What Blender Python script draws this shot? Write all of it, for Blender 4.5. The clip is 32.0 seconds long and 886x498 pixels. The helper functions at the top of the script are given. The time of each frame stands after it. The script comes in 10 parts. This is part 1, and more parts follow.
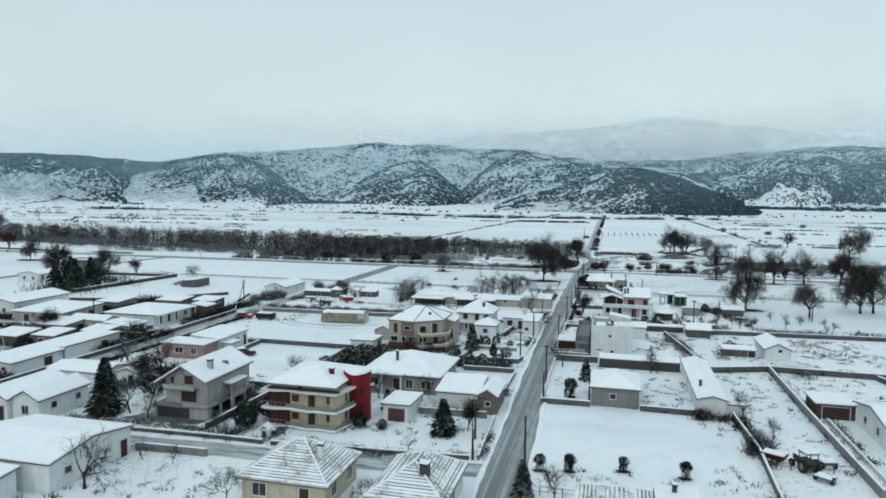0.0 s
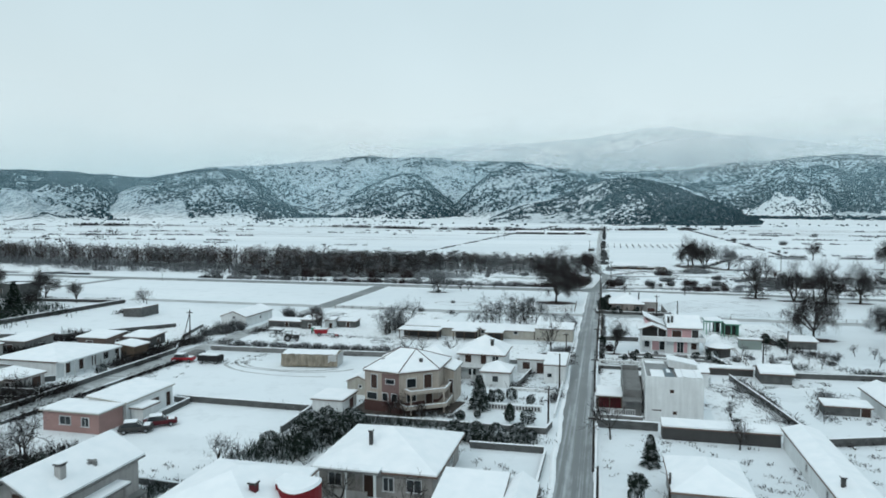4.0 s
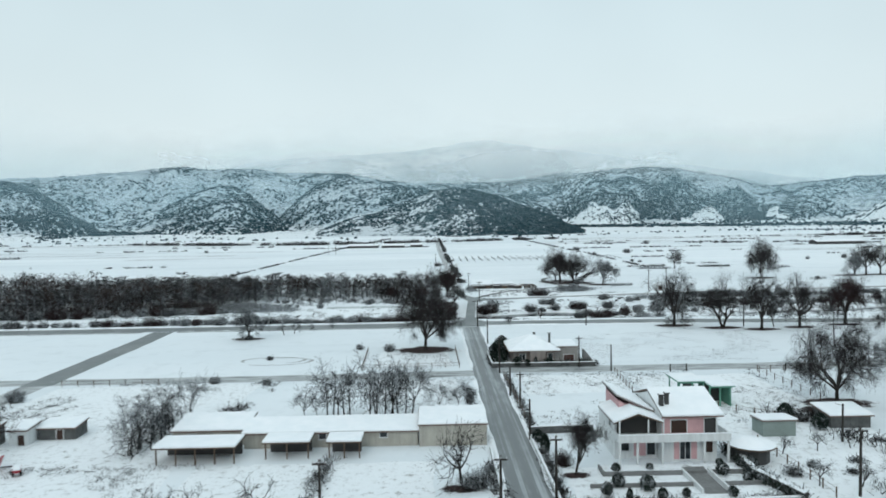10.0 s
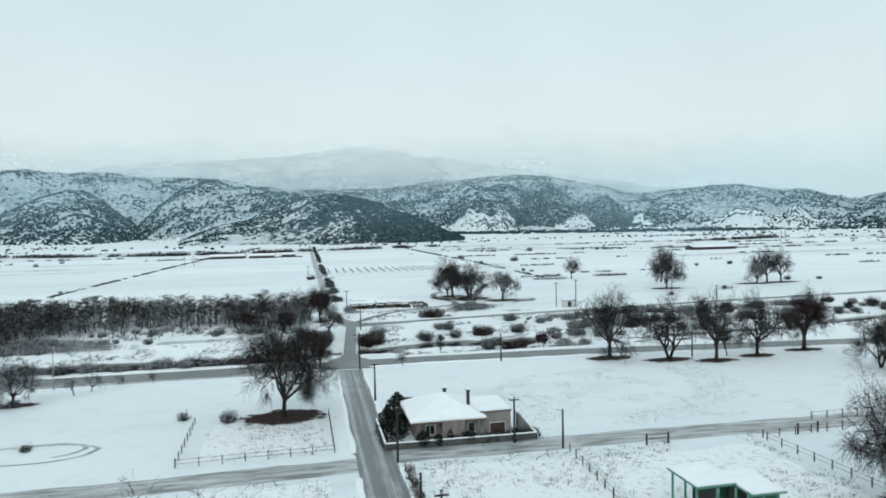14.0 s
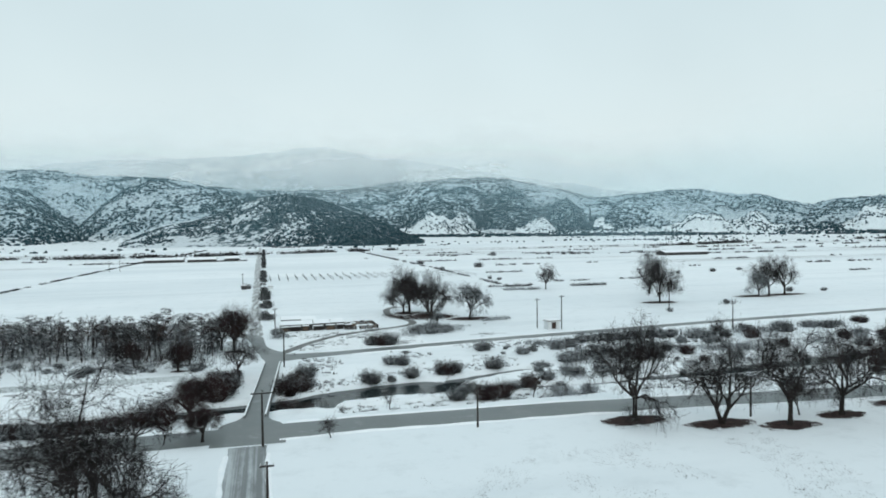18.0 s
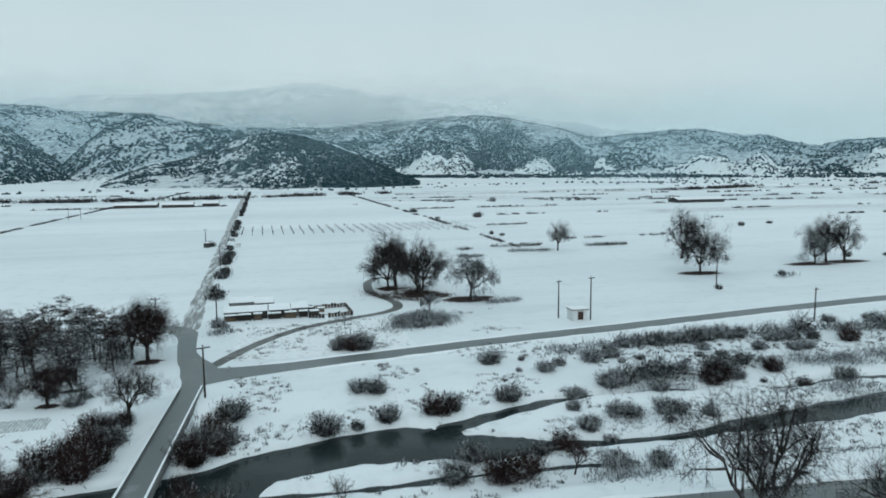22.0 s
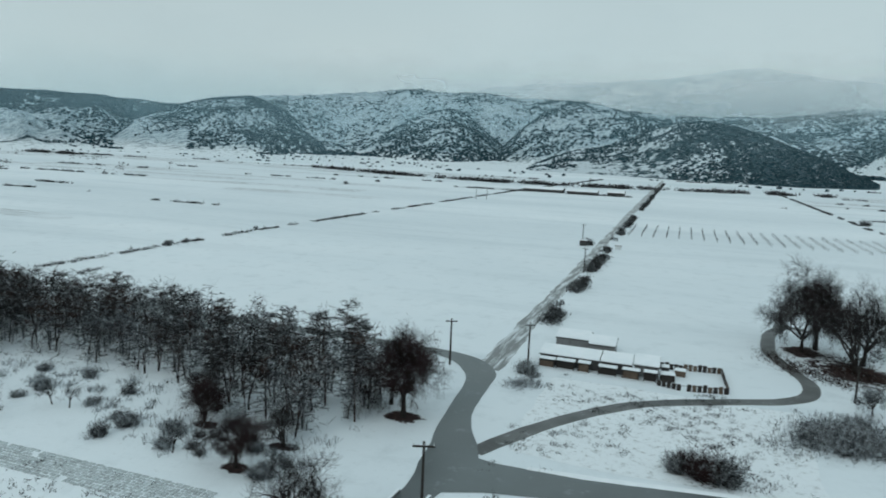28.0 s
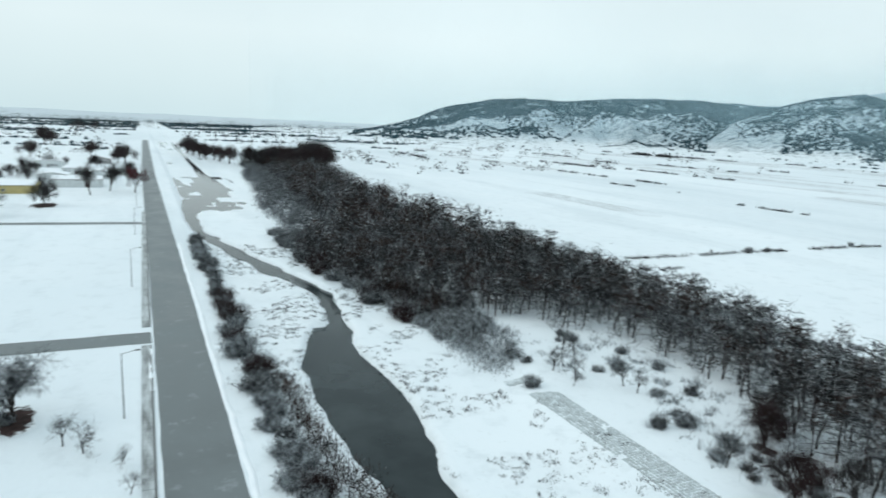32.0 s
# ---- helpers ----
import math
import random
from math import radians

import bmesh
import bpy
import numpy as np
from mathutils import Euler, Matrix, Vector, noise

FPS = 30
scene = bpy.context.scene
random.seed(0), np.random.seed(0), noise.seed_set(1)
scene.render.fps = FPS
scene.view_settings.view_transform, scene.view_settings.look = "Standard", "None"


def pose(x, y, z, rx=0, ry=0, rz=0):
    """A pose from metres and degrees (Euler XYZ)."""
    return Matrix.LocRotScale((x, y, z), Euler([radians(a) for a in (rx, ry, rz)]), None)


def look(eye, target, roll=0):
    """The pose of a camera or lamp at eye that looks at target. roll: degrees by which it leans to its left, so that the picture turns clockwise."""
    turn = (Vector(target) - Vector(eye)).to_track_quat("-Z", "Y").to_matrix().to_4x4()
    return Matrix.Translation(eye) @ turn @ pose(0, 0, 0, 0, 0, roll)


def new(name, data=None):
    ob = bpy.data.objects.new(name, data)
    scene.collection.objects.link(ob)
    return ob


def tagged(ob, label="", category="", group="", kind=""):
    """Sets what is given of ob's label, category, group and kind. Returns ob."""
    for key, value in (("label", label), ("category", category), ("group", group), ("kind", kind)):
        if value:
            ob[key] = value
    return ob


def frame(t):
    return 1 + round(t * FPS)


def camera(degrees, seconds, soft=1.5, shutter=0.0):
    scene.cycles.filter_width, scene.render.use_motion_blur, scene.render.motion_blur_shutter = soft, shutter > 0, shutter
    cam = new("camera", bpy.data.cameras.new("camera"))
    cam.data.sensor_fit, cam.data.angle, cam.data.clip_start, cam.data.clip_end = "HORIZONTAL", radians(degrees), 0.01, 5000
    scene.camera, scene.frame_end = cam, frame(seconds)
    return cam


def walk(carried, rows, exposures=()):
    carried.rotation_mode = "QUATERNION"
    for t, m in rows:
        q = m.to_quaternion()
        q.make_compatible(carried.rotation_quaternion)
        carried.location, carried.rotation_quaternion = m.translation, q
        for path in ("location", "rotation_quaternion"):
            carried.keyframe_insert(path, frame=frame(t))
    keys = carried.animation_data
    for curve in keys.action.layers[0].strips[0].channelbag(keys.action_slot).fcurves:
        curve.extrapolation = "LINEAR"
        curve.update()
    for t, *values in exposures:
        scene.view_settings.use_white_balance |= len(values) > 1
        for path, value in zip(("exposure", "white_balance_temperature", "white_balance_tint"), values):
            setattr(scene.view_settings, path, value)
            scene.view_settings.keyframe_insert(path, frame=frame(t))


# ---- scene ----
cam = camera(66.31, 32.0, soft=1.7, shutter=0.5)
PATH = [
    (0, (12.72, 0.00, 29.96), (-11.41, 96.72, 21.98), 0.62),
    (0.5, (11.96, 3.01, 29.83), (-11.95, 99.80, 22.12), 0.52),
    (1, (11.16, 6.27, 29.70), (-12.72, 103.10, 22.25), 0.49),
    (1.5, (10.18, 10.11, 29.61), (-13.66, 106.95, 22.37), 0.43),
    (2, (9.15, 14.42, 29.44), (-14.59, 111.31, 22.46), 0.36),
    (2.5, (8.02, 19.09, 29.22), (-15.66, 116.02, 22.52), 0.25),
    (3, (6.76, 24.00, 28.93), (-16.82, 120.97, 22.50), 0.16),
    (3.5, (5.44, 29.03, 28.70), (-18.03, 126.04, 22.48), 0.05),
    (5.5, (0.01, 50.85, 28.05), (-22.39, 148.15, 22.53), -0.17),
    (6, (-1.47, 56.52, 27.85), (-22.03, 154.23, 22.48), -0.27),
    (6.5, (-2.90, 62.22, 27.63), (-20.51, 160.52, 22.41), -0.26),
    (7, (-4.11, 67.88, 27.41), (-18.63, 166.69, 22.33), -0.37),
    (7.5, (-5.29, 73.46, 27.25), (-16.68, 172.69, 22.27), -0.43),
    (8, (-6.28, 79.03, 27.09), (-14.94, 178.54, 22.33), -0.46),
    (8.5, (-7.01, 84.46, 26.97), (-13.48, 184.14, 22.34), -0.67),
    (9, (-7.70, 89.91, 26.88), (-11.82, 189.72, 22.39), -0.79),
    (9.5, (-8.25, 95.31, 26.75), (-9.58, 195.20, 22.38), -0.83),
    (10, (-8.65, 100.51, 26.68), (-7.00, 200.41, 22.41), -0.93),
    (10.5, (-8.96, 105.65, 26.58), (-4.23, 205.45, 22.43), -1.04),
    (11, (-9.09, 110.93, 26.50), (-1.56, 210.56, 22.45), -1.02),
    (11.5, (-8.98, 116.36, 26.48), (1.32, 215.75, 22.53), -1.09),
    (12, (-8.74, 121.74, 26.48), (4.37, 220.80, 22.57), -1.20),
    (12.5, (-8.40, 126.96, 26.47), (7.43, 225.62, 22.66), -1.16),
    (13, (-7.91, 132.19, 26.46), (9.45, 230.60, 22.77), -1.16),
    (13.5, (-7.24, 137.48, 26.40), (11.36, 235.67, 22.81), -1.14),
    (14, (-6.47, 142.76, 26.29), (13.09, 240.77, 22.80), -1.12),
    (14.5, (-5.59, 148.01, 26.24), (15.16, 245.77, 22.80), -1.05),
    (16.5, (-0.88, 168.96, 25.89), (23.76, 265.82, 22.71), -0.88),
    (17, (0.39, 174.01, 25.89), (25.40, 270.78, 22.76), -0.76),
    (17.5, (1.72, 179.06, 26.00), (26.97, 275.77, 22.85), -0.75),
    (18, (3.11, 184.17, 25.98), (28.51, 280.84, 22.81), -0.73),
    (18.5, (4.46, 189.33, 25.93), (30.07, 285.94, 22.75), -0.67),
    (19, (5.84, 194.45, 25.95), (31.69, 291.00, 22.82), -0.64),
    (19.5, (7.18, 199.45, 26.41), (32.98, 296.02, 23.42), -0.38),
    (20, (8.51, 204.40, 27.26), (34.22, 300.90, 22.05), -0.40),
    (20.5, (9.93, 209.41, 28.32), (35.61, 305.59, 18.92), -0.42),
    (21, (11.32, 214.40, 29.28), (36.99, 310.31, 17.38), -0.38),
    (21.5, (12.79, 219.32, 29.72), (38.47, 315.22, 17.68), -0.37),
    (22, (14.25, 224.19, 29.86), (39.89, 320.08, 17.72), -0.39),
    (22.5, (15.63, 229.04, 29.73), (40.19, 325.21, 17.59), -0.30),
    (23, (17.00, 234.06, 29.61), (41.26, 330.30, 17.42), -0.23),
    (23.5, (18.28, 239.22, 29.48), (37.66, 336.57, 17.29), -0.09),
    (24, (19.50, 244.37, 29.35), (30.67, 343.00, 17.17), 0.16),
    (24.5, (20.61, 249.54, 29.29), (18.84, 348.77, 17.01), 0.55),
    (25, (22.03, 254.27, 29.38), (9.70, 352.74, 17.09), 0.89),
    (25.5, (22.91, 257.98, 29.55), (9.55, 356.27, 16.85), 1.20),
    (27.5, (23.86, 266.78, 29.98), (-5.43, 361.30, 15.53), 2.25),
    (28, (23.71, 267.80, 29.92), (-9.02, 361.13, 15.15), 2.46),
    (28.5, (23.48, 268.24, 29.93), (-16.24, 358.73, 14.64), 2.56),
    (29, (23.33, 268.45, 29.98), (-26.02, 353.99, 14.23), 2.64),
    (29.5, (23.23, 268.51, 30.07), (-32.89, 349.70, 13.99), 2.63),
    (30, (23.13, 268.50, 30.09), (-41.27, 343.21, 13.65), 2.57),
    (30.5, (23.02, 268.52, 30.10), (-49.41, 335.41, 13.35), 2.41),
    (31, (22.75, 268.49, 30.15), (-56.71, 326.74, 13.03), 2.51),
    (31.5, (22.49, 268.45, 30.07), (-62.96, 317.40, 12.64), 2.47),
    (32, (22.41, 268.69, 30.04), (-67.54, 308.67, 12.40), 2.30),
]
walk(cam, [(t, look(eye, target, roll)) for t, eye, target, roll in PATH], [(0,-0.04,6350,8),(5,0.06,6400,9),(9,0.08,6500,10),(14,0.1,6550,9),(17,0.12,6600,9),(19,0.02,6600,10),(20,-0.03,6550,10),(21,-0.12,6350,7),(23,-0.24,6300,6),(25,-0.36,6250,5),(28,-0.37,6350,5),(29.5,-0.14,6350,7),(30.5,0.07,6500,10),(32,0.22,6500,9)])

# ---------- sky, sun, exposure ----------
scene.view_settings.exposure = 0.0
world = bpy.data.worlds.new("overcast_sky")
scene.world = world
world.use_nodes = True
wn, wl = world.node_tree.nodes, world.node_tree.links
wn.clear()
w_out = wn.new("ShaderNodeOutputWorld")
w_bg = wn.new("ShaderNodeBackground")
w_sky = wn.new("ShaderNodeTexSky")
w_sky.sky_type = "NISHITA"
w_sky.sun_disc = False
w_sky.sun_elevation = radians(38)
w_sky.sun_rotation = radians(200)
w_sky.air_density, w_sky.dust_density, w_sky.ozone_density = 1.0, 4.0, 1.0
w_scale = wn.new("ShaderNodeMixRGB")
w_scale.blend_type, w_scale.inputs[0].default_value = "MULTIPLY", 1.0
w_scale.inputs[2].default_value = (0.09, 0.09, 0.09, 1)
wl.new(w_sky.outputs[0], w_scale.inputs[1])
# cloud layer: brighter overhead than at the horizon, as under a full overcast
w_co = wn.new("ShaderNodeTexCoord")
w_sep = wn.new("ShaderNodeSeparateXYZ")
wl.new(w_co.outputs["Generated"], w_sep.inputs[0])
w_ramp = wn.new("ShaderNodeValToRGB")
wl.new(w_sep.outputs["Z"], w_ramp.inputs[0])
cr = w_ramp.color_ramp
cr.elements[0].position, cr.elements[0].color = 0.0, (0.60, 0.755, 0.80, 1)
cr.elements[1].position, cr.elements[1].color = 1.0, (0.80, 0.94, 0.985, 1)
e = cr.elements.new(0.12); e.color = (0.715, 0.835, 0.865, 1)
e = cr.elements.new(0.35); e.color = (0.60, 0.74, 0.79, 1)
e = cr.elements.new(0.6); e.color = (0.68, 0.82, 0.87, 1)
w_no = wn.new("ShaderNodeTexNoise")
w_no.inputs["Scale"].default_value, w_no.inputs["Detail"].default_value = 1.6, 4
wl.new(w_co.outputs["Generated"], w_no.inputs["Vector"])
w_nr = wn.new("ShaderNodeMapRange")
w_nr.inputs[1].default_value, w_nr.inputs[2].default_value, w_nr.inputs[3].default_value, w_nr.inputs[4].default_value = 0.3, 0.7, 0.94, 1.06
wl.new(w_no.outputs[0], w_nr.inputs[0])
w_cl = wn.new("ShaderNodeVectorMath")
w_cl.operation = "SCALE"
wl.new(w_ramp.outputs[0], w_cl.inputs[0])
wl.new(w_nr.outputs[0], w_cl.inputs["Scale"])
w_mix = wn.new("ShaderNodeMixRGB")
w_mix.inputs[0].default_value = 0.92
wl.new(w_scale.outputs[0], w_mix.inputs[1])
wl.new(w_cl.outputs[0], w_mix.inputs[2])
wl.new(w_mix.outputs[0], w_bg.inputs[0])
w_bg.inputs[1].default_value = 1.0
wl.new(w_bg.outputs[0], w_out.inputs[0])

sun = new("sun", bpy.data.lights.new("sun", "SUN"))
sun.data.energy, sun.data.angle, sun.data.color = 0.5, radians(25), (1.0, 0.97, 0.93)
sun.matrix_world = pose(0, 0, 100, 52, 0, -20)

# ---------- materials ----------
class Nodes:
    """A small builder for node materials in world coordinates."""

    def __init__(self, name, rough=0.7, metal=0.0, spec=0.3):
        self.m = bpy.data.materials.new(name)
        self.m.use_nodes = True
        self.t = self.m.node_tree
        self.b = self.t.nodes["Principled BSDF"]
        self.b.inputs["Roughness"].default_value = rough
        self.b.inputs["Metallic"].default_value = metal
        self.b.inputs["Specular IOR Level"].default_value = spec
        self.pos = self.t.nodes.new("ShaderNodeNewGeometry").outputs["Position"]

    def noise(self, scale, detail=4, rough=0.55, stretch=None):
        n = self.t.nodes.new("ShaderNodeTexNoise")
        n.inputs["Scale"].default_value, n.inputs["Detail"].default_value, n.inputs["Roughness"].default_value = scale, detail, rough
        src = self.pos
        if stretch:
            mp = self.t.nodes.new("ShaderNodeMapping")
            mp.inputs["Scale"].default_value = stretch
            self.t.links.new(src, mp.inputs[0])
            src = mp.outputs[0]
        self.t.links.new(src, n.inputs["Vector"])
        return n.outputs[0]

    def voronoi(self, scale, out="Distance"):
        n = self.t.nodes.new("ShaderNodeTexVoronoi")
        n.inputs["Scale"].default_value = scale
        self.t.links.new(self.pos, n.inputs["Vector"])
        return n.outputs[out]

    def ramp(self, src, lo, hi, a=0.0, b=1.0):
        n = self.t.nodes.new("ShaderNodeMapRange")
        n.inputs[1].default_value, n.inputs[2].default_value, n.inputs[3].default_value, n.inputs[4].default_value = lo, hi, a, b
        self.t.links.new(src, n.inputs[0])
        return n.outputs[0]

    def math(self, op, a, b):
        n = self.t.nodes.new("ShaderNodeMath")
        n.operation = op
        for k, v in enumerate((a, b)):
            if isinstance(v, (int, float)):
                n.inputs[k].default_value = v
            else:
                self.t.links.new(v, n.inputs[k])
        return n.outputs[0]

    def axis(self, k):
        n = self.t.nodes.new("ShaderNodeSeparateXYZ")
        self.t.links.new(self.pos, n.inputs[0])
        return n.outputs[k]

    def facing_up(self):
        g = self.t.nodes.new("ShaderNodeNewGeometry")
        n = self.t.nodes.new("ShaderNodeSeparateXYZ")
        self.t.links.new(g.outputs["Normal"], n.inputs[0])
        return n.outputs[2]

    def mix(self, fac, a, b):
        n = self.t.nodes.new("ShaderNodeMixRGB")
        for k, v in ((0, fac), (1, a), (2, b)):
            if isinstance(v, (int, float)):
                n.inputs[k].default_value = v
            elif isinstance(v, tuple):
                n.inputs[k].default_value = (*v, 1)
            else:
                self.t.links.new(v, n.inputs[k])
        return n.outputs[0]

    def random(self):
        return self.t.nodes.new("ShaderNodeObjectInfo").outputs["Random"]

    def island(self):
        return self.t.nodes.new("ShaderNodeNewGeometry").outputs["Random Per Island"]

    def color(self, c):
        if isinstance(c, tuple):
            self.b.inputs["Base Color"].default_value = (*c, 1)
        else:
            self.t.links.new(c, self.b.inputs["Base Color"])
        return self

    def rough(self, r):
        self.t.links.new(r, self.b.inputs["Roughness"])
        return self

    def bump(self, src, strength=0.4, dist=0.1):
        n = self.t.nodes.new("ShaderNodeBump")
        n.inputs["Strength"].default_value, n.inputs["Distance"].default_value = strength, dist
        self.t.links.new(src, n.inputs["Height"])
        if self.b.inputs["Normal"].is_linked:
            self.t.links.new(self.b.inputs["Normal"].links[0].from_socket, n.inputs["Normal"])
        self.t.links.new(n.outputs[0], self.b.inputs["Normal"])
        return self


SNOW = (0.83, 0.87, 0.90)


def plain(name, c, rough=0.7, vary=0.18, scale=1.5, metal=0.0, spec=0.3, bump=0.15, streak=False):
    """A painted or raw surface with stains at two scales and a fine grain."""
    n = Nodes(name, rough, metal, spec)
    big = n.ramp(n.noise(scale * 0.35, 5, 0.6), 0.3, 0.7, 1 - vary, 1 + vary * 0.4)
    small = n.ramp(n.noise(scale * 6, 4, 0.7), 0.3, 0.7, 1 - vary * 0.5, 1 + vary * 0.3)
    f = n.math("MULTIPLY", big, small)
    if streak:
        f = n.math("MULTIPLY", f, n.ramp(n.noise(1.0, 4, 0.6, (2.2, 2.2, 0.18)), 0.35, 0.65, 1 - vary, 1.05))
    mul = n.t.nodes.new("ShaderNodeVectorMath")
    mul.operation = "SCALE"
    mul.inputs[0].default_value = c
    n.t.links.new(f, mul.inputs["Scale"])
    n.color(mul.outputs[0])
    n.bump(n.noise(scale * 12, 4), bump, 0.02)
    return n.m


def snow_ground():
    n = Nodes("snow_field", 0.55, 0, 0.25)
    a, b, c = n.noise(0.035, 6, 0.6), n.noise(0.6, 6, 0.65), n.noise(6.0, 3, 0.6)
    tone = n.mix(n.ramp(a, 0.35, 0.65), (0.79, 0.84, 0.875), SNOW)
    tone = n.mix(n.ramp(n.noise(0.0045, 3, 0.5, (0.5, 1.6, 1)), 0.40, 0.62, 0.0, 0.65), tone, (0.655, 0.715, 0.755))
    tone = n.mix(n.ramp(n.noise(0.02, 4, 0.6, (0.35, 2.2, 1)), 0.52, 0.66, 0.0, 0.45), tone, (0.60, 0.66, 0.70))
    tone = n.mix(n.ramp(n.noise(0.22, 7, 0.72), 0.52, 0.72, 0.0, 0.5), tone, (0.56, 0.61, 0.64))
    # dry stems and clods that show through the thin cover in rough plots
    plots = n.ramp(n.noise(0.012, 3, 0.5), 0.50, 0.60)
    fine = n.ramp(n.noise(1.4, 7, 0.75), 0.60, 0.70)
    stems = n.math("MULTIPLY", n.math("MULTIPLY", plots, fine), 0.5)
    n.color(n.mix(stems, tone, (0.24, 0.23, 0.20)))
    n.bump(b, 0.5, 0.25).bump(c, 0.3, 0.05)
    return n.m


def snow_rough():
    n = Nodes("thin_snow_over_grass", 0.6, 0, 0.2)
    fine = n.ramp(n.noise(1.1, 8, 0.78), 0.53, 0.68)
    big = n.ramp(n.noise(0.12, 4, 0.6), 0.28, 0.52)
    n.color(n.mix(n.math("MULTIPLY", n.math("MULTIPLY", fine, big), 0.9), SNOW, (0.12, 0.12, 0.105)))
    n.bump(n.noise(0.9, 6, 0.7), 0.8, 0.3)
    return n.m


def snow_cover():
    n = Nodes("settled_snow", 0.55, 0, 0.25)
    n.color(n.mix(n.ramp(n.noise(0.7, 5), 0.35, 0.65), (0.80, 0.845, 0.88), (0.86, 0.89, 0.92)))
    n.bump(n.noise(0.8, 4), 0.35, 0.15).bump(n.noise(7, 3), 0.25, 0.03)
    return n.m


def snow_tiles():
    n = Nodes("thin_snow_on_tiles", 0.55, 0, 0.25)
    f = n.ramp(n.noise(0.35, 6, 0.7), 0.50, 0.62)
    g = n.ramp(n.noise(3.0, 4, 0.7), 0.40, 0.56)
    z = n.axis(2)
    rows = n.math("LESS_THAN", n.math("FRACT", n.math("MULTIPLY", z, 5.6), 0), 0.30)
    rows = n.math("MULTIPLY", rows, n.ramp(n.noise(0.6, 5, 0.65), 0.34, 0.50, 0.35, 0.9))
    bare = n.math("MAXIMUM", n.math("MULTIPLY", f, g), rows)
    n.color(n.mix(bare, (0.83, 0.87, 0.90), (0.13, 0.11, 0.105)))
    n.bump(n.noise(5, 3), 0.3, 0.04)
    return n.m


def wet_asphalt(name, base, slush):
    n = Nodes(name, 0.4, 0, 0.5)
    patch = n.ramp(n.noise(0.10, 5, 0.6), 0.35, 0.65)
    fine = n.noise(9, 4, 0.7)
    col = n.mix(patch, tuple(v * 0.8 for v in base), tuple(v * 1.25 for v in base))
    s = n.math("MULTIPLY", n.ramp(n.noise(0.45, 6, 0.7), 0.58, 0.68), slush)
    n.color(n.mix(s, col, (0.72, 0.76, 0.79)))
    n.rough(n.ramp(patch, 0, 1, 0.32, 0.55))
    n.bump(fine, 0.25, 0.02)
    return n.m


def slushy_street():
    """Wet asphalt with long pale streaks of slush left between the wheel lanes."""
    n = Nodes("slushy_wet_street", 0.4, 0, 0.5)
    lanes = n.noise(1.0, 4, 0.6, (1.15, 0.010, 1.0))
    patch = n.ramp(n.noise(0.10, 5, 0.6), 0.35, 0.65)
    col = n.mix(patch, (0.105, 0.118, 0.124), (0.165, 0.18, 0.186))
    s = n.math("ADD", lanes, n.ramp(n.noise(0.9, 5, 0.7, (1, 0.25, 1)), 0.3, 0.7, -0.05, 0.05))
    s = n.math("MULTIPLY", n.ramp(s, 0.47, 0.60), n.ramp(n.noise(0.03, 3), 0.35, 0.6, 0.25, 0.62))
    n.color(n.mix(s, col, (0.56, 0.61, 0.64)))
    n.rough(n.ramp(patch, 0, 1, 0.32, 0.55))
    n.bump(n.noise(9, 4, 0.7), 0.25, 0.02)
    return n.m


def stubble_field():
    """Dark stems and clods in rows under thin snow."""
    n = Nodes("stubble_under_snow", 0.7, 0, 0.2)
    f = n.math("MULTIPLY", n.ramp(n.noise(0.5, 6, 0.75, (0.3, 1.5, 1)), 0.44, 0.62), n.ramp(n.noise(0.02, 3), 0.32, 0.55))
    n.color(n.mix(n.math("MULTIPLY", f, 0.75), (0.78, 0.825, 0.86), (0.17, 0.175, 0.165)))
    n.bump(n.noise(0.8, 5, 0.7), 0.6, 0.2)
    return n.m


def rutted_track():
    n = Nodes("rutted_snow_track", 0.5, 0, 0.35)
    lanes = n.noise(1.0, 5, 0.65, (1.1, 0.10, 1.0))
    n.color(n.mix(n.ramp(lanes, 0.46, 0.60), (0.20, 0.21, 0.21), (0.66, 0.70, 0.73)))
    n.bump(lanes, 0.5, 0.15)
    return n.m


def grey_lane():
    n = Nodes("slush_covered_lane", 0.45, 0, 0.4)
    a = n.noise(0.8, 6, 0.65, (0.25, 1.4, 1))
    n.color(n.mix(n.ramp(a, 0.38, 0.62), (0.17, 0.18, 0.182), (0.50, 0.535, 0.55)))
    n.bump(a, 0.4, 0.1)
    return n.m


def hill_snow():
    n = Nodes("hazed_snowy_scrub_hill", 0.8, 0, 0.1)
    # low scrub that pokes through the snow, thicker in patches
    d = n.ramp(n.noise(0.005, 4, 0.6), 0.32, 0.68, -0.07, 0.07)
    d = n.math("ADD", d, n.ramp(n.axis(2), 1, 9, -0.10, 0.02))
    scrub = n.ramp(n.math("ADD", n.noise(0.075, 4, 0.75), d), 0.51, 0.61, 0.0, 0.6)
    # slope snow is darkened blue-grey, with haze and slope shade in the colour
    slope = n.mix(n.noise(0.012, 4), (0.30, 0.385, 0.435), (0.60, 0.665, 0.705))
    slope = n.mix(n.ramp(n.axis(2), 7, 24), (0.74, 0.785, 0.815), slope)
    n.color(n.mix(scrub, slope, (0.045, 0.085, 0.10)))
    return n.m


def snowy_knoll():
    n = Nodes("smooth_snowy_knoll", 0.8, 0, 0.1)
    weeds = n.ramp(n.noise(0.06, 5, 0.75), 0.58, 0.68, 0.0, 0.4)
    n.color(n.mix(weeds, n.mix(n.noise(0.01, 4), (0.62, 0.69, 0.725), (0.78, 0.825, 0.85)), (0.10, 0.13, 0.14)))
    return n.m


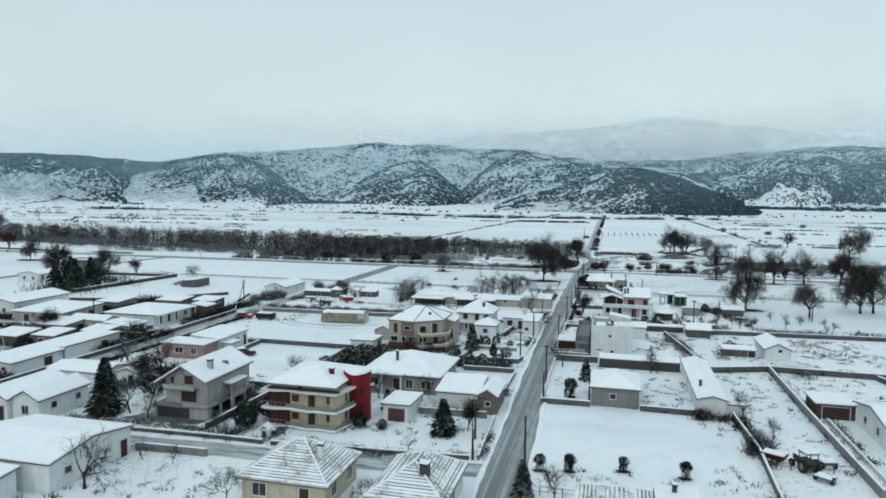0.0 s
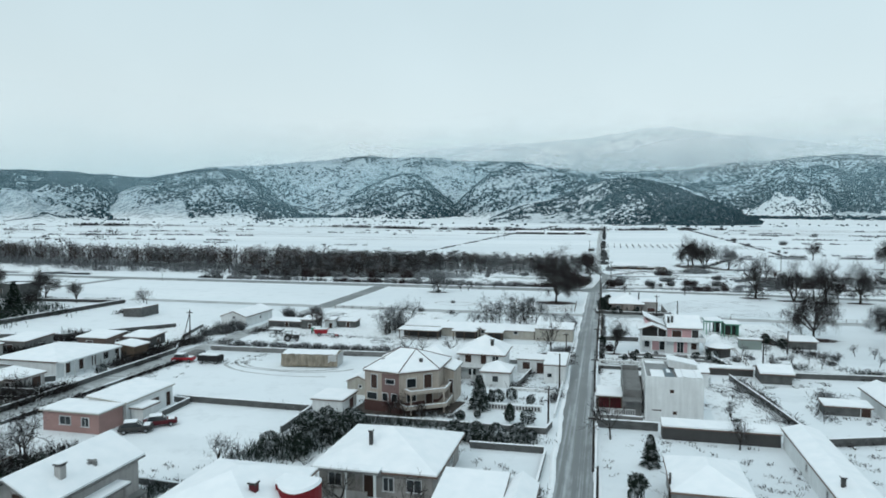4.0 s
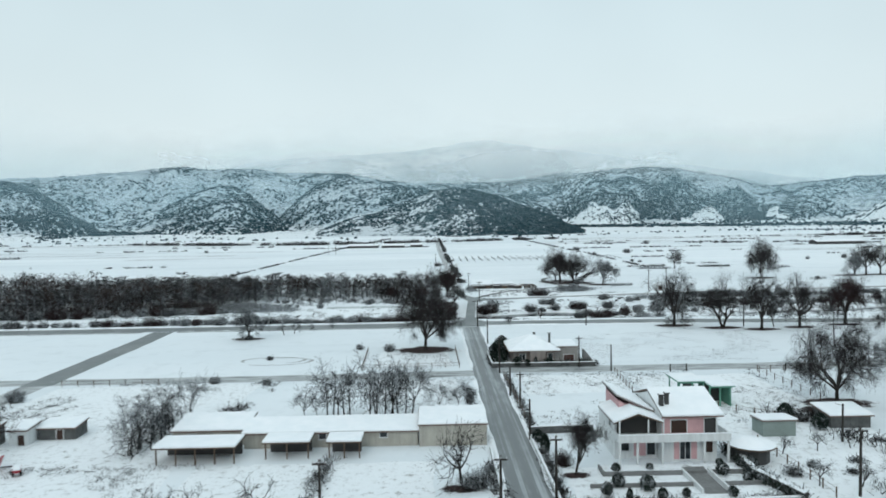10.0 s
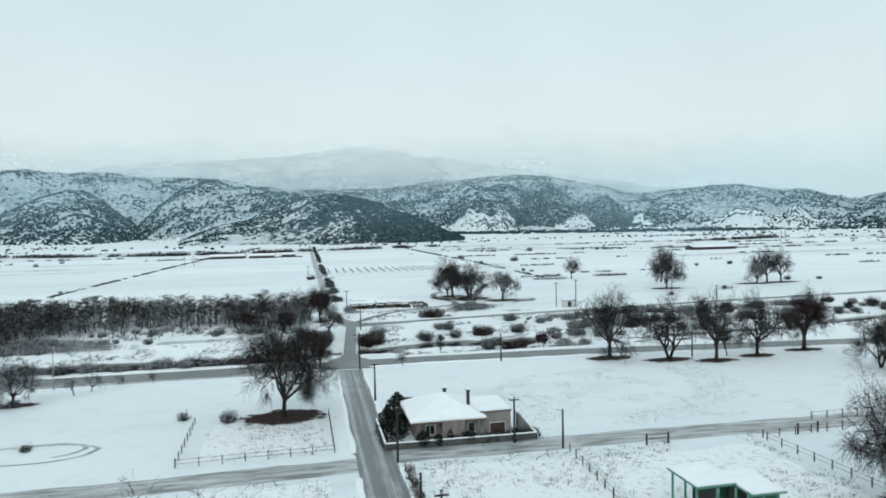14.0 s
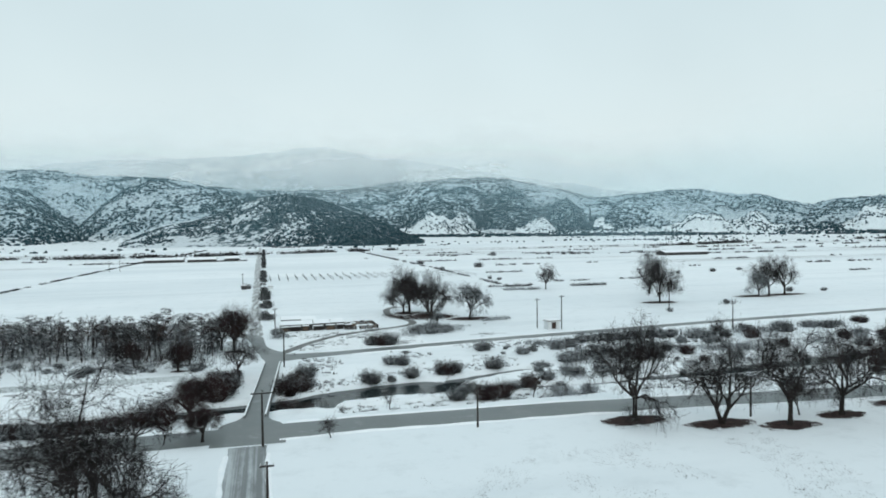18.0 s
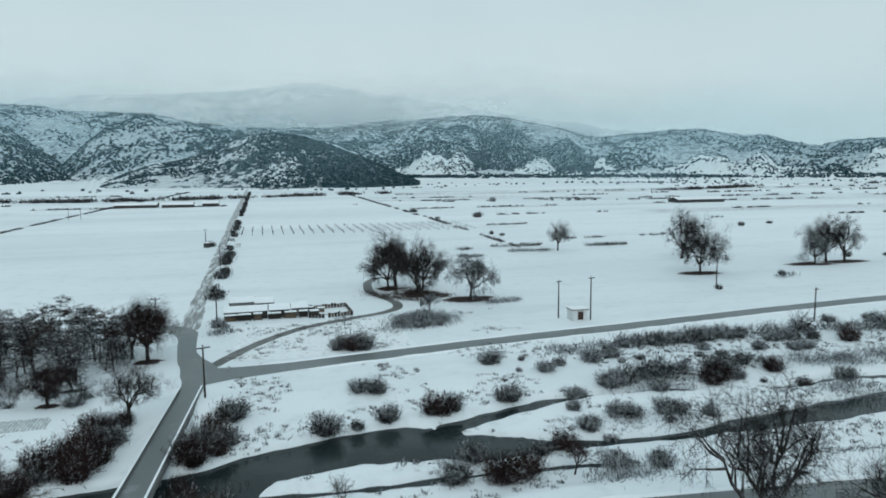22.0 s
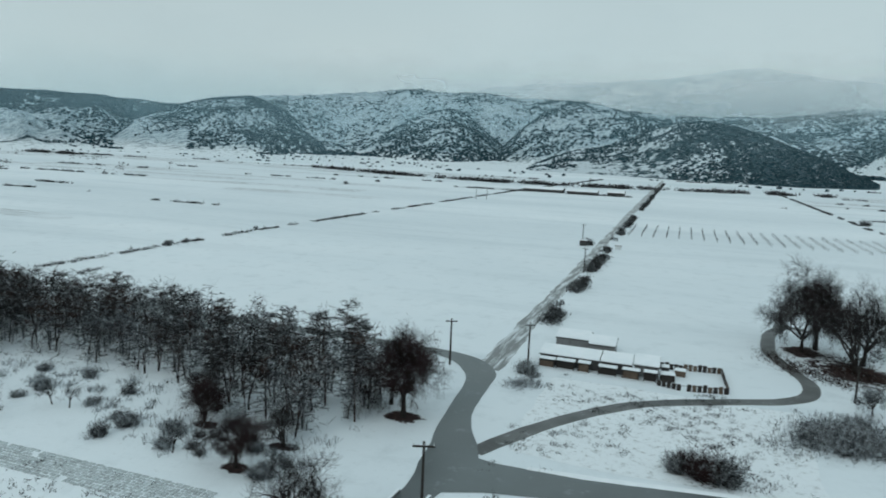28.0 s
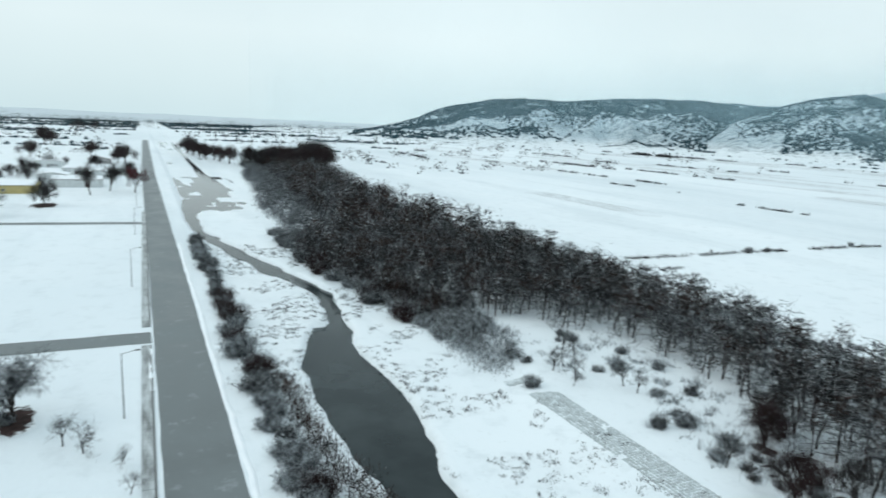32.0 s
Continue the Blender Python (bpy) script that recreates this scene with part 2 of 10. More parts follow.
def wooded_hill():
    n = Nodes("wooded_hill", 0.9, 0, 0.05)
    x, z = n.axis(0), n.axis(2)
    d = n.math("ADD", n.ramp(x, -190, 150, 0.20, -0.07), n.ramp(n.noise(0.011, 3), 0.35, 0.65, -0.09, 0.09))
    gap = n.ramp(n.math("ADD", n.noise(0.07, 5, 0.8), d), 0.51, 0.58, 0.0, 0.9)
    # the woods' teal has the distance haze mixed into its colour
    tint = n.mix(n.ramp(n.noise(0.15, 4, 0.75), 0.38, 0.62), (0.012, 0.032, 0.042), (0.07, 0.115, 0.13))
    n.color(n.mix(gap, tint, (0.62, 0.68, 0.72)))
    return n.m


# added sheets, blue for distance haze and pale for low cloud: distance, base, full, thinning, top, density, west and
# east end, tint
HAZE_BLUE, PALE = (0.60, 0.86, 0.96, 1), (0.985, 1.0, 1.0, 1)
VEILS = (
    (965, 4, 70, 120, 190, 0.15, -1100, 1100, HAZE_BLUE), (1420, 2, 50, 90, 160, 0.08, -1600, 1250, HAZE_BLUE), (1700, 2, 60, 120, 200, 0.10, -1900, 1500, HAZE_BLUE), (2040, 10, 90, 150, 240, 0.12, -1900, 1700, HAZE_BLUE),
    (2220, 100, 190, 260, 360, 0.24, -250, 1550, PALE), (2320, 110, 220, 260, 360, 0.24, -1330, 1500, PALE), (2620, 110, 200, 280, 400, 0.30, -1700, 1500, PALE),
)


def haze_cloud_veil(name, low, full, fade, top, peak, x0, x1, tint=(0.88, 0.965, 0.99, 1)):
    """Uneven translucent tint for painted haze and cloud: dense between full and fade, thinning upward and toward its
    ends.
    """
    n = Nodes(name)
    m, t = n.m, n.t
    t.nodes.remove(n.b)
    out = t.nodes["Material Output"]
    x, z = n.axis(0), n.axis(2)
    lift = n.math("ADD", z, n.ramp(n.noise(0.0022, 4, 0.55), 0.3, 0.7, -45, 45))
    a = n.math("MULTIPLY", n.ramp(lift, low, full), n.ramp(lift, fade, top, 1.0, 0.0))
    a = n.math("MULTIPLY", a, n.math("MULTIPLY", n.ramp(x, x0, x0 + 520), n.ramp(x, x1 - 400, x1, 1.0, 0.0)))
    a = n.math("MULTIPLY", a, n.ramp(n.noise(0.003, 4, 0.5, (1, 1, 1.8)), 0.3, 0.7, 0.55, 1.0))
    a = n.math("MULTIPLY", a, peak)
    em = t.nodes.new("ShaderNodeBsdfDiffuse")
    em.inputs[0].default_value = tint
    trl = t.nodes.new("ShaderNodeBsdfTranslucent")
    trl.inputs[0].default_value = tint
    both = t.nodes.new("ShaderNodeMixShader")
    t.links.new(em.outputs[0], both.inputs[1])
    t.links.new(trl.outputs[0], both.inputs[2])
    tr = t.nodes.new("ShaderNodeBsdfTransparent")
    mx = t.nodes.new("ShaderNodeMixShader")
    t.links.new(a, mx.inputs[0])
    t.links.new(tr.outputs[0], mx.inputs[1])
    t.links.new(both.outputs[0], mx.inputs[2])
    t.links.new(mx.outputs[0], out.inputs[0])
    return m


def mud_track():
    n = Nodes("muddy_track", 0.55, 0, 0.4)
    a, c = n.noise(0.9, 6, 0.7), n.noise(0.12, 4, 0.6)
    tone = n.mix(n.ramp(c, 0.35, 0.65), (0.07, 0.072, 0.07), (0.15, 0.155, 0.155))
    n.color(n.mix(n.ramp(a, 0.58, 0.72, 0.0, 0.75), tone, (0.5, 0.53, 0.55)))
    n.bump(a, 0.5, 0.1)
    return n.m


def far_mountain():
    n = Nodes("haze_pale_snow_mountain", 0.9, 0, 0.05)
    # snow and scrub patches are both washed out, haze painted into the colour
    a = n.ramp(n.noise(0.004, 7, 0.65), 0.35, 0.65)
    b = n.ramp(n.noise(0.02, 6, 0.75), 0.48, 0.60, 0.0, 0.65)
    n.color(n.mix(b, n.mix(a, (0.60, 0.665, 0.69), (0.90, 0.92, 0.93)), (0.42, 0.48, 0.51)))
    return n.m


def river_water():
    n = Nodes("slow_river_water", 0.05, 0, 0.22)
    n.color(n.mix(n.ramp(n.noise(0.15, 4), 0.35, 0.65), (0.012, 0.019, 0.021), (0.03, 0.04, 0.042)))
    n.b.inputs["IOR"].default_value = 1.33
    n.bump(n.noise(1.2, 3, 0.5, (1, 2.5, 1)), 0.05, 0.03)
    return n.m


def bark(name, c, snow=0.35):
    n = Nodes(name, 0.9, 0, 0.1)
    col = n.mix(n.ramp(n.noise(2.2, 5, 0.7), 0.35, 0.65), tuple(v * 0.6 for v in c), tuple(v * 1.4 for v in c))
    up = n.math("MULTIPLY", n.ramp(n.facing_up(), 0.35, 0.8), n.ramp(n.noise(1.6, 3), 0.42, 0.58))
    n.color(n.mix(n.math("MULTIPLY", up, snow), col, (0.75, 0.79, 0.82)))
    n.bump(n.noise(9, 4, 0.7, (1, 1, 0.3)), 0.5, 0.05)
    return n.m


def twigs(name, c1, c2, snow=0.25):
    """Fine branches and withered leaves; a share of the pieces carries snow."""
    n = Nodes(name, 0.9, 0, 0.1)
    r = n.island()
    col = n.mix(r, c1, c2)
    col = n.mix(n.ramp(n.noise(0.35, 3), 0.35, 0.65), col, tuple(v * 0.6 for v in c1))
    lump = n.math("ADD", n.noise(1.5, 4, 0.6), n.math("MULTIPLY", n.math("FRACT", n.math("MULTIPLY", r, 7.31), 0), 0.16))
    cut = 0.77 - 0.44 * snow
    n.color(n.mix(n.ramp(lump, cut - 0.08, cut + 0.14), col, (0.52, 0.56, 0.59)))
    return n.m


def ring_soil():
    n = Nodes("bare_leaf_litter", 0.95, 0, 0.1)
    c = n.mix(n.ramp(n.noise(1.5, 5, 0.7), 0.35, 0.65), (0.018, 0.013, 0.013), (0.058, 0.037, 0.034))
    tc = n.t.nodes.new("ShaderNodeTexCoord")
    ln = n.t.nodes.new("ShaderNodeVectorMath")
    ln.operation = "LENGTH"
    n.t.links.new(tc.outputs["Object"], ln.inputs[0])
    edge = n.math("ADD", n.ramp(ln.outputs["Value"], 0.45, 1.05, 0.0, 0.36), n.noise(0.9, 7, 0.75))
    n.color(n.mix(n.ramp(edge, 0.70, 0.82), c, (0.78, 0.82, 0.85)))
    n.bump(n.noise(4, 5), 0.6, 0.1)
    return n.m


def window_glass():
    n = Nodes("dark_window_glass", 0.08, 0, 0.5)
    n.color((0.015, 0.02, 0.024))
    return n.m


M = dict(
    ground=snow_ground(), thin=snow_rough(), snow=snow_cover(), tiles=snow_tiles(),
    asphalt=wet_asphalt("wet_asphalt", (0.118, 0.134, 0.138), 0.12), street=slushy_street(),
    track=rutted_track(), lane=grey_lane(), hill=hill_snow(), dark_hill=wooded_hill(), mud=mud_track(),
    haze=[haze_cloud_veil("thin_haze_%d" % k, *v[1:]) for k, v in enumerate(VEILS)], knoll=snowy_knoll(), mountain=far_mountain(), water=river_water(),
    bark=bark("dark_bark", (0.032, 0.027, 0.025), 0.25), bark2=bark("grey_bark", (0.09, 0.085, 0.08)),
    twig=twigs("bare_twigs", (0.014, 0.012, 0.012), (0.040, 0.033, 0.032), 0.05), twig_dusk=twigs("dusky_frosted_twigs", (0.026, 0.029, 0.033), (0.090, 0.094, 0.100), 0.30),
    twig_maroon=twigs("maroon_leaves", (0.055, 0.010, 0.012), (0.11, 0.022, 0.026), 0.0),
    twig_red=twigs("russet_twigs", (0.022, 0.013, 0.013), (0.056, 0.032, 0.031), 0.03),
    twig_grove=twigs("grove_twigs", (0.015, 0.016, 0.017), (0.046, 0.043, 0.042), 0.14), twig_rust=twigs("rusty_grove_twigs", (0.022, 0.014, 0.012), (0.082, 0.048, 0.038), 0.08), twig_frost=twigs("frosted_twigs", (0.04, 0.043, 0.046), (0.16, 0.17, 0.175), 0.46),
    twig_snow=twigs("snowy_twigs", (0.028, 0.029, 0.030), (0.088, 0.088, 0.086), 0.24),
    evergreen=twigs("dark_needles", (0.012, 0.022, 0.018), (0.03, 0.045, 0.034), 0.10),
    evergreen_snow=twigs("snowy_needles", (0.014, 0.024, 0.020), (0.035, 0.048, 0.038), 0.24),
    # hill_scrub: evergreens with the blue of hazy air painted into their colour
    litter_flat=plain("brown_bare_soil", (0.07, 0.055, 0.048), vary=0.5, bump=0.5), hill_scrub=twigs("haze_blued_evergreens", (0.010, 0.034, 0.046), (0.045, 0.095, 0.115), 0.03), stubble=stubble_field(), litter=ring_soil(), glass=window_glass(),
    yellow_wall=plain("pale_yellow_render", (0.52, 0.43, 0.20), vary=0.15),
    terrace=plain("wet_terrace_screed", (0.17, 0.18, 0.185), 0.35, vary=0.4), membrane=plain("bluish_roof_membrane", (0.10, 0.15, 0.18), 0.4, vary=0.35),
    white=plain("white_render", (0.68, 0.71, 0.72), vary=0.10, streak=True), cream=plain("cream_render", (0.50, 0.45, 0.34), streak=True),
    red=plain("red_render", (0.165, 0.007, 0.012), vary=0.12), grey=plain("raw_cement_render", (0.30, 0.29, 0.28), streak=True),
    dark=plain("dark_concrete", (0.055, 0.055, 0.055)), concrete=plain("grey_concrete", (0.20, 0.205, 0.205), streak=True),
    stone=plain("grey_stone_wall", (0.10, 0.105, 0.105), vary=0.4, scale=3, bump=0.5),
    mauve=plain("mauve_render", (0.20, 0.132, 0.128)), peach=plain("peach_render", (0.45, 0.40, 0.35), streak=True), brown=plain("brown_render", (0.085, 0.045, 0.041)),
    rose=plain("rose_render", (0.34, 0.215, 0.20)), pink=plain("pink_render", (0.60, 0.37, 0.385)),
    ochre=plain("pale_beige_render", (0.42, 0.405, 0.36), streak=True), green=plain("mint_green_paint", (0.12, 0.30, 0.23)), taupe=plain("taupe_render", (0.235, 0.205, 0.19), streak=True),
    maroon=plain("maroon_paint", (0.09, 0.012, 0.018)), wood=plain("weathered_wood", (0.13, 0.095, 0.07), vary=0.35, scale=4),
    pole=plain("dark_creosoted_wood", (0.035, 0.030, 0.027), vary=0.3, scale=4), metal=plain("galvanised_steel", (0.35, 0.36, 0.37), 0.45, metal=0.8),
    frame=plain("white_window_frame", (0.62, 0.64, 0.65)), shutter=plain("dark_shutter_and_opening", (0.05, 0.028, 0.022)),
    tyre=plain("black_rubber", (0.012, 0.012, 0.013)), redpaint=plain("red_machine_paint", (0.33, 0.02, 0.03), 0.4),
    plaster=plain("pale_grey_plaster", (0.40, 0.395, 0.39), streak=True), drab=plain("drab_parapet_paint", (0.24, 0.225, 0.19)),
    greygreen=plain("grey_green_paint", (0.23, 0.28, 0.265)), umber=plain("dull_brown_render", (0.17, 0.135, 0.12), vary=0.3),
    straw=plain("pale_straw_bales", (0.34, 0.24, 0.12), vary=0.4, scale=3, bump=0.6, streak=True), tarp=plain("beige_tarpaulin", (0.30, 0.265, 0.21), vary=0.4, streak=True), film=plain("grey_plastic_sheet", (0.42, 0.43, 0.43), 0.35),
    ochre_tile=plain("brown_roof_tiles", (0.16, 0.11, 0.09)), blue=plain("pale_blue_shutter", (0.25, 0.42, 0.50)),
    snowy_stone=plain("snow_dusted_stone", (0.54, 0.585, 0.60), vary=0.3, scale=3), gravelstone=plain("rounded_river_stone", (0.30, 0.31, 0.31), vary=0.4), steel_roof=plain("sheet_metal_roof", (0.5, 0.52, 0.53), 0.4, metal=0.3),
)

# ---------- building helpers ----------
def part(name, bm, material, parent=None, label="", smooth=False):
    """Links a bmesh as one mesh object under a thing or a part."""
    me = bpy.data.meshes.new(name)
    bm.to_mesh(me)
    bm.free()
    return link_mesh(name, me, material, parent, label, smooth)


def link_mesh(name, me, material, parent=None, label="", smooth=False):
    me.materials.append(M[material] if isinstance(material, str) else material)
    if smooth:
        me.polygons.foreach_set("use_smooth", [True] * len(me.polygons))
    ob = new(name, me)
    if parent:
        ob.parent = parent
    if label:
        ob["label"] = label
    return ob


def raw(name, verts, faces, material, parent=None, label="", smooth=False):
    me = bpy.data.meshes.new(name)
    me.from_pydata(verts, [], faces)
    me.update()
    return link_mesh(name, me, material, parent, label, smooth)


def thing(name, x, y, z, label, category, rz=0, group="", kind=""):
    ob = new(name)
    ob.empty_display_size = 0.5
    ob.matrix_basis = pose(x, y, z, 0, 0, rz)
    return tagged(ob, label, category, group, kind)


def box(bm, x0, x1, y0, y1, z0, z1, bevel=0.0):
    vs = [bm.verts.new((x, y, z)) for z in (z0, z1) for x, y in ((x0, y0), (x1, y0), (x1, y1), (x0, y1))]
    fs = [bm.faces.new([vs[k] for k in f]) for f in ((3, 2, 1, 0), (4, 5, 6, 7), (0, 1, 5, 4), (1, 2, 6, 5), (2, 3, 7, 6), (3, 0, 4, 7))]
    if bevel:
        bmesh.ops.bevel(bm, geom=list({e for f in fs for e in f.edges}), offset=bevel, segments=1, affect="EDGES")
    return bm


def boxes(*rows, bevel=0.0):
    bm = bmesh.new()
    for r in rows:
        box(bm, *r, bevel=bevel)
    return bm


def tube(bm, a, b, ra, rb, n=6, cap=True):
    a, b = Vector(a), Vector(b)
    d = (b - a).normalized()
    u = d.cross(Vector((0, 0, 1)) if abs(d.z) < 0.9 else Vector((1, 0, 0))).normalized()
    v = d.cross(u)
    ring = [[bm.verts.new(p + (u * math.cos(t) + v * math.sin(t)) * r) for t in (2 * math.pi * k / n for k in range(n))] for p, r in ((a, ra), (b, rb))]
    for k in range(n):
        bm.faces.new((ring[0][k], ring[0][(k + 1) % n], ring[1][(k + 1) % n], ring[1][k]))
    if cap:
        bm.faces.new(ring[1])
        bm.faces.new(ring[0][::-1])
    return bm


def fbm(x, y, s, octaves=4):
    v, a, f = 0.0, 1.0, 1.0 / s
    for _ in range(octaves):
        v += a * noise.noise((x * f, y * f, 3.7))
        a, f = a * 0.5, f * 2.05
    return v


def smooth01(t):
    t = min(1.0, max(0.0, t))
    return t * t * (3 - 2 * t)


def piecewise(x, rows, k):
    for a, b in zip(rows, rows[1:]):
        if x <= b[0]:
            t = smooth01((x - a[0]) / (b[0] - a[0]))
            return a[k] * (1 - t) + b[k] * t
    return rows[-1][k]


# ---------- the river valley: south and north water edge along x ----------
RIVER = [
    (-900, 300, 302), (-460, 297.5, 300.5), (-360, 296, 301), (-320, 289, 303), (-274, 291, 301), (-250, 282.5, 291), (-228, 280.2, 286), (-205, 279.6, 283.6), (-178, 280.4, 283.4), (-163, 282.6, 286.4), (-143, 286.2, 290.4), (-121, 290.2, 295.2), (-106, 295.2, 298.6), (-98, 297.0, 300), (-90, 296.2, 298.6), (-80, 295.2, 297.6), (-77.5, 291.8, 297.5),
    (-68, 288.3, 295.6), (-60, 287, 295.4), (-53, 286.3, 296.0), (-42, 286.2, 295.2), (-36, 286.3, 294.2), (-29.5, 287.0, 292.4), (-12, 287, 293), (0, 287.8, 294), (7, 288, 295.4), (12, 288.4, 298.2), (15, 290.8, 299), (24, 292.2, 301), (30, 291.5, 301.5),
    (35, 290.5, 299), (36.5, 289.8, 297), (41, 289.8, 295.3), (46, 289.6, 292.8), (53, 289.4, 291.4), (61, 289, 290.8), (70, 288.4, 293), (79, 289, 293.4), (86, 289.3, 295.2), (108, 291, 297.2), (125, 295, 301), (150, 299, 306),
    (300, 308, 316), (900, 322, 330),
]
CREEK = [(32, 297, 301), (37, 298.6, 302), (41, 300.2, 303.7), (46, 301.8, 304.7), (51, 303.6, 305.9), (57, 304.2, 306.1), (63, 304.5, 305.5), (66, 304.8, 305.6), (72, 303.0, 304.1), (86, 300.0, 301.4), (94, 301.2, 303), (114, 297, 300)]
SOUTH_ARM = [(10, 287.2, 289.4), (14, 286.6, 288.2), (24, 285.9, 287.2), (34, 285.8, 287.4), (44, 284.8, 287.0), (50, 284.6, 286.2), (54, 284.6, 285.6)]
WATER_Z = -1.55


def ground_z(x, y):
    if 274 < y < 322:
        s, n = piecewise(x, RIVER, 1), piecewise(x, RIVER, 2)
        w = 0.55 * fbm(x, y, 6, 3)
        # flood plain between the two roads
        top = 281.0 + 0.6 * fbm(x, 5, 9, 2)
        if x > 60:
            top -= (min(x, 130) - 60) * 0.06
        north = 314 if x < -45 else (309 if x < 4 else 313)
        bed = smooth01((y - top + 2.0) / 3.2) * smooth01((north - y + 1.5) / 6.0)
        z = -0.85 * bed + 0.22 * bed * fbm(x, y, 5, 4)
        def channel(a, b, edge, deep):
            d = min(y - a, b - y) + w
            return smooth01(d / edge + 0.5) * deep
        z -= channel(s, n, 1.6, 1.9)
        if 32 <= x <= 114:
            z -= channel(piecewise(x, CREEK, 1), piecewise(x, CREEK, 2), 1.3, 1.35) * smooth01((x - 32) / 3) * smooth01((114 - x) / 4)
        if 10 <= x <= 54:
            z -= channel(piecewise(x, SOUTH_ARM, 1), piecewise(x, SOUTH_ARM, 2), 1.2, 1.3) * smooth01((x - 10) / 3) * smooth01((54 - x) / 4)
        if x < -190:
            z -= 0.75 * bed * smooth01((-190 - x) / 40) * smooth01(0.5 + 1.6 * fbm(x, y, 34, 2))
        return z
    return 0.0


def spaced(a, b, step):
    n = max(1, round((b - a) / step))
    return [a + (b - a) * k / n for k in range(n)]


def growing(a, step, rate, end):
    out, v = [], a
    while v < end:
        out.append(v)
        v += step
        step *= rate
    return out + [end]


east = growing(130, 2, 1.18, 4200)
west = [-v for v in growing(190, 2, 1.18, 4200)][::-1]
XS = west[:-1] + spaced(-190, -60, 1.6) + spaced(-60, 130, 1.1) + east
YS = [-v for v in growing(0, 10, 1.3, 1500)][::-1][:-1] + spaced(0, 260, 6) + spaced(260, 276, 2) + spaced(276, 314, 0.6) + spaced(314, 324, 1.6) + spaced(324, 420, 5) + growing(420, 6, 1.16, 4200)
gv = [(x, y, ground_z(x, y)) for y in YS for x in XS]
nx = len(XS)
gf = [(j * nx + i, j * nx + i + 1, (j + 1) * nx + i + 1, (j + 1) * nx + i) for j in range(len(YS) - 1) for i in range(nx - 1)]
ground = raw("ground", gv, gf, "ground", smooth=True)
tagged(ground, "flat snow-covered plain with a shallow river bed", "ground", kind="structure")

wx = spaced(-900, 900, 30) + [900]
wv = [(x, piecewise(x, RIVER, k) + s, WATER_Z) for x in wx for k, s in ((1, -14), (2, 14))]
water = raw("water", wv, [(2 * k, 2 * k + 2, 2 * k + 3, 2 * k + 1) for k in range(len(wx) - 1)], "water")
tagged(water, "dark still river water between snowy banks", "river", kind="structure")


def ribbon(name, pts, width, material, label, category="road", z=0.03, wobble=0.15, step=2.0, seed=0, follow=False):
    """A road strip along a line of points (x, y) or (x, y, width)."""
    out = []
    for a, b in zip(pts, pts[1:]):
        n = max(1, int(math.hypot(b[0] - a[0], b[1] - a[1]) / step))
        out += [[a[k] + (b[k] - a[k]) * t / n for k in range(2)] + [(a[2] if len(a) > 2 else width) * (1 - t / n) + (b[2] if len(b) > 2 else width) * t / n] for t in range(n)]
    out.append([pts[-1][0], pts[-1][1], pts[-1][2] if len(pts[-1]) > 2 else width])
    vs = []
    for k, (x, y, w) in enumerate(out):
        p, q = out[max(0, k - 1)], out[min(len(out) - 1, k + 1)]
        dx, dy = q[0] - p[0], q[1] - p[1]
        l = math.hypot(dx, dy) or 1
        for s in (-1, 1):
            r = w / 2 + wobble * fbm(x * 1.0 + s * 50 + seed, y, 5, 3)
            px, py = x + s * r * dy / l, y - s * r * dx / l
            vs.append((px, py, z))
    ob = raw(name, vs, [(2 * k, 2 * k + 1, 2 * k + 3, 2 * k + 2) for k in range(len(out) - 1)], material)
    return tagged(ob, label, category, kind="structure")


def curve_points(pts, n=8):
    """Catmull-Rom through the points."""
    out = []
    for k in range(len(pts) - 1):
        p = [pts[max(0, k - 1)], pts[k], pts[k + 1], pts[min(len(pts) - 1, k + 2)]]
        for i in range(n):
            t = i / n
            out.append(tuple(0.5 * (2 * p[1][c] + (p[2][c] - p[0][c]) * t + (2 * p[0][c] - 5 * p[1][c] + 4 * p[2][c] - p[3][c]) * t * t + (3 * p[1][c] - p[0][c] - 3 * p[2][c] + p[3][c]) * t ** 3) for c in range(len(pts[0]))))
    return out + [tuple(pts[-1])]


# ---------- roads ----------
ribbon("road", [(2.8, -200), (2.5, 60), (1.95, 86), (1.2, 111), (0.6, 140), (0.4, 160), (0.6, 268)], 4.5, "street", "wet asphalt village street with slushy snow patches", wobble=0.22)
ribbon("river_road", [(-900, 271), (-360, 270.7), (-110, 272.2), (-30, 272.5), (0, 273.2), (15, 273.6), (44, 272.6), (84, 268.4), (118, 265), (220, 262), (600, 262)], 6.4, "asphalt", "wide wet asphalt road beside the river", z=0.034, wobble=0.12)
BR = [(0.6, 268.5, 9.0), (0.9, 277, 8.0), (1.42, 282, 3.2), (2.7, 300, 2.7), (4.1, 319, 3.0), (4.7, 325.5, 5.4), (3.9, 330, 4.8), (2.6, 334, 3.7), (1.75, 338.5, 3.0), (1.2, 343.5, 3.0), (0.9, 348.5, 3.3), (-0.1, 353.2, 4.4), (-2.8, 356.9, 4.2), (-6.5, 358.9, 3.2), (-11, 359.7, 2.6), (-20, 360.2, 2.6), (-60, 361, 2.6)]
ribbon("road", curve_points(BR, 6), 4, "asphalt", "wet asphalt lane that bends past a grove", z=0.038, wobble=0.12, step=1.0)
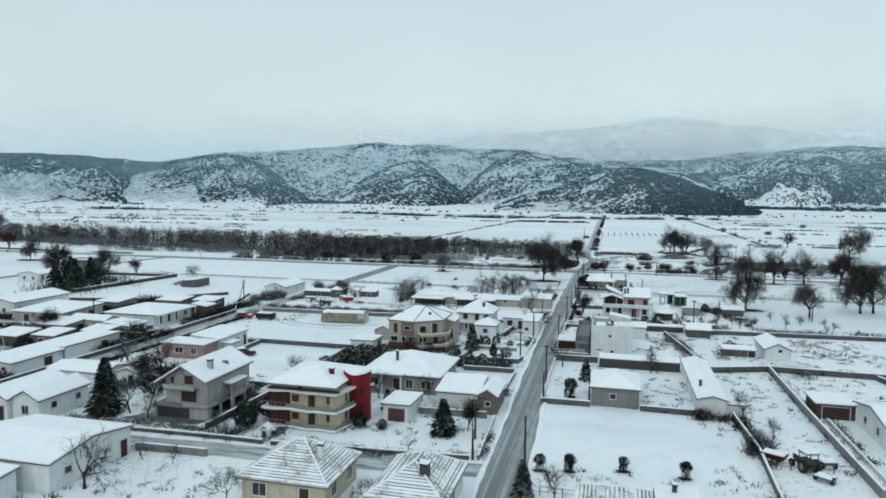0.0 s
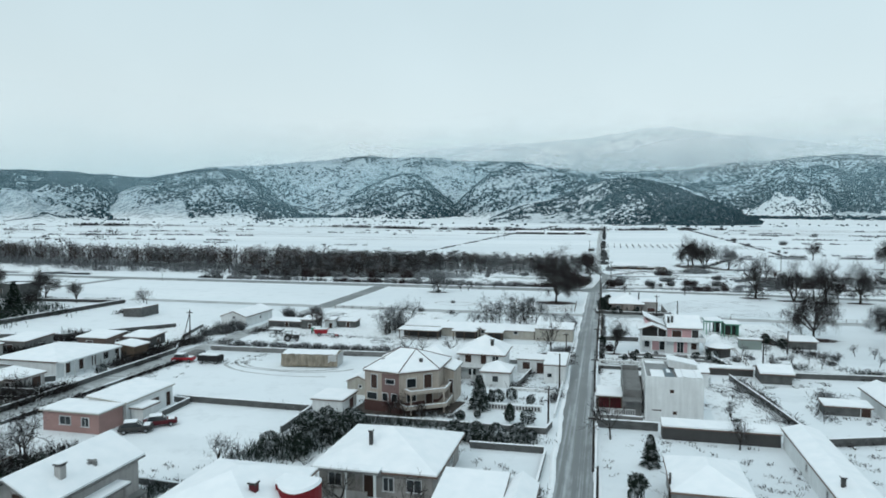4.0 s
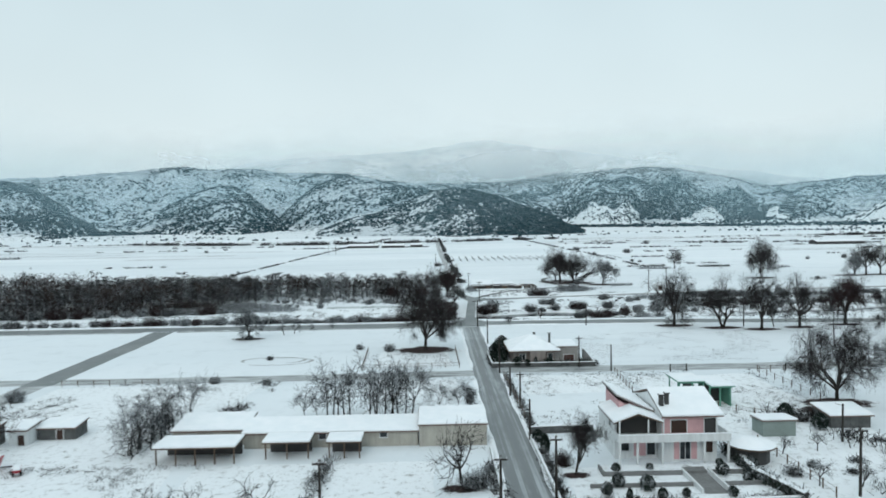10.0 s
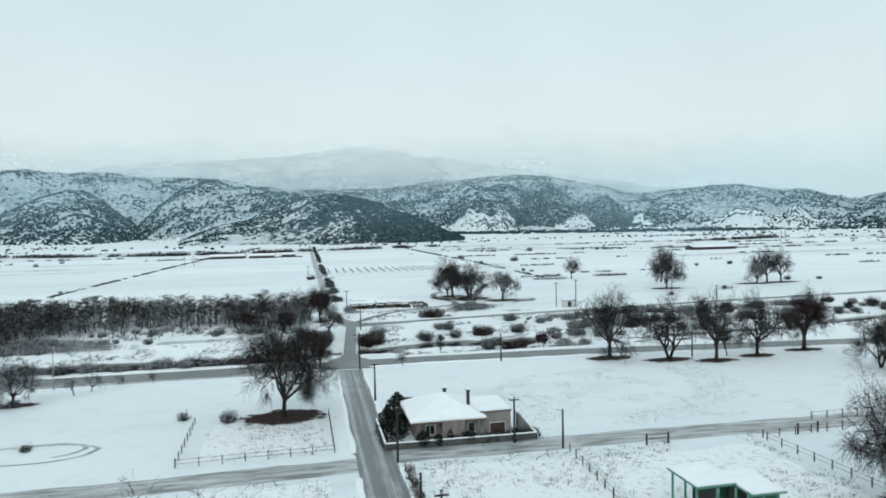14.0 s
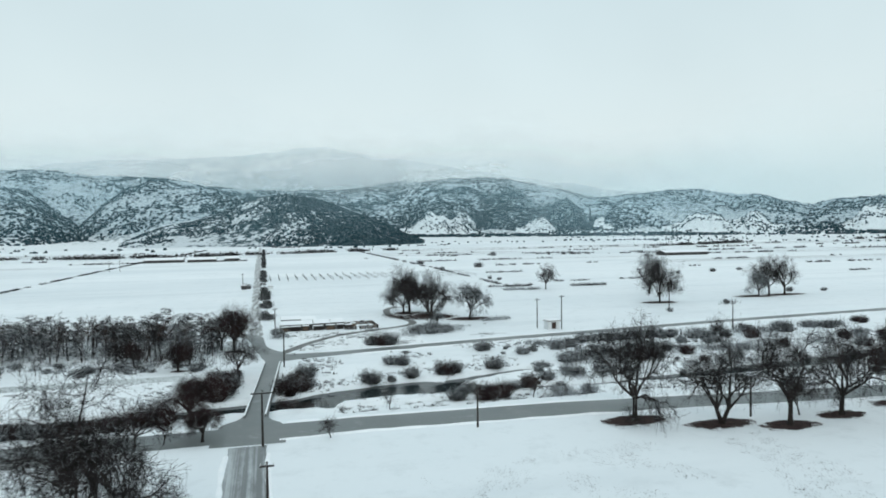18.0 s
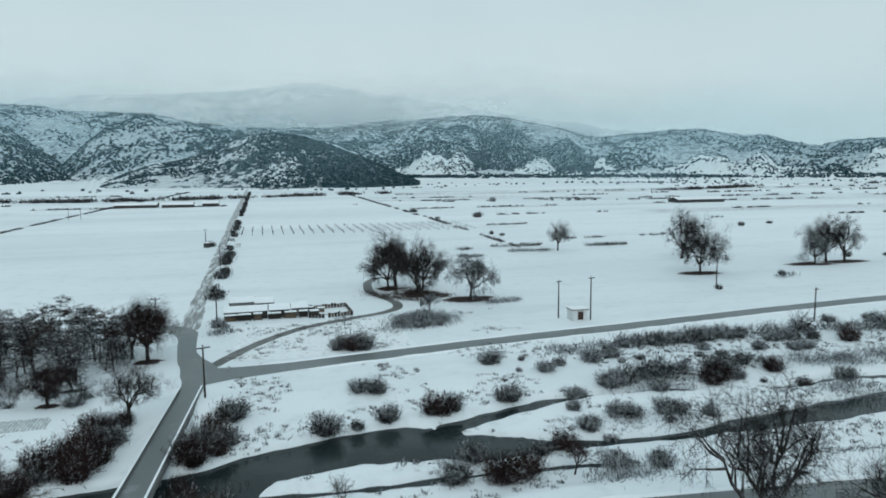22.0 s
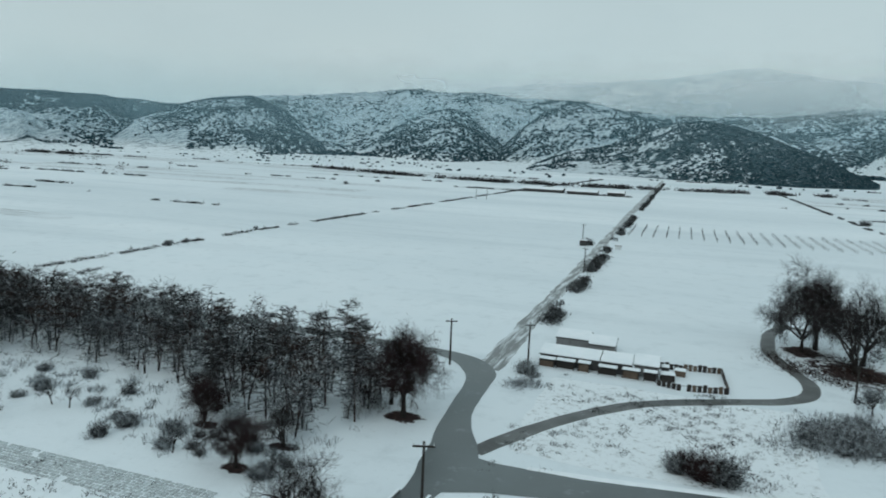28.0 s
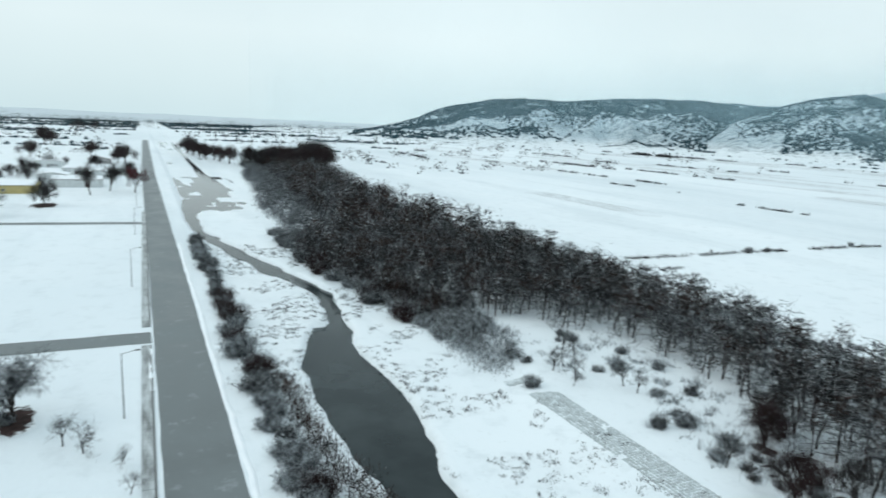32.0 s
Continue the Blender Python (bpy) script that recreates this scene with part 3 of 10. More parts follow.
ribbon("road", [(4.5, 324.6, 9.0), (9, 325.0, 6.0), (17.5, 326.1, 4.2), (43, 330.1, 4.2), (62, 332.9, 4.2), (85, 335.4, 4.2), (111, 338.8, 4.2), (139, 341.7, 4.2), (173, 344.6, 4.2), (420, 372), (900, 430)], 4.3, "asphalt", "narrow wet asphalt lane through snowy meadows", z=0.042, wobble=0.10)
ribbon("farm_track", [(0.3, 355, 4.0), (0.3, 362, 3.6), (0.0, 400, 3.0), (-0.7, 492, 3.0), (-2.0, 700, 3.6), (-3.0, 1060, 3.4), (-4, 1500, 3.4)], 4.0, "track", "straight rutted farm track in snow", z=0.026, wobble=0.5)
ribbon("farm_track", curve_points([(6.2, 329.6), (9.7, 336.1), (14.8, 344.0), (21.4, 350.9), (30, 355.9), (37, 359.2), (41.2, 363.4), (42.2, 368.5), (40.6, 375), (38.9, 382), (38.9, 389), (40.6, 398), (44, 403), (48, 400)], 6), 2.1, "mud", "curved slushy track to a pair of trees", z=0.022, wobble=0.2, step=1.0)
ribbon("lane", [(-140, 216.4), (-46, 216.0), (-24, 216.2), (-1.7, 217.2)], 4.4, "lane", "snow-covered field lane", z=0.022, wobble=0.3)
ribbon("lane", [(2.6, 219.2), (33, 219.0), (60, 218.2), (160, 217)], 4.8, "lane", "snow-covered field lane", z=0.022, wobble=0.4)
ribbon("lane", [(-72, 66.5), (-43, 68.0), (-32, 68.5), (-27, 68.6), (-10.5, 69.6), (0.6, 70.8)], 3.7, "lane", "slushy village lane between garden walls", z=0.024, wobble=0.2)
ribbon("side_street", [(-75.2, -60), (-75.6, 60), (-75.4, 214)], 4.4, "lane", "slushy side street beside the plots", z=0.026, wobble=0.2)
ribbon("side_street", [(-190, 150), (-189, 232), (-185.5, 268.4)], 4.4, "asphalt", "wet asphalt side street between snowy fields", z=0.027, wobble=0.25)
ribbon("side_street", [(-75.2, 214), (-75.2, 258), (-75.4, 268.8)], 5.2, "asphalt", "wet asphalt side street across open fields", z=0.027, wobble=0.2)
ribbon("cross_street", [(2.8, 158.9), (26, 159.4), (70, 162.5), (160, 168)], 3.6, "lane", "slushy cross street along garden walls", z=0.022, wobble=0.25)

# ---------- hills: ridges and spurs over bearing and distance, round the middle of the valley ----------
HC = (10.0, 200.0)
FOOT = [(-80, 1700), (-70, 1500), (-60, 1380), (-48, 1320), (-37, 1240), (-28, 1120), (-18, 1060), (-8, 990), (0, 960), (8, 1000), (14, 1100), (20, 1180), (34, 1180), (48, 1150), (62, 1200), (80, 1200)]
# crest of the long back ridge: bearing, height
CREST = [
    (-80, -8), (-72, 2), (-69.7, 22), (-66.9, 56), (-65.6, 86), (-62.3, 118), (-60.5, 133), (-55, 131), (-48.5, 146), (-45, 144), (-40.7, 131), (-38.6, 137), (-36.2, 160), (-34, 176), (-29.3, 192), (-24.4, 214), (-21.9, 226), (-19.4, 226), (-14.3, 215), (-11.8, 207), (-9.2, 208), (-6.7, 198),
    (-4.2, 175), (0.7, 160), (6.2, 166), (10.9, 192), (17, 206), (20.4, 198), (25.1, 150), (27.3, 124), (33.9, 148), (36, 144), (38.1, 124), (40, 121), (43.4, 82), (44.9, 105), (52, 112), (62, 90), (80, 70),
]
CREST_R = 2550
# spurs before the ridge: front foot, crest distance, crest profile over bearing
SPURS = dict(
    bare_ridge=(1330, 2100, [(-46.2, -4), (-45.5, 2), (-43.5, 43), (-41.4, 78), (-39.4, 106), (-37.3, 128), (-35.1, 143), (-33.2, 142), (-31.4, 105), (-29.8, 70), (-27.9, 27), (-26.4, 0), (-25.8, -6)]),
    round_spur=(1340, 2000, [(-26.6, -6), (-26, 0), (-24.4, 34), (-22.4, 75), (-20.3, 112), (-18.2, 130), (-16.4, 106), (-15, 64), (-13.8, 34), (-12.9, 0), (-12.3, -6)]),
    open_slope=(1340, 1900, [(-15.4, -6), (-14.8, 2), (-13.6, 36), (-12, 92), (-10.5, 130), (-8.4, 154), (-6.3, 150), (-4.3, 128), (-1.3, 110), (3, 96), (6, 92), (8, 60), (10, 0), (10.6, -6)]),
    snowy_knoll=(1600, 1900, [(9.4, -6), (10, 4), (12.8, 50), (14.0, 60), (15.4, 69), (17.1, 40), (18.5, 21), (20.2, 0), (20.8, -6)]),
    low_knoll=(1700, 1950, [(19.2, -6), (19.8, 4), (21.3, 42), (22.2, 54), (23.4, 40), (25, 10), (25.6, -6)]),
    small_knoll=(1740, 2000, [(25.2, -6), (25.8, 2), (27.3, 41), (28, 55), (29.6, 37), (31.3, 8), (32, -6)]),
    broad_knoll=(1560, 1950, [(30, -6), (30.8, 2), (33.9, 32), (36, 57), (37.6, 64), (39.6, 46), (41.6, 20), (43.8, 0), (44.4, -6)]),
    east_knoll=(1640, 2000, [(42.2, -6), (43, 2), (45.6, 43), (47.3, 59), (50, 62), (54, 36), (58, 0), (58.6, -6)]),
)
WOODED = [(-12.2, -6), (-11.5, 0), (-9.4, 26), (-7.3, 41), (-5.3, 48), (-3.6, 62), (-1.9, 79), (0.4, 89), (2, 91), (3.9, 83), (5.6, 70), (7.4, 55), (9.5, 37), (11.5, 15), (13.2, 0), (13.9, -6)]


def lerp_rows(x, rows):
    if x <= rows[0][0] or x >= rows[-1][0]:
        return rows[0][1] if x <= rows[0][0] else rows[-1][1]
    for a, b in zip(rows, rows[1:]):
        if x <= b[0]:
            return a[1] + (b[1] - a[1]) * (x - a[0]) / (b[0] - a[0])


def crest_at(az, rows):
    """The crest's height, rounded a little between its rows."""
    return (lerp_rows(az - 0.45, rows) + lerp_rows(az, rows) * 2 + lerp_rows(az + 0.45, rows)) / 4


def polar_sheet(name, material, label, a0, a1, na, r0, r1, nr, height, category="hill"):
    vs = []
    for i in range(na + 1):
        az = a0 + (a1 - a0) * i / na
        s, c = math.sin(radians(az)), math.cos(radians(az))
        lo = r0(az)
        for k in range(nr + 1):
            r = lo + (r1 - lo) * (k / nr) ** 1.15
            x, y = HC[0] + r * s, HC[1] + r * c
            vs.append((x, y, height(az, r, x, y, k == 0)))
    n = nr + 1
    fs = [(i * n + k, (i + 1) * n + k, (i + 1) * n + k + 1, i * n + k + 1) for i in range(na) for k in range(nr)]
    return tagged(raw(name, vs, fs, material, smooth=True), label, category, kind="structure")


def ridge_height(az, r, x, y, edge=False):
    """A gentle skirt on the plain, then the long slope up to the crest."""
    foot = piecewise(az, FOOT, 1)
    top = crest_at(az, CREST) + 7 * fbm(x, y, 90, 4)
    skirt = 7 * smooth01((r - foot) / 620)
    start = 1720 - 360 * smooth01((-41 - az) / 6)
    t = (r - start) / (CREST_R - start)
    body = smooth01(t * 4) * (1 - smooth01((t - 0.45) / 0.45))
    z = skirt + max(0.0, top - 7) * (math.sin(min(1, max(0, t)) * math.pi / 2) ** 1.35 if t < 1 else max(0.5, 1 - (t - 1) * 0.5))
    z += body * (0.14 * top * fbm(x, y, 380, 4) - 0.40 * top * abs(fbm(az * 6.0, r * 0.04, 34, 3)) + 0.05 * top)
    return -8 if edge or top < -4 and r > 2300 else z + 1.2 * fbm(x, y, 24, 2) * smooth01(t * 6)


def spur_height(name, az, r, x, y, edge=False):
    front, back, rows = SPURS[name]
    zc = crest_at(az, rows)
    if "knoll" in name:
        zc *= 0.78 + 0.55 * fbm(az * 16, 7, 22, 3)
    high = max(q[1] for q in rows)
    front = front + (back - front) * 0.55 * (1 - max(0, zc) / high) ** 2
    t = (r - front) / (back - front)
    if edge or zc < -2 or t <= 0:
        return -8
    g = math.sin(t * math.pi / 2) ** 1.25 if t < 1 else max(0.0, 1 - (t - 1) ** 1.5 * 0.9)
    body = smooth01(t * 3) * (1 - smooth01((t - 0.6) / 0.4))
    z = zc * g + body * zc * (0.12 * fbm(x, y, 130, 3) - 0.22 * abs(fbm(az * 9.0, r * 0.05, 30, 2)) + 0.03)
    return z + 6 * smooth01(t * 3) + (0.9 * fbm(x, y, 20, 2) + 4.0 * fbm(x + 70, y, 70, 3)) * smooth01(t * 2) - 1.5


def wooded_height(az, r, x, y, edge=False):
    zc = crest_at(az, WOODED)
    u = (r - 1000 - 90 * smooth01((4 - az) / 12) - 60 * smooth01((az - 8) / 5)) / 300
    z = zc * (math.sin(min(1, max(0, u)) * math.pi / 2) ** 1.1 if u < 1 else max(0, 1 - (u - 1) * 0.5))
    z *= 1 + 0.12 * fbm(x, y, 110, 4) * (1 - smooth01((u - 0.6) / 0.35)) + 0.05 * fbm(x + 40, y, 45, 3)
    return -8 if edge or zc < -2 or u <= 0 else z - 0.5


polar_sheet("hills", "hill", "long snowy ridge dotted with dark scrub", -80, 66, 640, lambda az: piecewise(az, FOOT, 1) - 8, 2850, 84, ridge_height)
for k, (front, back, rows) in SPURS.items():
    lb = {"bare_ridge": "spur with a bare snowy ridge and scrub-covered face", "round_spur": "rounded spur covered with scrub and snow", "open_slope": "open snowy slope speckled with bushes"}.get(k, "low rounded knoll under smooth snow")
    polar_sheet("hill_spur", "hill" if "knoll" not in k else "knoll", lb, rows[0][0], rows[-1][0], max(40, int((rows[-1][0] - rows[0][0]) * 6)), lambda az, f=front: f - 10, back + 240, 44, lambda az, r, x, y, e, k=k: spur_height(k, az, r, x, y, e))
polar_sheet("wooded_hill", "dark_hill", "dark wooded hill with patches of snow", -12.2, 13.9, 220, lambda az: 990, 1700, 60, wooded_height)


def peak_height(az, r, x, y, edge):
    top = 26 + 3500 * math.tan(radians(piecewise(az, PEAK, 1)))
    t = (r - 2700) / 800
    z = top * (smooth01(t * 0.95) if t < 1.05 else 1 - (t - 1.05) * 0.3)
    return z * (1 + (0.10 * fbm(x, y, 420, 5) - 0.16 * abs(fbm(az * 8, r * 0.03, 40, 3)) + 0.03) * (1 - smooth01((t - 0.75) / 0.25))) + 4 * fbm(x, y, 70, 3)


PEAK = [(-80, -2), (-30, 1.0), (-24, 2.6), (-18, 4.5), (-14.6, 5.15), (-10.8, 5.5), (-6.9, 5.7), (-2.7, 5.95), (0.8, 6.35), (2.8, 6.75), (4.8, 6.85), (7.2, 6.4), (10.2, 5.9), (13.8, 5.4), (17.6, 4.75), (20.6, 4.2), (25.1, 3.6), (29.6, 2.8), (35, 2.2), (50, 0.5), (80, -2)]
polar_sheet("mountain", "mountain", "snow-covered mountain, coloured pale as if by haze, behind low cloud", -50, 60, 300, lambda az: 2650, 4000, 44, peak_height, "mountain")


def haze_cloud_sheet(name, r, a0, a1, z0, z1, mat, lean=0.0):
    """A curved sheet before the slopes that carries painted haze and low cloud."""
    vs = []
    n = 60
    for i in range(n + 1):
        az = radians(a0 + (a1 - a0) * i / n)
        for z in (z0, (z0 + z1) / 2, z1):
            vs.append((HC[0] + (r + lean * (z - 180)) * math.sin(az), HC[1] + (r + lean * (z - 180)) * math.cos(az), z))
    fs = [(3 * i + k, 3 * i + 3 + k, 3 * i + 4 + k, 3 * i + 1 + k) for i in range(n) for k in range(2)]
    return tagged(raw(name, vs, fs, mat, smooth=True), "translucent tinted sheet added for distance haze and low cloud", "cloud", kind="structure")


# the blue sheets paint the air's haze over the hills behind them
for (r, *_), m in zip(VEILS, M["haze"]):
    haze_cloud_sheet("low_cloud", r, -78, 62, 40 if r > 2100 else 2, 620, m, 1.0 if r > 2100 else 0.0)


def scrub_clumps(name, label, spots, material):
    """Dark bushes and low trees, each an uneven little dome, gathered into one mesh."""
    r = random.Random(8)
    vs, fs = [], []
    for x, y, z, q, h in spots:
        s = len(vs)
        vs.append((x + r.gauss(0, 0.15 * q), y + r.gauss(0, 0.15 * q), z + h))
        for ring, up in ((1.0, 0.1), (0.75, 0.62)):
            for k in range(4):
                a = 2 * math.pi * (k + r.uniform(-0.25, 0.25)) / 4
                m = q * ring * r.uniform(0.7, 1.25)
                vs.append((x + m * math.cos(a), y + m * math.sin(a), z + h * up * r.uniform(0.8, 1.2) - (0.8 if ring == 1.0 else 0)))
        for k in range(4):
            j = (k + 1) % 4
            fs += [(s, s + 5 + k, s + 5 + j), (s + 5 + k, s + 1 + k, s + 1 + j, s + 5 + j)]
    return tagged(raw(name, vs, fs, material), label, "woodland", kind="stuff")


rs = random.Random(404)


def sown(a0, a1, r0, r1, spacing, height, chance, size, under=()):
    """Clumps strewn over a sector of a hill wherever it is the uppermost surface; chance(az, r, x, y, z) thins them."""
    out = []
    for _ in range(int(radians(a1 - a0) * (r1 * r1 - r0 * r0) / 2 / spacing ** 2)):
        az, r = rs.uniform(a0, a1), math.sqrt(rs.uniform(r0 * r0, r1 * r1))
        x, y = HC[0] + r * math.sin(radians(az)), HC[1] + r * math.cos(radians(az))
        if rs.random() > chance(az, r, x, y):
            continue
        z = height(az, r, x, y)
        if z < 1 or any(h(az, r, x, y) > z for h in under):
            continue
        q = rs.uniform(*size)
        out.append((x, y, z - 0.3, q, q * rs.uniform(0.7, 1.15)))
    return out


def spur(k):
    return lambda az, r, x, y: spur_height(k, az, r, x, y)


def ridge_chance(az, r, x, y):
    t = (r - 1720) / (CREST_R - 1720)
    n = 0.9 * fbm(x, y, 200, 3) + 0.5 * fbm(x + 900, y, 55, 2)
    if az < -36:
        # bare aprons below, dark woods above, broken by pale gullies
        return 0.36 + 0.60 * smooth01((t - 0.12) / 0.22) + n - 1.3 * max(0, abs(fbm(az * 6.0, r * 0.04, 34, 3)) - 0.22)
    if az < -10:
        return 0.62 + n - 0.42 * smooth01((t - 0.45) / 0.4)
    if az < 4:
        return 0.35 + n
    if az < 31:
        return 0.45 + n - 0.2 * smooth01((t - 0.45) / 0.3)
    return 0.30 + n + 0.25 * smooth01((t - 0.3) / 0.2) - 0.4 * smooth01((t - 0.7) / 0.3)


near_spurs = [spur(k) for k in SPURS] + [wooded_height]


def slope_wood_chance(az, r, x, y):
    t = (r - 1720) / (CREST_R - 1720)
    n = fbm(x, y, 150, 3)
    return (1.0 + 1.1 * n) * smooth01((t - 0.06) / 0.06) * smooth01((az - 4.0) / 2) * smooth01((30.5 - az) / 3) * (1 - smooth01((t - 0.40 - 0.25 * n) / 0.16))


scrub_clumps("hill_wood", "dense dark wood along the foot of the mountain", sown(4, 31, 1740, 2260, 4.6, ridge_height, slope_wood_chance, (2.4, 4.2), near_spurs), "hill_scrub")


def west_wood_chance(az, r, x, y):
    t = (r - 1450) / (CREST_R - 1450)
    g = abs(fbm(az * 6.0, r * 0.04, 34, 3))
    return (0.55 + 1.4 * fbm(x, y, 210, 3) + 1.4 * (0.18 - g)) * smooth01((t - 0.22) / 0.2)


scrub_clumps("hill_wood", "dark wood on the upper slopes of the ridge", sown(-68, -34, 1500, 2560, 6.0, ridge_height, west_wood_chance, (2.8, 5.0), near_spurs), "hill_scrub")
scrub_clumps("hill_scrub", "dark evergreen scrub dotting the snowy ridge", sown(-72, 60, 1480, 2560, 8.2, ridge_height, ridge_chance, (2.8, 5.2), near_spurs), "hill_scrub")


def bare_ridge_chance(az, r, x, y):
    t = (r - 1330) / 770
    lee = smooth01((az + 42.0) / 3.0)
    apron = smooth01((t - (0.30 if az < -38 else 0.06)) / 0.15)
    return (0.80 + 0.4 * smooth01((az + 34) / 3) + 0.9 * fbm(x, y, 90, 3)) * lee * max(apron, smooth01((az + 33.5) / 3)) * (1 - 0.85 * smooth01((t - 0.80) / 0.12) * smooth01((-33 - az) / 2))


def round_spur_chance(az, r, x, y):
    return 0.64 + 0.40 * smooth01((az + 20) / 4) + 0.9 * fbm(x, y, 80, 3) - 0.35 * smooth01((-23 - az) / 1.5)


def open_slope_chance(az, r, x, y):
    t = (r - 1340) / 560
    return 0.40 + 0.9 * fbm(x, y, 70, 3) - 0.5 * smooth01((0.22 - t) / 0.1) + 0.3 * smooth01((-12 - az) / 2)


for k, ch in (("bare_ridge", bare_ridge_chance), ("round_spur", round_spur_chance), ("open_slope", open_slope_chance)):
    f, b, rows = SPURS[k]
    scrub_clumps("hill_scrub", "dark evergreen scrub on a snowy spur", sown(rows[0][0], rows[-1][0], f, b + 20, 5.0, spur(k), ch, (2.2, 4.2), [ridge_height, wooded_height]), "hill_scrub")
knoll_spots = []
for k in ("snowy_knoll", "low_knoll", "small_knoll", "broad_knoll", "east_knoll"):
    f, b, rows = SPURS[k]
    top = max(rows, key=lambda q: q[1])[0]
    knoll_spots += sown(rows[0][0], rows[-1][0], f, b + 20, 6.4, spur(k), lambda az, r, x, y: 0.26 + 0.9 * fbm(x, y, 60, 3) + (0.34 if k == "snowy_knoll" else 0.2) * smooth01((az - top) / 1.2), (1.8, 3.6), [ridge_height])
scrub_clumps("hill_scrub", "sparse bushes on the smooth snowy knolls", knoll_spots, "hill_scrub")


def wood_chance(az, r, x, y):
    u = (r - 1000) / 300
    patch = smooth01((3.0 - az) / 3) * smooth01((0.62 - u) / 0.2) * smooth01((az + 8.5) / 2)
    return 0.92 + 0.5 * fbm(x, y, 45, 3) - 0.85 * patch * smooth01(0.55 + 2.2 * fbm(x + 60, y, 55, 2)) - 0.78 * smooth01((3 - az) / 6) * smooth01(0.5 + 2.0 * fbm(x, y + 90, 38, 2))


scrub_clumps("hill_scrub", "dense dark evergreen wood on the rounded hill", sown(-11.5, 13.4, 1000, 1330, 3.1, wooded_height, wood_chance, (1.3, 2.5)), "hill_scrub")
# a dark wood in the cleft beside the bare ridge, and the plantations above the wooded hill
stand = sown(-51.2, -45.6, 1480, 1525, 3.0, ridge_height, lambda az, r, x, y: 1.0 - 0.3 * abs(az + 48.0) + 0.8 * fbm(x, y, 30, 2), (1.5, 2.8))
scrub_clumps("plantation", "dark wood in a cleft at the foot of the ridge", stand, "hill_scrub")
stand = []
for a0, a1, e0, e1 in ((-5.3, -1.0, 66, 96), (2.6, 4.6, 96, 104), (4.8, 6.7, 92, 112)):
    for _ in range(2600):
        az, r = rs.uniform(a0, a1), rs.uniform(1480, 2350)
        x, y = HC[0] + r * math.sin(radians(az)), HC[1] + r * math.cos(radians(az))
        z = max(spur_height("open_slope", az, r, x, y), ridge_height(az, r, x, y))
        u = (az - a0) / (a1 - a0)
        mid = (75 + 20 * u if a0 < 0 else (e0 + e1) / 2 + (5 * u if a0 > 4.7 else -2 * u)) * r / 1650
        if abs(z - mid) < (7 if a0 < 0 else 4.5):
            stand.append((x, y, z, rs.uniform(2.4, 3.8), rs.uniform(5, 8)))
scrub_clumps("plantation", "dark conifer plantation high on the slope", stand, "hill_scrub")
belt = []
for _ in range(9000):
    az = rs.uniform(-70, 50)
    foot = piecewise(az, FOOT, 1)
    r = foot + 420 * (rs.random() - 0.25)
    x, y = HC[0] + r * math.sin(radians(az)), HC[1] + r * math.cos(radians(az))
    # thin rows of trees that follow the contour
    if abs(fbm(az * 0.5, r, 46, 2)) > 0.05 or fbm(x, y, 160, 2) < -0.05 or (r > 980 and -11 < az < 13):
        continue
    q = rs.uniform(1.6, 3.2)
    if az < -38 and rs.random() < 0.72:
        continue
    belt.append((x, y, max(0, ridge_height(az, r, x, y)), q, q * rs.uniform(0.6, 1.2)))
scrub_clumps("tree_belt", "dark rows of trees and bushes at the foot of the hills", belt, "hill_scrub")


def horizon_height(az, r, x, y, edge):
    top = piecewise(az, [(-130, 48), (-100, 44), (-88, 40), (-76, 34), (-69, 28), (-62, 22)], 1)
    return -8 if edge else top * smooth01((r - 3300) / 700) + 6 * fbm(x, y, 300, 3)


polar_sheet("far_rise", "dark_hill", "low dark wooded rise on the horizon", -130, -60, 140, lambda az: 3300, 4600, 10, horizon_height)
belt = []
for k in range(190):
    az, r0 = rs.uniform(-122, -60), (620 + 2700 * rs.random() ** 1.2 if k < 60 else rs.uniform(1700, 3300))
    ln = rs.uniform(50, 210) * (r0 / 1200)
    for _ in range(int(ln / 3.2)):
        a = az + math.degrees(rs.uniform(-0.5, 0.5) * ln / r0)
        r = r0 + rs.gauss(0, 3)
        x, y = HC[0] + r * math.sin(radians(a)), HC[1] + r * math.cos(radians(a))
        if 255 < y < 330 or (y > 330 and r > piecewise(a, FOOT, 1) - 30 and a > -72):
            continue
        q = rs.uniform(1.5, 3.2) * (r0 / 1500) ** 0.5
        belt.append((x, y, 0, q, q * rs.uniform(0.7, 1.6)))
scrub_clumps("field_woods", "dark strips of trees and hedges far across the plain", belt, "hill_scrub")

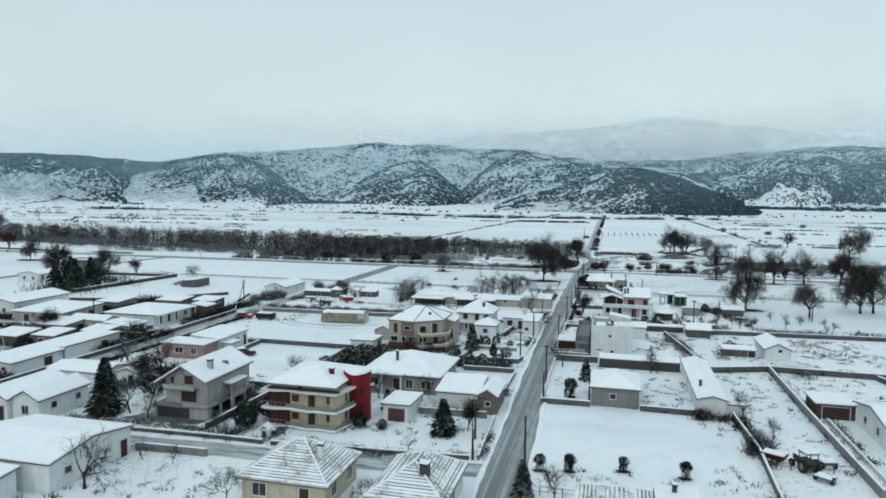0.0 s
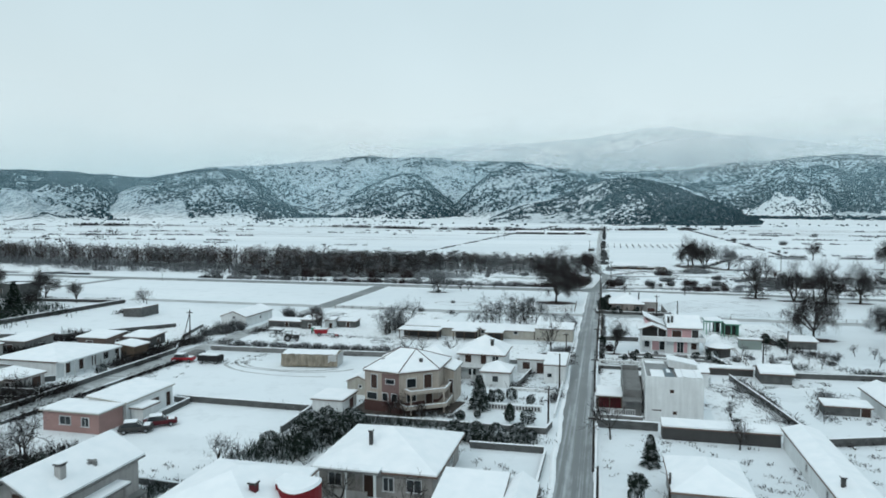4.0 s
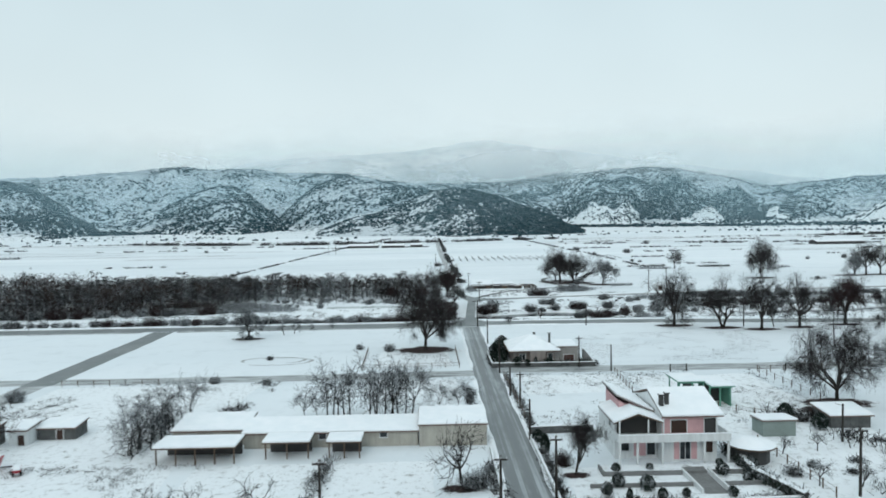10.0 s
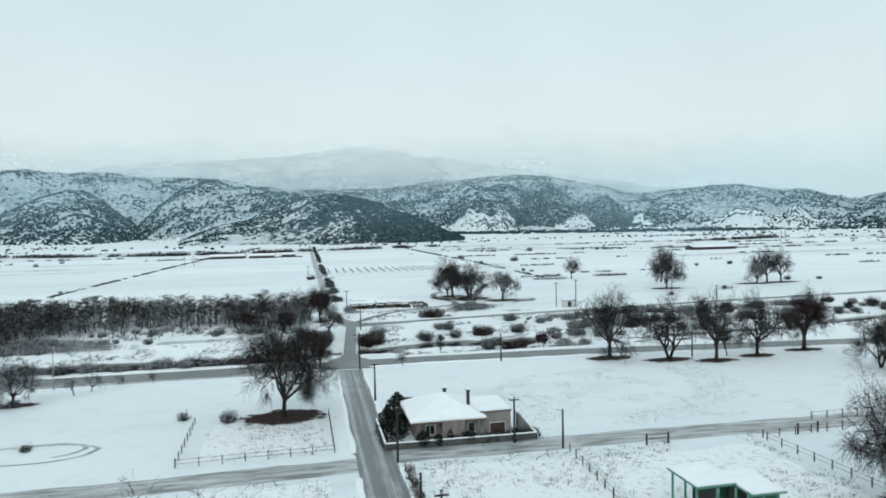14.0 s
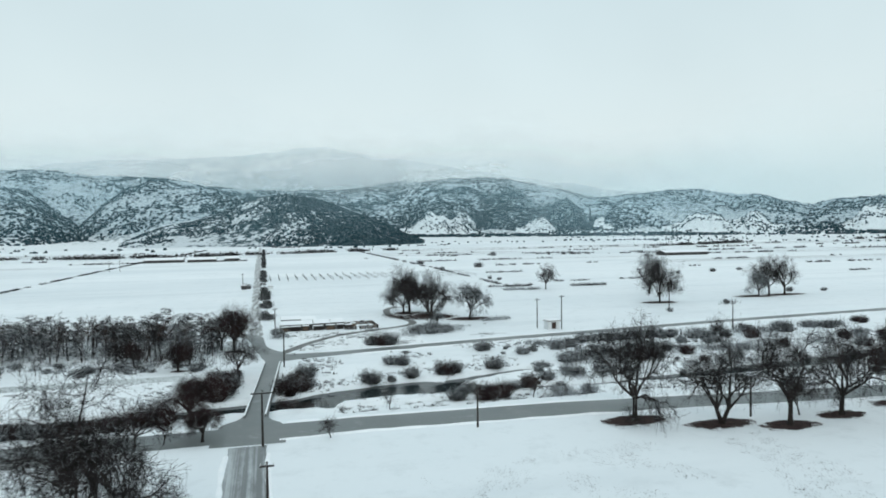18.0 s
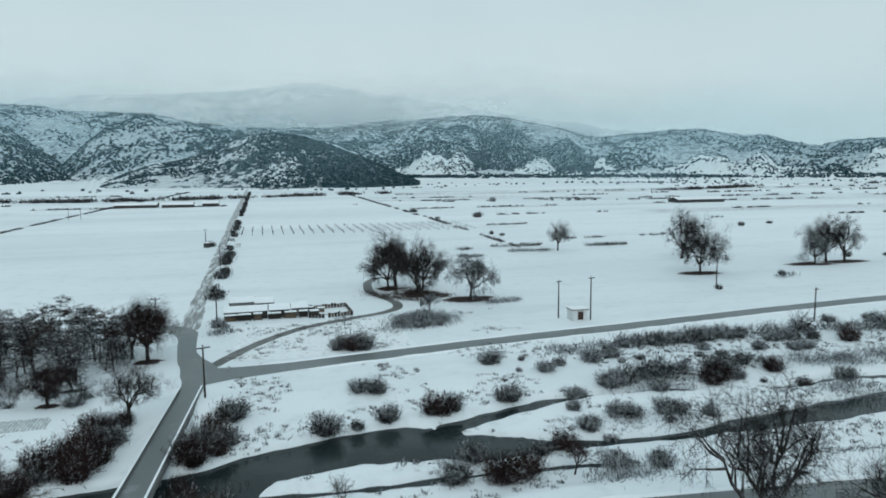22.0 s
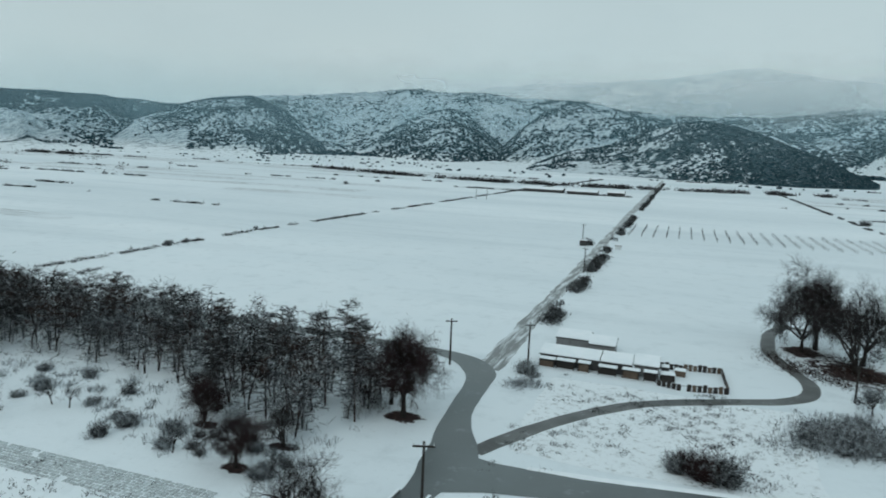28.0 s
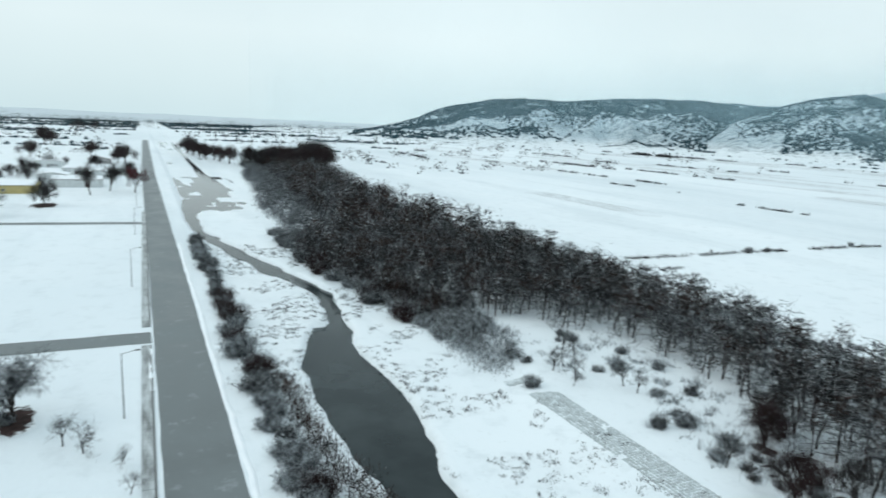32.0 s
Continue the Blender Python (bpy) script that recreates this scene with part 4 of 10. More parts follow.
# ---------- plants ----------
class Strips:
    """Tapered tubes and flat twigs gathered into one mesh."""

    def __init__(self):
        self.v, self.f = [], []

    def tube(self, a, b, ra, rb, n):
        d = (b - a)
        if d.length < 1e-5:
            return
        d.normalize()
        u = d.cross(Vector((0.13, 0.31, 1)) if abs(d.z) < 0.9 else Vector((1, 0.2, 0))).normalized()
        w = d.cross(u)
        s = len(self.v)
        for p, r in ((a, ra), (b, rb)):
            for k in range(n):
                t = 2 * math.pi * k / n
                self.v.append(p + (u * math.cos(t) + w * math.sin(t)) * r)
        self.f += [(s + k, s + (k + 1) % n, s + n + (k + 1) % n, s + n + k) for k in range(n)]

    def blade(self, a, b, w, rnd):
        d = b - a
        u = d.cross(Vector((rnd.uniform(-1, 1), rnd.uniform(-1, 1), rnd.uniform(-1, 1))))
        if u.length < 1e-6:
            return
        u = u.normalized() * w
        s = len(self.v)
        self.v += [a - u, a + u, b + u * 0.35, b - u * 0.35]
        self.f.append((s, s + 1, s + 2, s + 3))

    def mesh(self, name, material):
        me = bpy.data.meshes.new(name)
        me.from_pydata([tuple(p) for p in self.v], [], self.f)
        me.update()
        me.materials.append(M[material])
        return me


def jitter(rnd, s):
    return Vector((rnd.gauss(0, s), rnd.gauss(0, s), rnd.gauss(0, s)))


def grow(wood, fine, rnd, p, d, length, r, level, top, kids, lift, wander, twig_w, droop=0.0, shrink=0.62):
    """One limb in three bent pieces, with side limbs; the last levels are flat twigs."""
    seg = 3 if level < top - 1 else 2
    pts, dirs = [p], []
    for k in range(seg):
        d = (d + jitter(rnd, wander) + Vector((0, 0, lift if level < top else lift - droop))).normalized()
        pts.append(pts[-1] + d * length / seg)
        dirs.append(d)
    for k in range(seg):
        if level >= top - 1:
            fine.blade(pts[k], pts[k + 1], twig_w * (1.2 if level < top else 0.58), rnd)
        else:
            wood.tube(pts[k], pts[k + 1], r * (1 - 0.22 * k), r * (1 - 0.22 * (k + 1)), 6 if level == 0 else 4)
    if level >= top:
        return
    for i in range(kids[level]):
        t = rnd.uniform(0.45 if level == 0 else 0.25, 1.0) if i else 1.0
        k = min(seg - 1, int(t * seg))
        at = pts[k].lerp(pts[k + 1], t * seg - k)
        ang = rnd.uniform(0, 2 * math.pi)
        side = dirs[k].cross(Vector((math.cos(ang), math.sin(ang), 0.3))).normalized()
        nd = (dirs[k] * rnd.uniform(0.45, 0.8) + side * rnd.uniform(0.6, 1.0)).normalized()
        grow(wood, fine, rnd, at, nd, length * rnd.uniform(shrink - 0.12, shrink + 0.14), r * 0.5, level + 1, top, kids, lift, wander, twig_w, droop, shrink)


class Kind:
    """The shared meshes of one kind of plant: name of part, mesh."""

    def __init__(self, *meshes):
        self.meshes = meshes


def bare_tree(seed, trunk=3.0, limb=4.0, r=0.28, kids=(6, 5, 5, 5), lift=0.10, wander=0.22, twig_w=0.028, stems=1, spread=0.75, bark_m="bark", twig_m="twig", droop=0.0):
    rnd = random.Random(seed)
    wood, fine = Strips(), Strips()
    for s in range(stems):
        lean = Vector((rnd.gauss(0, 0.1), rnd.gauss(0, 0.1), 1)) if stems == 1 else Vector((math.cos(s * 2.1 + seed) * 0.45, math.sin(s * 2.1 + seed) * 0.45, 1))
        d = lean.normalized()
        p = Vector((0, 0, -0.15))
        pts = [p]
        for k in range(3):
            d = (d + jitter(rnd, 0.06)).normalized()
            pts.append(pts[-1] + d * (trunk + 0.15) / 3)
        for k in range(3):
            wood.tube(pts[k], pts[k + 1], r * (1.25 if k == 0 else 1.0) * (1 - 0.1 * k), r * (1 - 0.1 * (k + 1)), 7)
        for i in range(kids[0]):
            ang = 2 * math.pi * (i + rnd.uniform(-0.3, 0.3)) / kids[0]
            out = Vector((math.cos(ang), math.sin(ang), 0)) * spread * rnd.uniform(0.6, 1.2)
            nd = (d + out).normalized() if i else (d + jitter(rnd, 0.1)).normalized()
            at = pts[2].lerp(pts[3], rnd.uniform(0.2, 1.0)) if i else pts[3]
            grow(wood, fine, rnd, at, nd, limb * rnd.uniform(0.78, 1.14), r * 0.58, 0, len(kids) - 1, kids[1:] + (0,), lift, wander, twig_w, droop)
    return Kind(("trunk", wood.mesh("trunk", bark_m)), ("crown", fine.mesh("crown", twig_m)))


def grove_tree(seed, h=11.0, r=0.14, twig_m="twig_grove"):
    """A slender tree of a dense grove: a bare stem and a ragged narrow crown."""
    rnd = random.Random(seed)
    wood, fine = Strips(), Strips()
    p, d = Vector((0, 0, -0.15)), Vector((rnd.gauss(0, 0.05), rnd.gauss(0, 0.05), 1)).normalized()
    pts = [p]
    for k in range(6):
        d = (d + jitter(rnd, 0.05) + Vector((0, 0, 0.05))).normalized()
        pts.append(pts[-1] + d * h * 0.92 / 6)
    for k in range(6):
        wood.tube(pts[k], pts[k + 1], r * (1 - k / 6.6), r * (1 - (k + 1) / 6.6), 5)
    low = Strips()
    for i in range(44):
        t = rnd.uniform(0.50, 1.0) if i < 27 else rnd.uniform(0.10, 0.55)
        mesh = fine if i < 27 else low
        k = min(5, int(t * 6))
        at = pts[k].lerp(pts[k + 1], t * 6 - k)
        ang = rnd.uniform(0, 2 * math.pi)
        nd = Vector((math.cos(ang), math.sin(ang), rnd.uniform(0.0, 0.5))).normalized()
        ln = h * rnd.uniform(0.12, 0.30) * (1.25 - 0.5 * t)
        wood.tube(at, at + nd * ln * 0.6, r * 0.28, r * 0.12, 3)
        tip = at + nd * ln * 0.65
        for j in range(20 if i < 27 else 13):
            q = at.lerp(tip, rnd.uniform(0.3, 1.2))
            v = (nd * 0.7 + jitter(rnd, 0.55)).normalized()
            v.z *= 0.6
            e = q + v * rnd.uniform(0.3, 0.9)
            mesh.blade(q, e, 0.032, rnd)
            if j % 2:
                mesh.blade(e, e + jitter(rnd, 0.26), 0.06, rnd)
    n, m = len(fine.v), len(fine.f)
    fine.v += low.v
    fine.f += [tuple(i + n for i in q) for q in low.f]
    crown = fine.mesh("crown", twig_m)
    crown.materials.append(M["twig_dusk"])
    for q in crown.polygons[m:]:
        q.material_index = 1
    return Kind(("trunk", wood.mesh("trunk", "bark")), ("crown", crown))


def shrub(seed, h=2.4, w=1.8, n=420, twig_m="twig", blade=0.035, leafy=0.5, frost=0.4):
    """A thicket of thin arching stems in uneven lobes; dark below, its outer twigs dusted with frost."""
    rnd = random.Random(seed)
    dark, pale = Strips(), Strips()
    lobes = [(rnd.uniform(0, 6.28), rnd.uniform(0.08, 0.42) * w, rnd.uniform(0.55, 1.0)) for _ in range(6)]
    for _ in range(n):
        la, lr, lh = rnd.choice(lobes)
        ang, q = rnd.uniform(0, 2 * math.pi), rnd.random() ** 0.5
        base = Vector((math.cos(la) * lr + math.cos(ang) * q * w * 0.25, math.sin(la) * lr + math.sin(ang) * q * w * 0.25, -0.1))
        lean = Vector((math.cos(ang) * q * 0.9, math.sin(ang) * q * 0.9, 0.9)) + jitter(rnd, 0.28)
        ln = h * lh * rnd.uniform(0.35, 1.0)
        mid = base + lean.normalized() * ln * 0.55
        tip = mid + (lean + jitter(rnd, 0.5)).normalized() * ln * 0.45
        dark.blade(base, mid, blade * 0.7, rnd)
        top = pale if rnd.random() < frost else dark
        top.blade(mid, tip, blade * 0.5, rnd)
        for k in range(3):
            q0 = mid.lerp(tip, rnd.random())
            e = q0 + (jitter(rnd, 0.6) + Vector((0, 0, 0.15))).normalized() * h * rnd.uniform(0.08, 0.2)
            top.blade(q0, e, blade * 0.5, rnd)
            if rnd.random() < leafy:
                top.blade(e, e + jitter(rnd, 0.12), blade * 1.3, rnd)
    m = len(dark.f)
    k = len(dark.v)
    dark.v += pale.v
    dark.f += [tuple(i + k for i in q) for q in pale.f]
    me = dark.mesh("foliage", twig_m)
    me.materials.append(M["twig_frost"])
    for q in me.polygons[m:]:
        q.material_index = 1
    return Kind(("foliage", me))


def fir(seed, h=8.0, w=2.0, twig_m="evergreen"):
    rnd = random.Random(seed)
    wood, fine = Strips(), Strips()
    wood.tube(Vector((0, 0, -0.15)), Vector((0, 0, h * 0.95)), h * 0.022, 0.02, 6)
    rows = int(h * 4.6)
    for k in range(rows):
        t = k / rows
        z = h * (0.10 + 0.88 * t)
        for i in range(12):
            ang = rnd.uniform(0, 2 * math.pi)
            ln = w * (1 - t) ** 0.85 * rnd.uniform(0.7, 1.1) + 0.12
            out = Vector((math.cos(ang), math.sin(ang), 0))
            a = Vector((0, 0, z))
            for j in range(5):
                s0, s1 = j / 5, (j + 1) / 5
                p0 = a + out * ln * s0 + Vector((0, 0, -0.32 * ln * s0 ** 1.5))
                p1 = a + out * ln * s1 + Vector((0, 0, -0.32 * ln * s1 ** 1.5))
                fine.blade(p0, p1, 0.15, rnd)
                for sgn in (-1, 1):
                    side = Vector((-out.y, out.x, 0)) * sgn
                    fine.blade(p1, p1 + (out * 0.5 + side + Vector((0, 0, rnd.uniform(-0.4, 0.1)))) * 0.3, 0.06, rnd)
    return Kind(("trunk", wood.mesh("trunk", "bark")), ("crown", fine.mesh("crown", twig_m)))


def round_bush(seed, h=1.6, w=1.2, n=900, twig_m="evergreen_snow", cone=0.0):
    """A clipped or dense evergreen made of many small leaf blades."""
    rnd = random.Random(seed)
    fine = Strips()
    for _ in range(n):
        u, ang = rnd.uniform(-0.75, 1), rnd.uniform(0, 2 * math.pi)
        q = math.sqrt(max(0, 1 - u * u)) * (1 - cone * max(0, u)) * rnd.uniform(0.72, 1.05)
        p = Vector((math.cos(ang) * q * w / 2, math.sin(ang) * q * w / 2, h * 0.52 + u * h * 0.5))
        fine.blade(p, p + jitter(rnd, 0.13), 0.07, rnd)
    for _ in range(30):
        ang = rnd.uniform(0, 6.3)
        fine.blade(Vector((0, 0, -0.1)), Vector((math.cos(ang) * w * 0.25, math.sin(ang) * w * 0.25, h * 0.6)), 0.03, rnd)
    return Kind(("foliage", fine.mesh("foliage", twig_m)))


def topiary(seed):
    """A small clipped tree: a bare stem with a round leafy head."""
    head = round_bush(seed, 1.0, 1.15, 800, "evergreen_snow").meshes[0][1]
    for v in head.vertices:
        v.co.z = v.co.z + 0.85 if v.co.z > 0.02 else v.co.z
    wood = Strips()
    wood.tube(Vector((0, 0, -0.1)), Vector((0.03, 0, 1.2)), 0.05, 0.04, 6)
    return Kind(("trunk", wood.mesh("trunk", "bark")), ("crown", head))


KINDS = dict(
    topiary=topiary(66),
    oak1=bare_tree(11, 2.3, 5.2, 0.31, (7, 6, 8, 30), 0.06, 0.24, 0.024, spread=1.05, droop=0.25), oak2=bare_tree(12, 2.0, 4.9, 0.28, (4, 6, 8, 30), 0.07, 0.26, 0.022, stems=2, spread=0.75, droop=0.1),
    oak3=bare_tree(13, 2.9, 4.9, 0.38, (6, 6, 8, 18), 0.10, 0.24, 0.025, spread=0.8, droop=0.1), plane=bare_tree(14, 3.2, 4.8, 0.46, (8, 7, 8, 28), 0.14, 0.22, 0.023, spread=0.7, twig_m="twig_red", droop=0.55),
    plane2=bare_tree(15, 2.4, 4.6, 0.32, (4, 6, 7, 14), 0.09, 0.30, 0.022, stems=2, spread=0.75, droop=0.1), willow=bare_tree(16, 2.2, 4.2, 0.28, (7, 6, 7, 24), 0.05, 0.26, 0.024, spread=0.85, droop=0.5, twig_m="twig_dusk"),
    tall=bare_tree(17, 2.6, 4.6, 0.25, (7, 6, 6, 16), 0.22, 0.20, 0.026, spread=0.5), small=bare_tree(18, 1.2, 1.8, 0.10, (6, 6, 9), 0.08, 0.26, 0.024),
    small2=bare_tree(19, 1.0, 1.6, 0.09, (6, 6, 9), 0.04, 0.30, 0.024, twig_m="twig_snow"), pollard=bare_tree(20, 1.1, 1.3, 0.09, (6, 4, 4), -0.08, 0.3, 0.03, spread=1.4, twig_m="twig_snow"),
    acacia=bare_tree(21, 2.4, 3.0, 0.11, (5, 5, 6, 6), 0.14, 0.26, 0.028, spread=0.5, twig_m="twig_dusk"), ruby=bare_tree(22, 1.2, 1.6, 0.09, (7, 6, 9), 0.12, 0.26, 0.035, twig_m="twig_red"),
    plane3=bare_tree(24, 2.9, 4.8, 0.38, (6, 6, 8, 20), 0.12, 0.26, 0.024, spread=0.85, droop=0.25),
    ruby2=bare_tree(23, 1.2, 1.7, 0.10, (7, 7, 12), 0.22, 0.22, 0.05, spread=0.45, twig_m="twig_maroon"),
    grove1=grove_tree(31, 11.5), grove2=grove_tree(32, 10.2), grove3=grove_tree(33, 12.4, 0.16), grove4=grove_tree(34, 9.2, 0.12, "twig_dusk"), grove5=grove_tree(35, 11.0, 0.15, "twig_rust"), grove6=grove_tree(36, 7.5, 0.10, "twig_dusk"), grove7=grove_tree(37, 10.4, 0.13, "twig_dusk"),
    shrub1=shrub(41, 2.9, 2.7, 560, "twig_grove", frost=0.32), shrub2=shrub(42, 2.5, 2.8, 540, "twig_dusk", frost=0.62), shrub3=shrub(43, 3.1, 2.5, 560, "twig_red", frost=0.08), shrub4=shrub(44, 1.3, 1.7, 220, "twig_snow"), shrub5=shrub(45, 0.8, 1.2, 120, "twig_snow", 0.03),
    fir=fir(51, 8.0, 2.7), fir_s=fir(52, 5.0, 1.5, "evergreen_snow"), pine=fir(53, 5.0, 1.9), ball=round_bush(61, 1.6, 1.5), cypress=round_bush(62, 2.3, 1.2, 900, "evergreen", 0.4), olive=round_bush(63, 2.2, 2.2, 800, "evergreen_snow"),
    heart=round_bush(64, 2.2, 2.0, 1100, "evergreen", 0.2),
)
LABELS = dict(
    oak="broad leafless oak with dark spreading limbs", plane="leafless plane tree with russet twigs beside the road", willow="leafless tree with drooping fine twigs", tall="tall leafless tree with upright limbs",
    small="small bare fruit tree in snow", pollard="small pollarded tree with snow on its arms", acacia="thin multi-branched leafless tree with snowy twigs", ruby="small bare tree with reddish twigs",
    grove="slender leafless tree in a dense grove", shrub="tangled leafless shrub dusted with snow", fir="dark conical fir tree", pine="dark conifer in a snowy garden", ball="rounded evergreen bush capped with snow",
    cypress="dark clipped columnar evergreen", olive="grey-green evergreen tree laden with snow", heart="dark clipped evergreen shrub", topiary="small clipped evergreen tree on a bare stem")


def plant(kind, x, y, scale=1.0, z=None, tall=1.0, turn=None, label="", group=""):
    rnd = random.Random(int(x * 977 + y * 131))
    stem = kind.rstrip("0123456789").replace("_s", "")
    cat = "shrub" if stem in ("shrub", "ball", "cypress", "heart") else "tree"
    name = {"shrub": "shrub", "ball": "evergreen_bush", "cypress": "evergreen_bush", "heart": "evergreen_bush", "fir": "fir_tree", "pine": "conifer", "olive": "evergreen_tree", "grove": "grove_tree"}.get(stem, "bare_tree")
    zz = ground_z(x, y) if z is None else z
    root = thing(name, x, y, zz, label or LABELS[stem], cat, turn if turn is not None else rnd.uniform(0, 360), group)
    slim = 0.84 if stem == "shrub" else 1.0
    if stem == "shrub":
        slim *= rnd.uniform(0.78, 1.15)
        tall *= rnd.uniform(0.8, 1.15)
    root.scale = (scale * slim, scale * slim, scale * tall * (1.12 if stem == "shrub" else 1.0))
    for n, me in KINDS[kind].meshes:
        ob = new(n, me)
        ob.parent = root
    return root


def litter_patch(x, y, rx, ry, seed=0):
    """Bare ground with fallen leaves under a crown."""
    vs = [(0, 0, 0.0)]
    n = 44
    for ring in (0.6, 1.0):
        for k in range(n):
            a = 2 * math.pi * k / n
            q = ring * (1 + 0.42 * noise.noise((math.cos(a) * 1.6 + seed, math.sin(a) * 1.6, ring)) + 0.22 * noise.noise((math.cos(a) * 5 + seed, math.sin(a) * 5, 2)))
            vs.append((0.98 * q * math.cos(a), 0.98 * q * math.sin(a), 0))
    fs = [(0, 1 + k, 1 + (k + 1) % n) for k in range(n)] + [(1 + k, 1 + n + k, 1 + n + (k + 1) % n, 1 + (k + 1) % n) for k in range(n)]
    ob = raw("leaf_litter", vs, fs, "litter")
    ob.matrix_basis = pose(x, y, 0.046 + 0.0017 * (int(abs(x) * 7 + abs(y) * 3) % 17)) @ Matrix.Diagonal((rx, ry, 1, 1))
    return tagged(ob, "bare patch of brown leaf litter under a tree", "ground patch", kind="structure")


# single trees of the meadows and the road
for k, x, y, s, lit in (
    ("oak1", -10.3, 239.0, 1.12, (5.4, 3.5)), ("willow", -51.2, 256.2, 0.8, (3.4, 1.5)), ("oak1", 48.0, 194.0, 0.92, (4.6, 2.4)), ("oak3", 68.0, 256.5, 0.92, (3.8, 1.8)), ("plane3", 50.2, 264.2, 1.0, (4.4, 2.0)),
    ("plane2", 60.2, 259.6, 0.98, (4.6, 1.9)), ("plane3", 78.0, 258.4, 0.92, (3.6, 1.6)), ("plane", 90.4, 261.0, 0.9, (4.0, 1.6)), ("oak3", 113.6, 252.0, 0.9, (4.5, 2.4)), ("willow", 65.9, 209.0, 0.7, None), ("oak1", 76.5, 197.5, 1.0, None), ("oak3", 80.0, 199, 0.9, None),
    ("oak1", 43.6, 386.4, 0.98, (2.6, 3.4)), ("plane", 46.0, 389.0, 0.9, None), ("plane2", 49.4, 377.4, 0.98, (4.6, 4.4)), ("oak3", 51.4, 382.4, 0.85, None), ("willow", 58.9, 368.0, 1.2, (6.0, 3.4)), ("oak3", 114.7, 443, 0.74, None), ("oak3", 143.5, 412, 1.12, None),
    ("oak1", 130.5, 384.5, 1.02, (6.0, 3.0)), ("willow", 174, 390, 1.05, (9.5, 3.2)), ("oak3", 186, 391, 1.0, (8, 3)), ("oak3", 181, 393, 1.0, None),
    ("oak1", 100.5, 217.5, 1.1, (6, 3)), ("oak3", 109.5, 215, 1.05, None), ("oak2", 91.0, 243, 0.85, None), ("oak1", 120.5, 222, 1.0, None), ("oak1", -229.5, 238.7, 0.72, (6.5, 3.5)), ("ruby2", -270, 265.0, 2.6, None),
    ("tall", 72.6, 260, 0.5, None), ("plane", -7.5, 283.5, 0.6, None), ("plane", -4.8, 271.6, 0.42, None), ("small", -12.5, 271, 1.6, None), ("ruby", -9.3, 271.8, 0.95, None), ("shrub1", -50.8, 255.4, 0.6, None),
    ("oak3", -2.0, 309.5, 0.6, None), ("shrub3", -2.8, 308.2, 1.0, None), ("plane", -3.6, 334.6, 0.72, (2.0, 1.4)), ("plane3", -6.4, 337.6, 0.7, None),
):
    plant(k, x, y, s, tall=1.18 if k[:3] in ("oak", "pla") and s > 0.6 else 1.0)
    if lit:
        litter_patch(x, y, lit[0] * 1.2, lit[1] * 1.25, seed=x)

# ---------- the grove along the river ----------
rg = random.Random(77)
near_grove = []
for _ in range(4000):
    x, y = rg.uniform(-128, -5), rg.uniform(301, 356)
    south = piecewise(x, [(-128, 303), (-100, 305), (-76, 313), (-70, 325), (-52, 333.5), (-34, 333), (-18, 326), (-12, 324), (-6, 334), (-5, 345)], 1)
    north = 352.5 if x < -14 else 352.5 - (x + 14) * 0.9
    if y < south or y > north:
        continue
    if min(((x - a) ** 2 + (y - b) ** 2 for a, b in near_grove), default=99) < (2.6 if x > -44 else 2.4 if y > south + 8 else 3.0) ** 2:
        continue
    near_grove.append((x, y))
    if len(near_grove) >= 285:
        break
for x, y in near_grove:
    k = rg.choice(("grove1", "grove7", "grove5", "grove7", "grove4", "grove4", "grove2", "grove6") if x > -52 and fbm(x, y, 22, 2) > -0.15 else ("grove1", "grove2", "grove3", "grove5", "grove5", "grove5"))
    plant(k, x, y, rg.uniform(0.80, 1.05), tall=rg.uniform(0.68, 0.84), group="grove trees")


def far_wood(name, spots, label, material="twig_grove", h=(7, 11), seed=5, blades=70, w=0.13, spread=1.7, low=0.06):
    """Distant woodland as one gathered mass of stems and twigs."""
    r = random.Random(seed)
    s = Strips()
    for x, y in spots:
        hh = r.uniform(*h)
        base = Vector((x, y, ground_z(x, y) - 0.1))
        s.tube(base, base + Vector((r.gauss(0, 0.3), r.gauss(0, 0.3), hh * 0.9)), 0.13, 0.03, 3)
        for _ in range(blades):
            t = r.uniform(low, 1.0)
            q = base + Vector((r.gauss(0, spread * (1.1 - 0.5 * t)), r.gauss(0, spread * (1.1 - 0.5 * t)), hh * t))
            s.blade(q, q + jitter(r, 0.55), w, r)
    me = s.mesh(name, material)
    ob = new(name, me)
    return tagged(ob, label, "woodland", kind="stuff")


spots, fringe = [], []
for _ in range(2000):
    x = -128 - 340 * rg.random() ** 1.1
    y0 = piecewise(x, [(-470, 330), (-420, 326), (-330, 316), (-200, 306), (-128, 303)], 1)
    y = rg.uniform(y0, 352 + 25 * max(0, (-x - 250) / 220))
    (fringe if x < -140 and y < y0 + 15 + 6 * fbm(x, y, 30, 2) else spots).append((x, y))
inner = [(x + rg.gauss(0, 1.6), y + rg.gauss(0, 1.6)) for x, y in near_grove]
far_wood("undergrowth", inner, "tangled undergrowth and thin stems inside the grove", "twig_frost", (1.0, 3.6), 6, 44, 0.05, 0.9)
inner = [(x + rg.gauss(0, 1.2), y + rg.gauss(0, 1.2)) for x, y in near_grove]
far_wood("woodland", inner[::2], "thin frosted saplings crowding the grove", "twig_snow", (4.0, 7.4), 61, 70, 0.05, 1.0, 0.4)
far_wood("woodland", [(x, y) for x, y in inner[1::3] if x < -30], "rusty saplings crowding the grove", "twig_rust", (4.0, 7.0), 62, 70, 0.06, 1.0, 0.35)
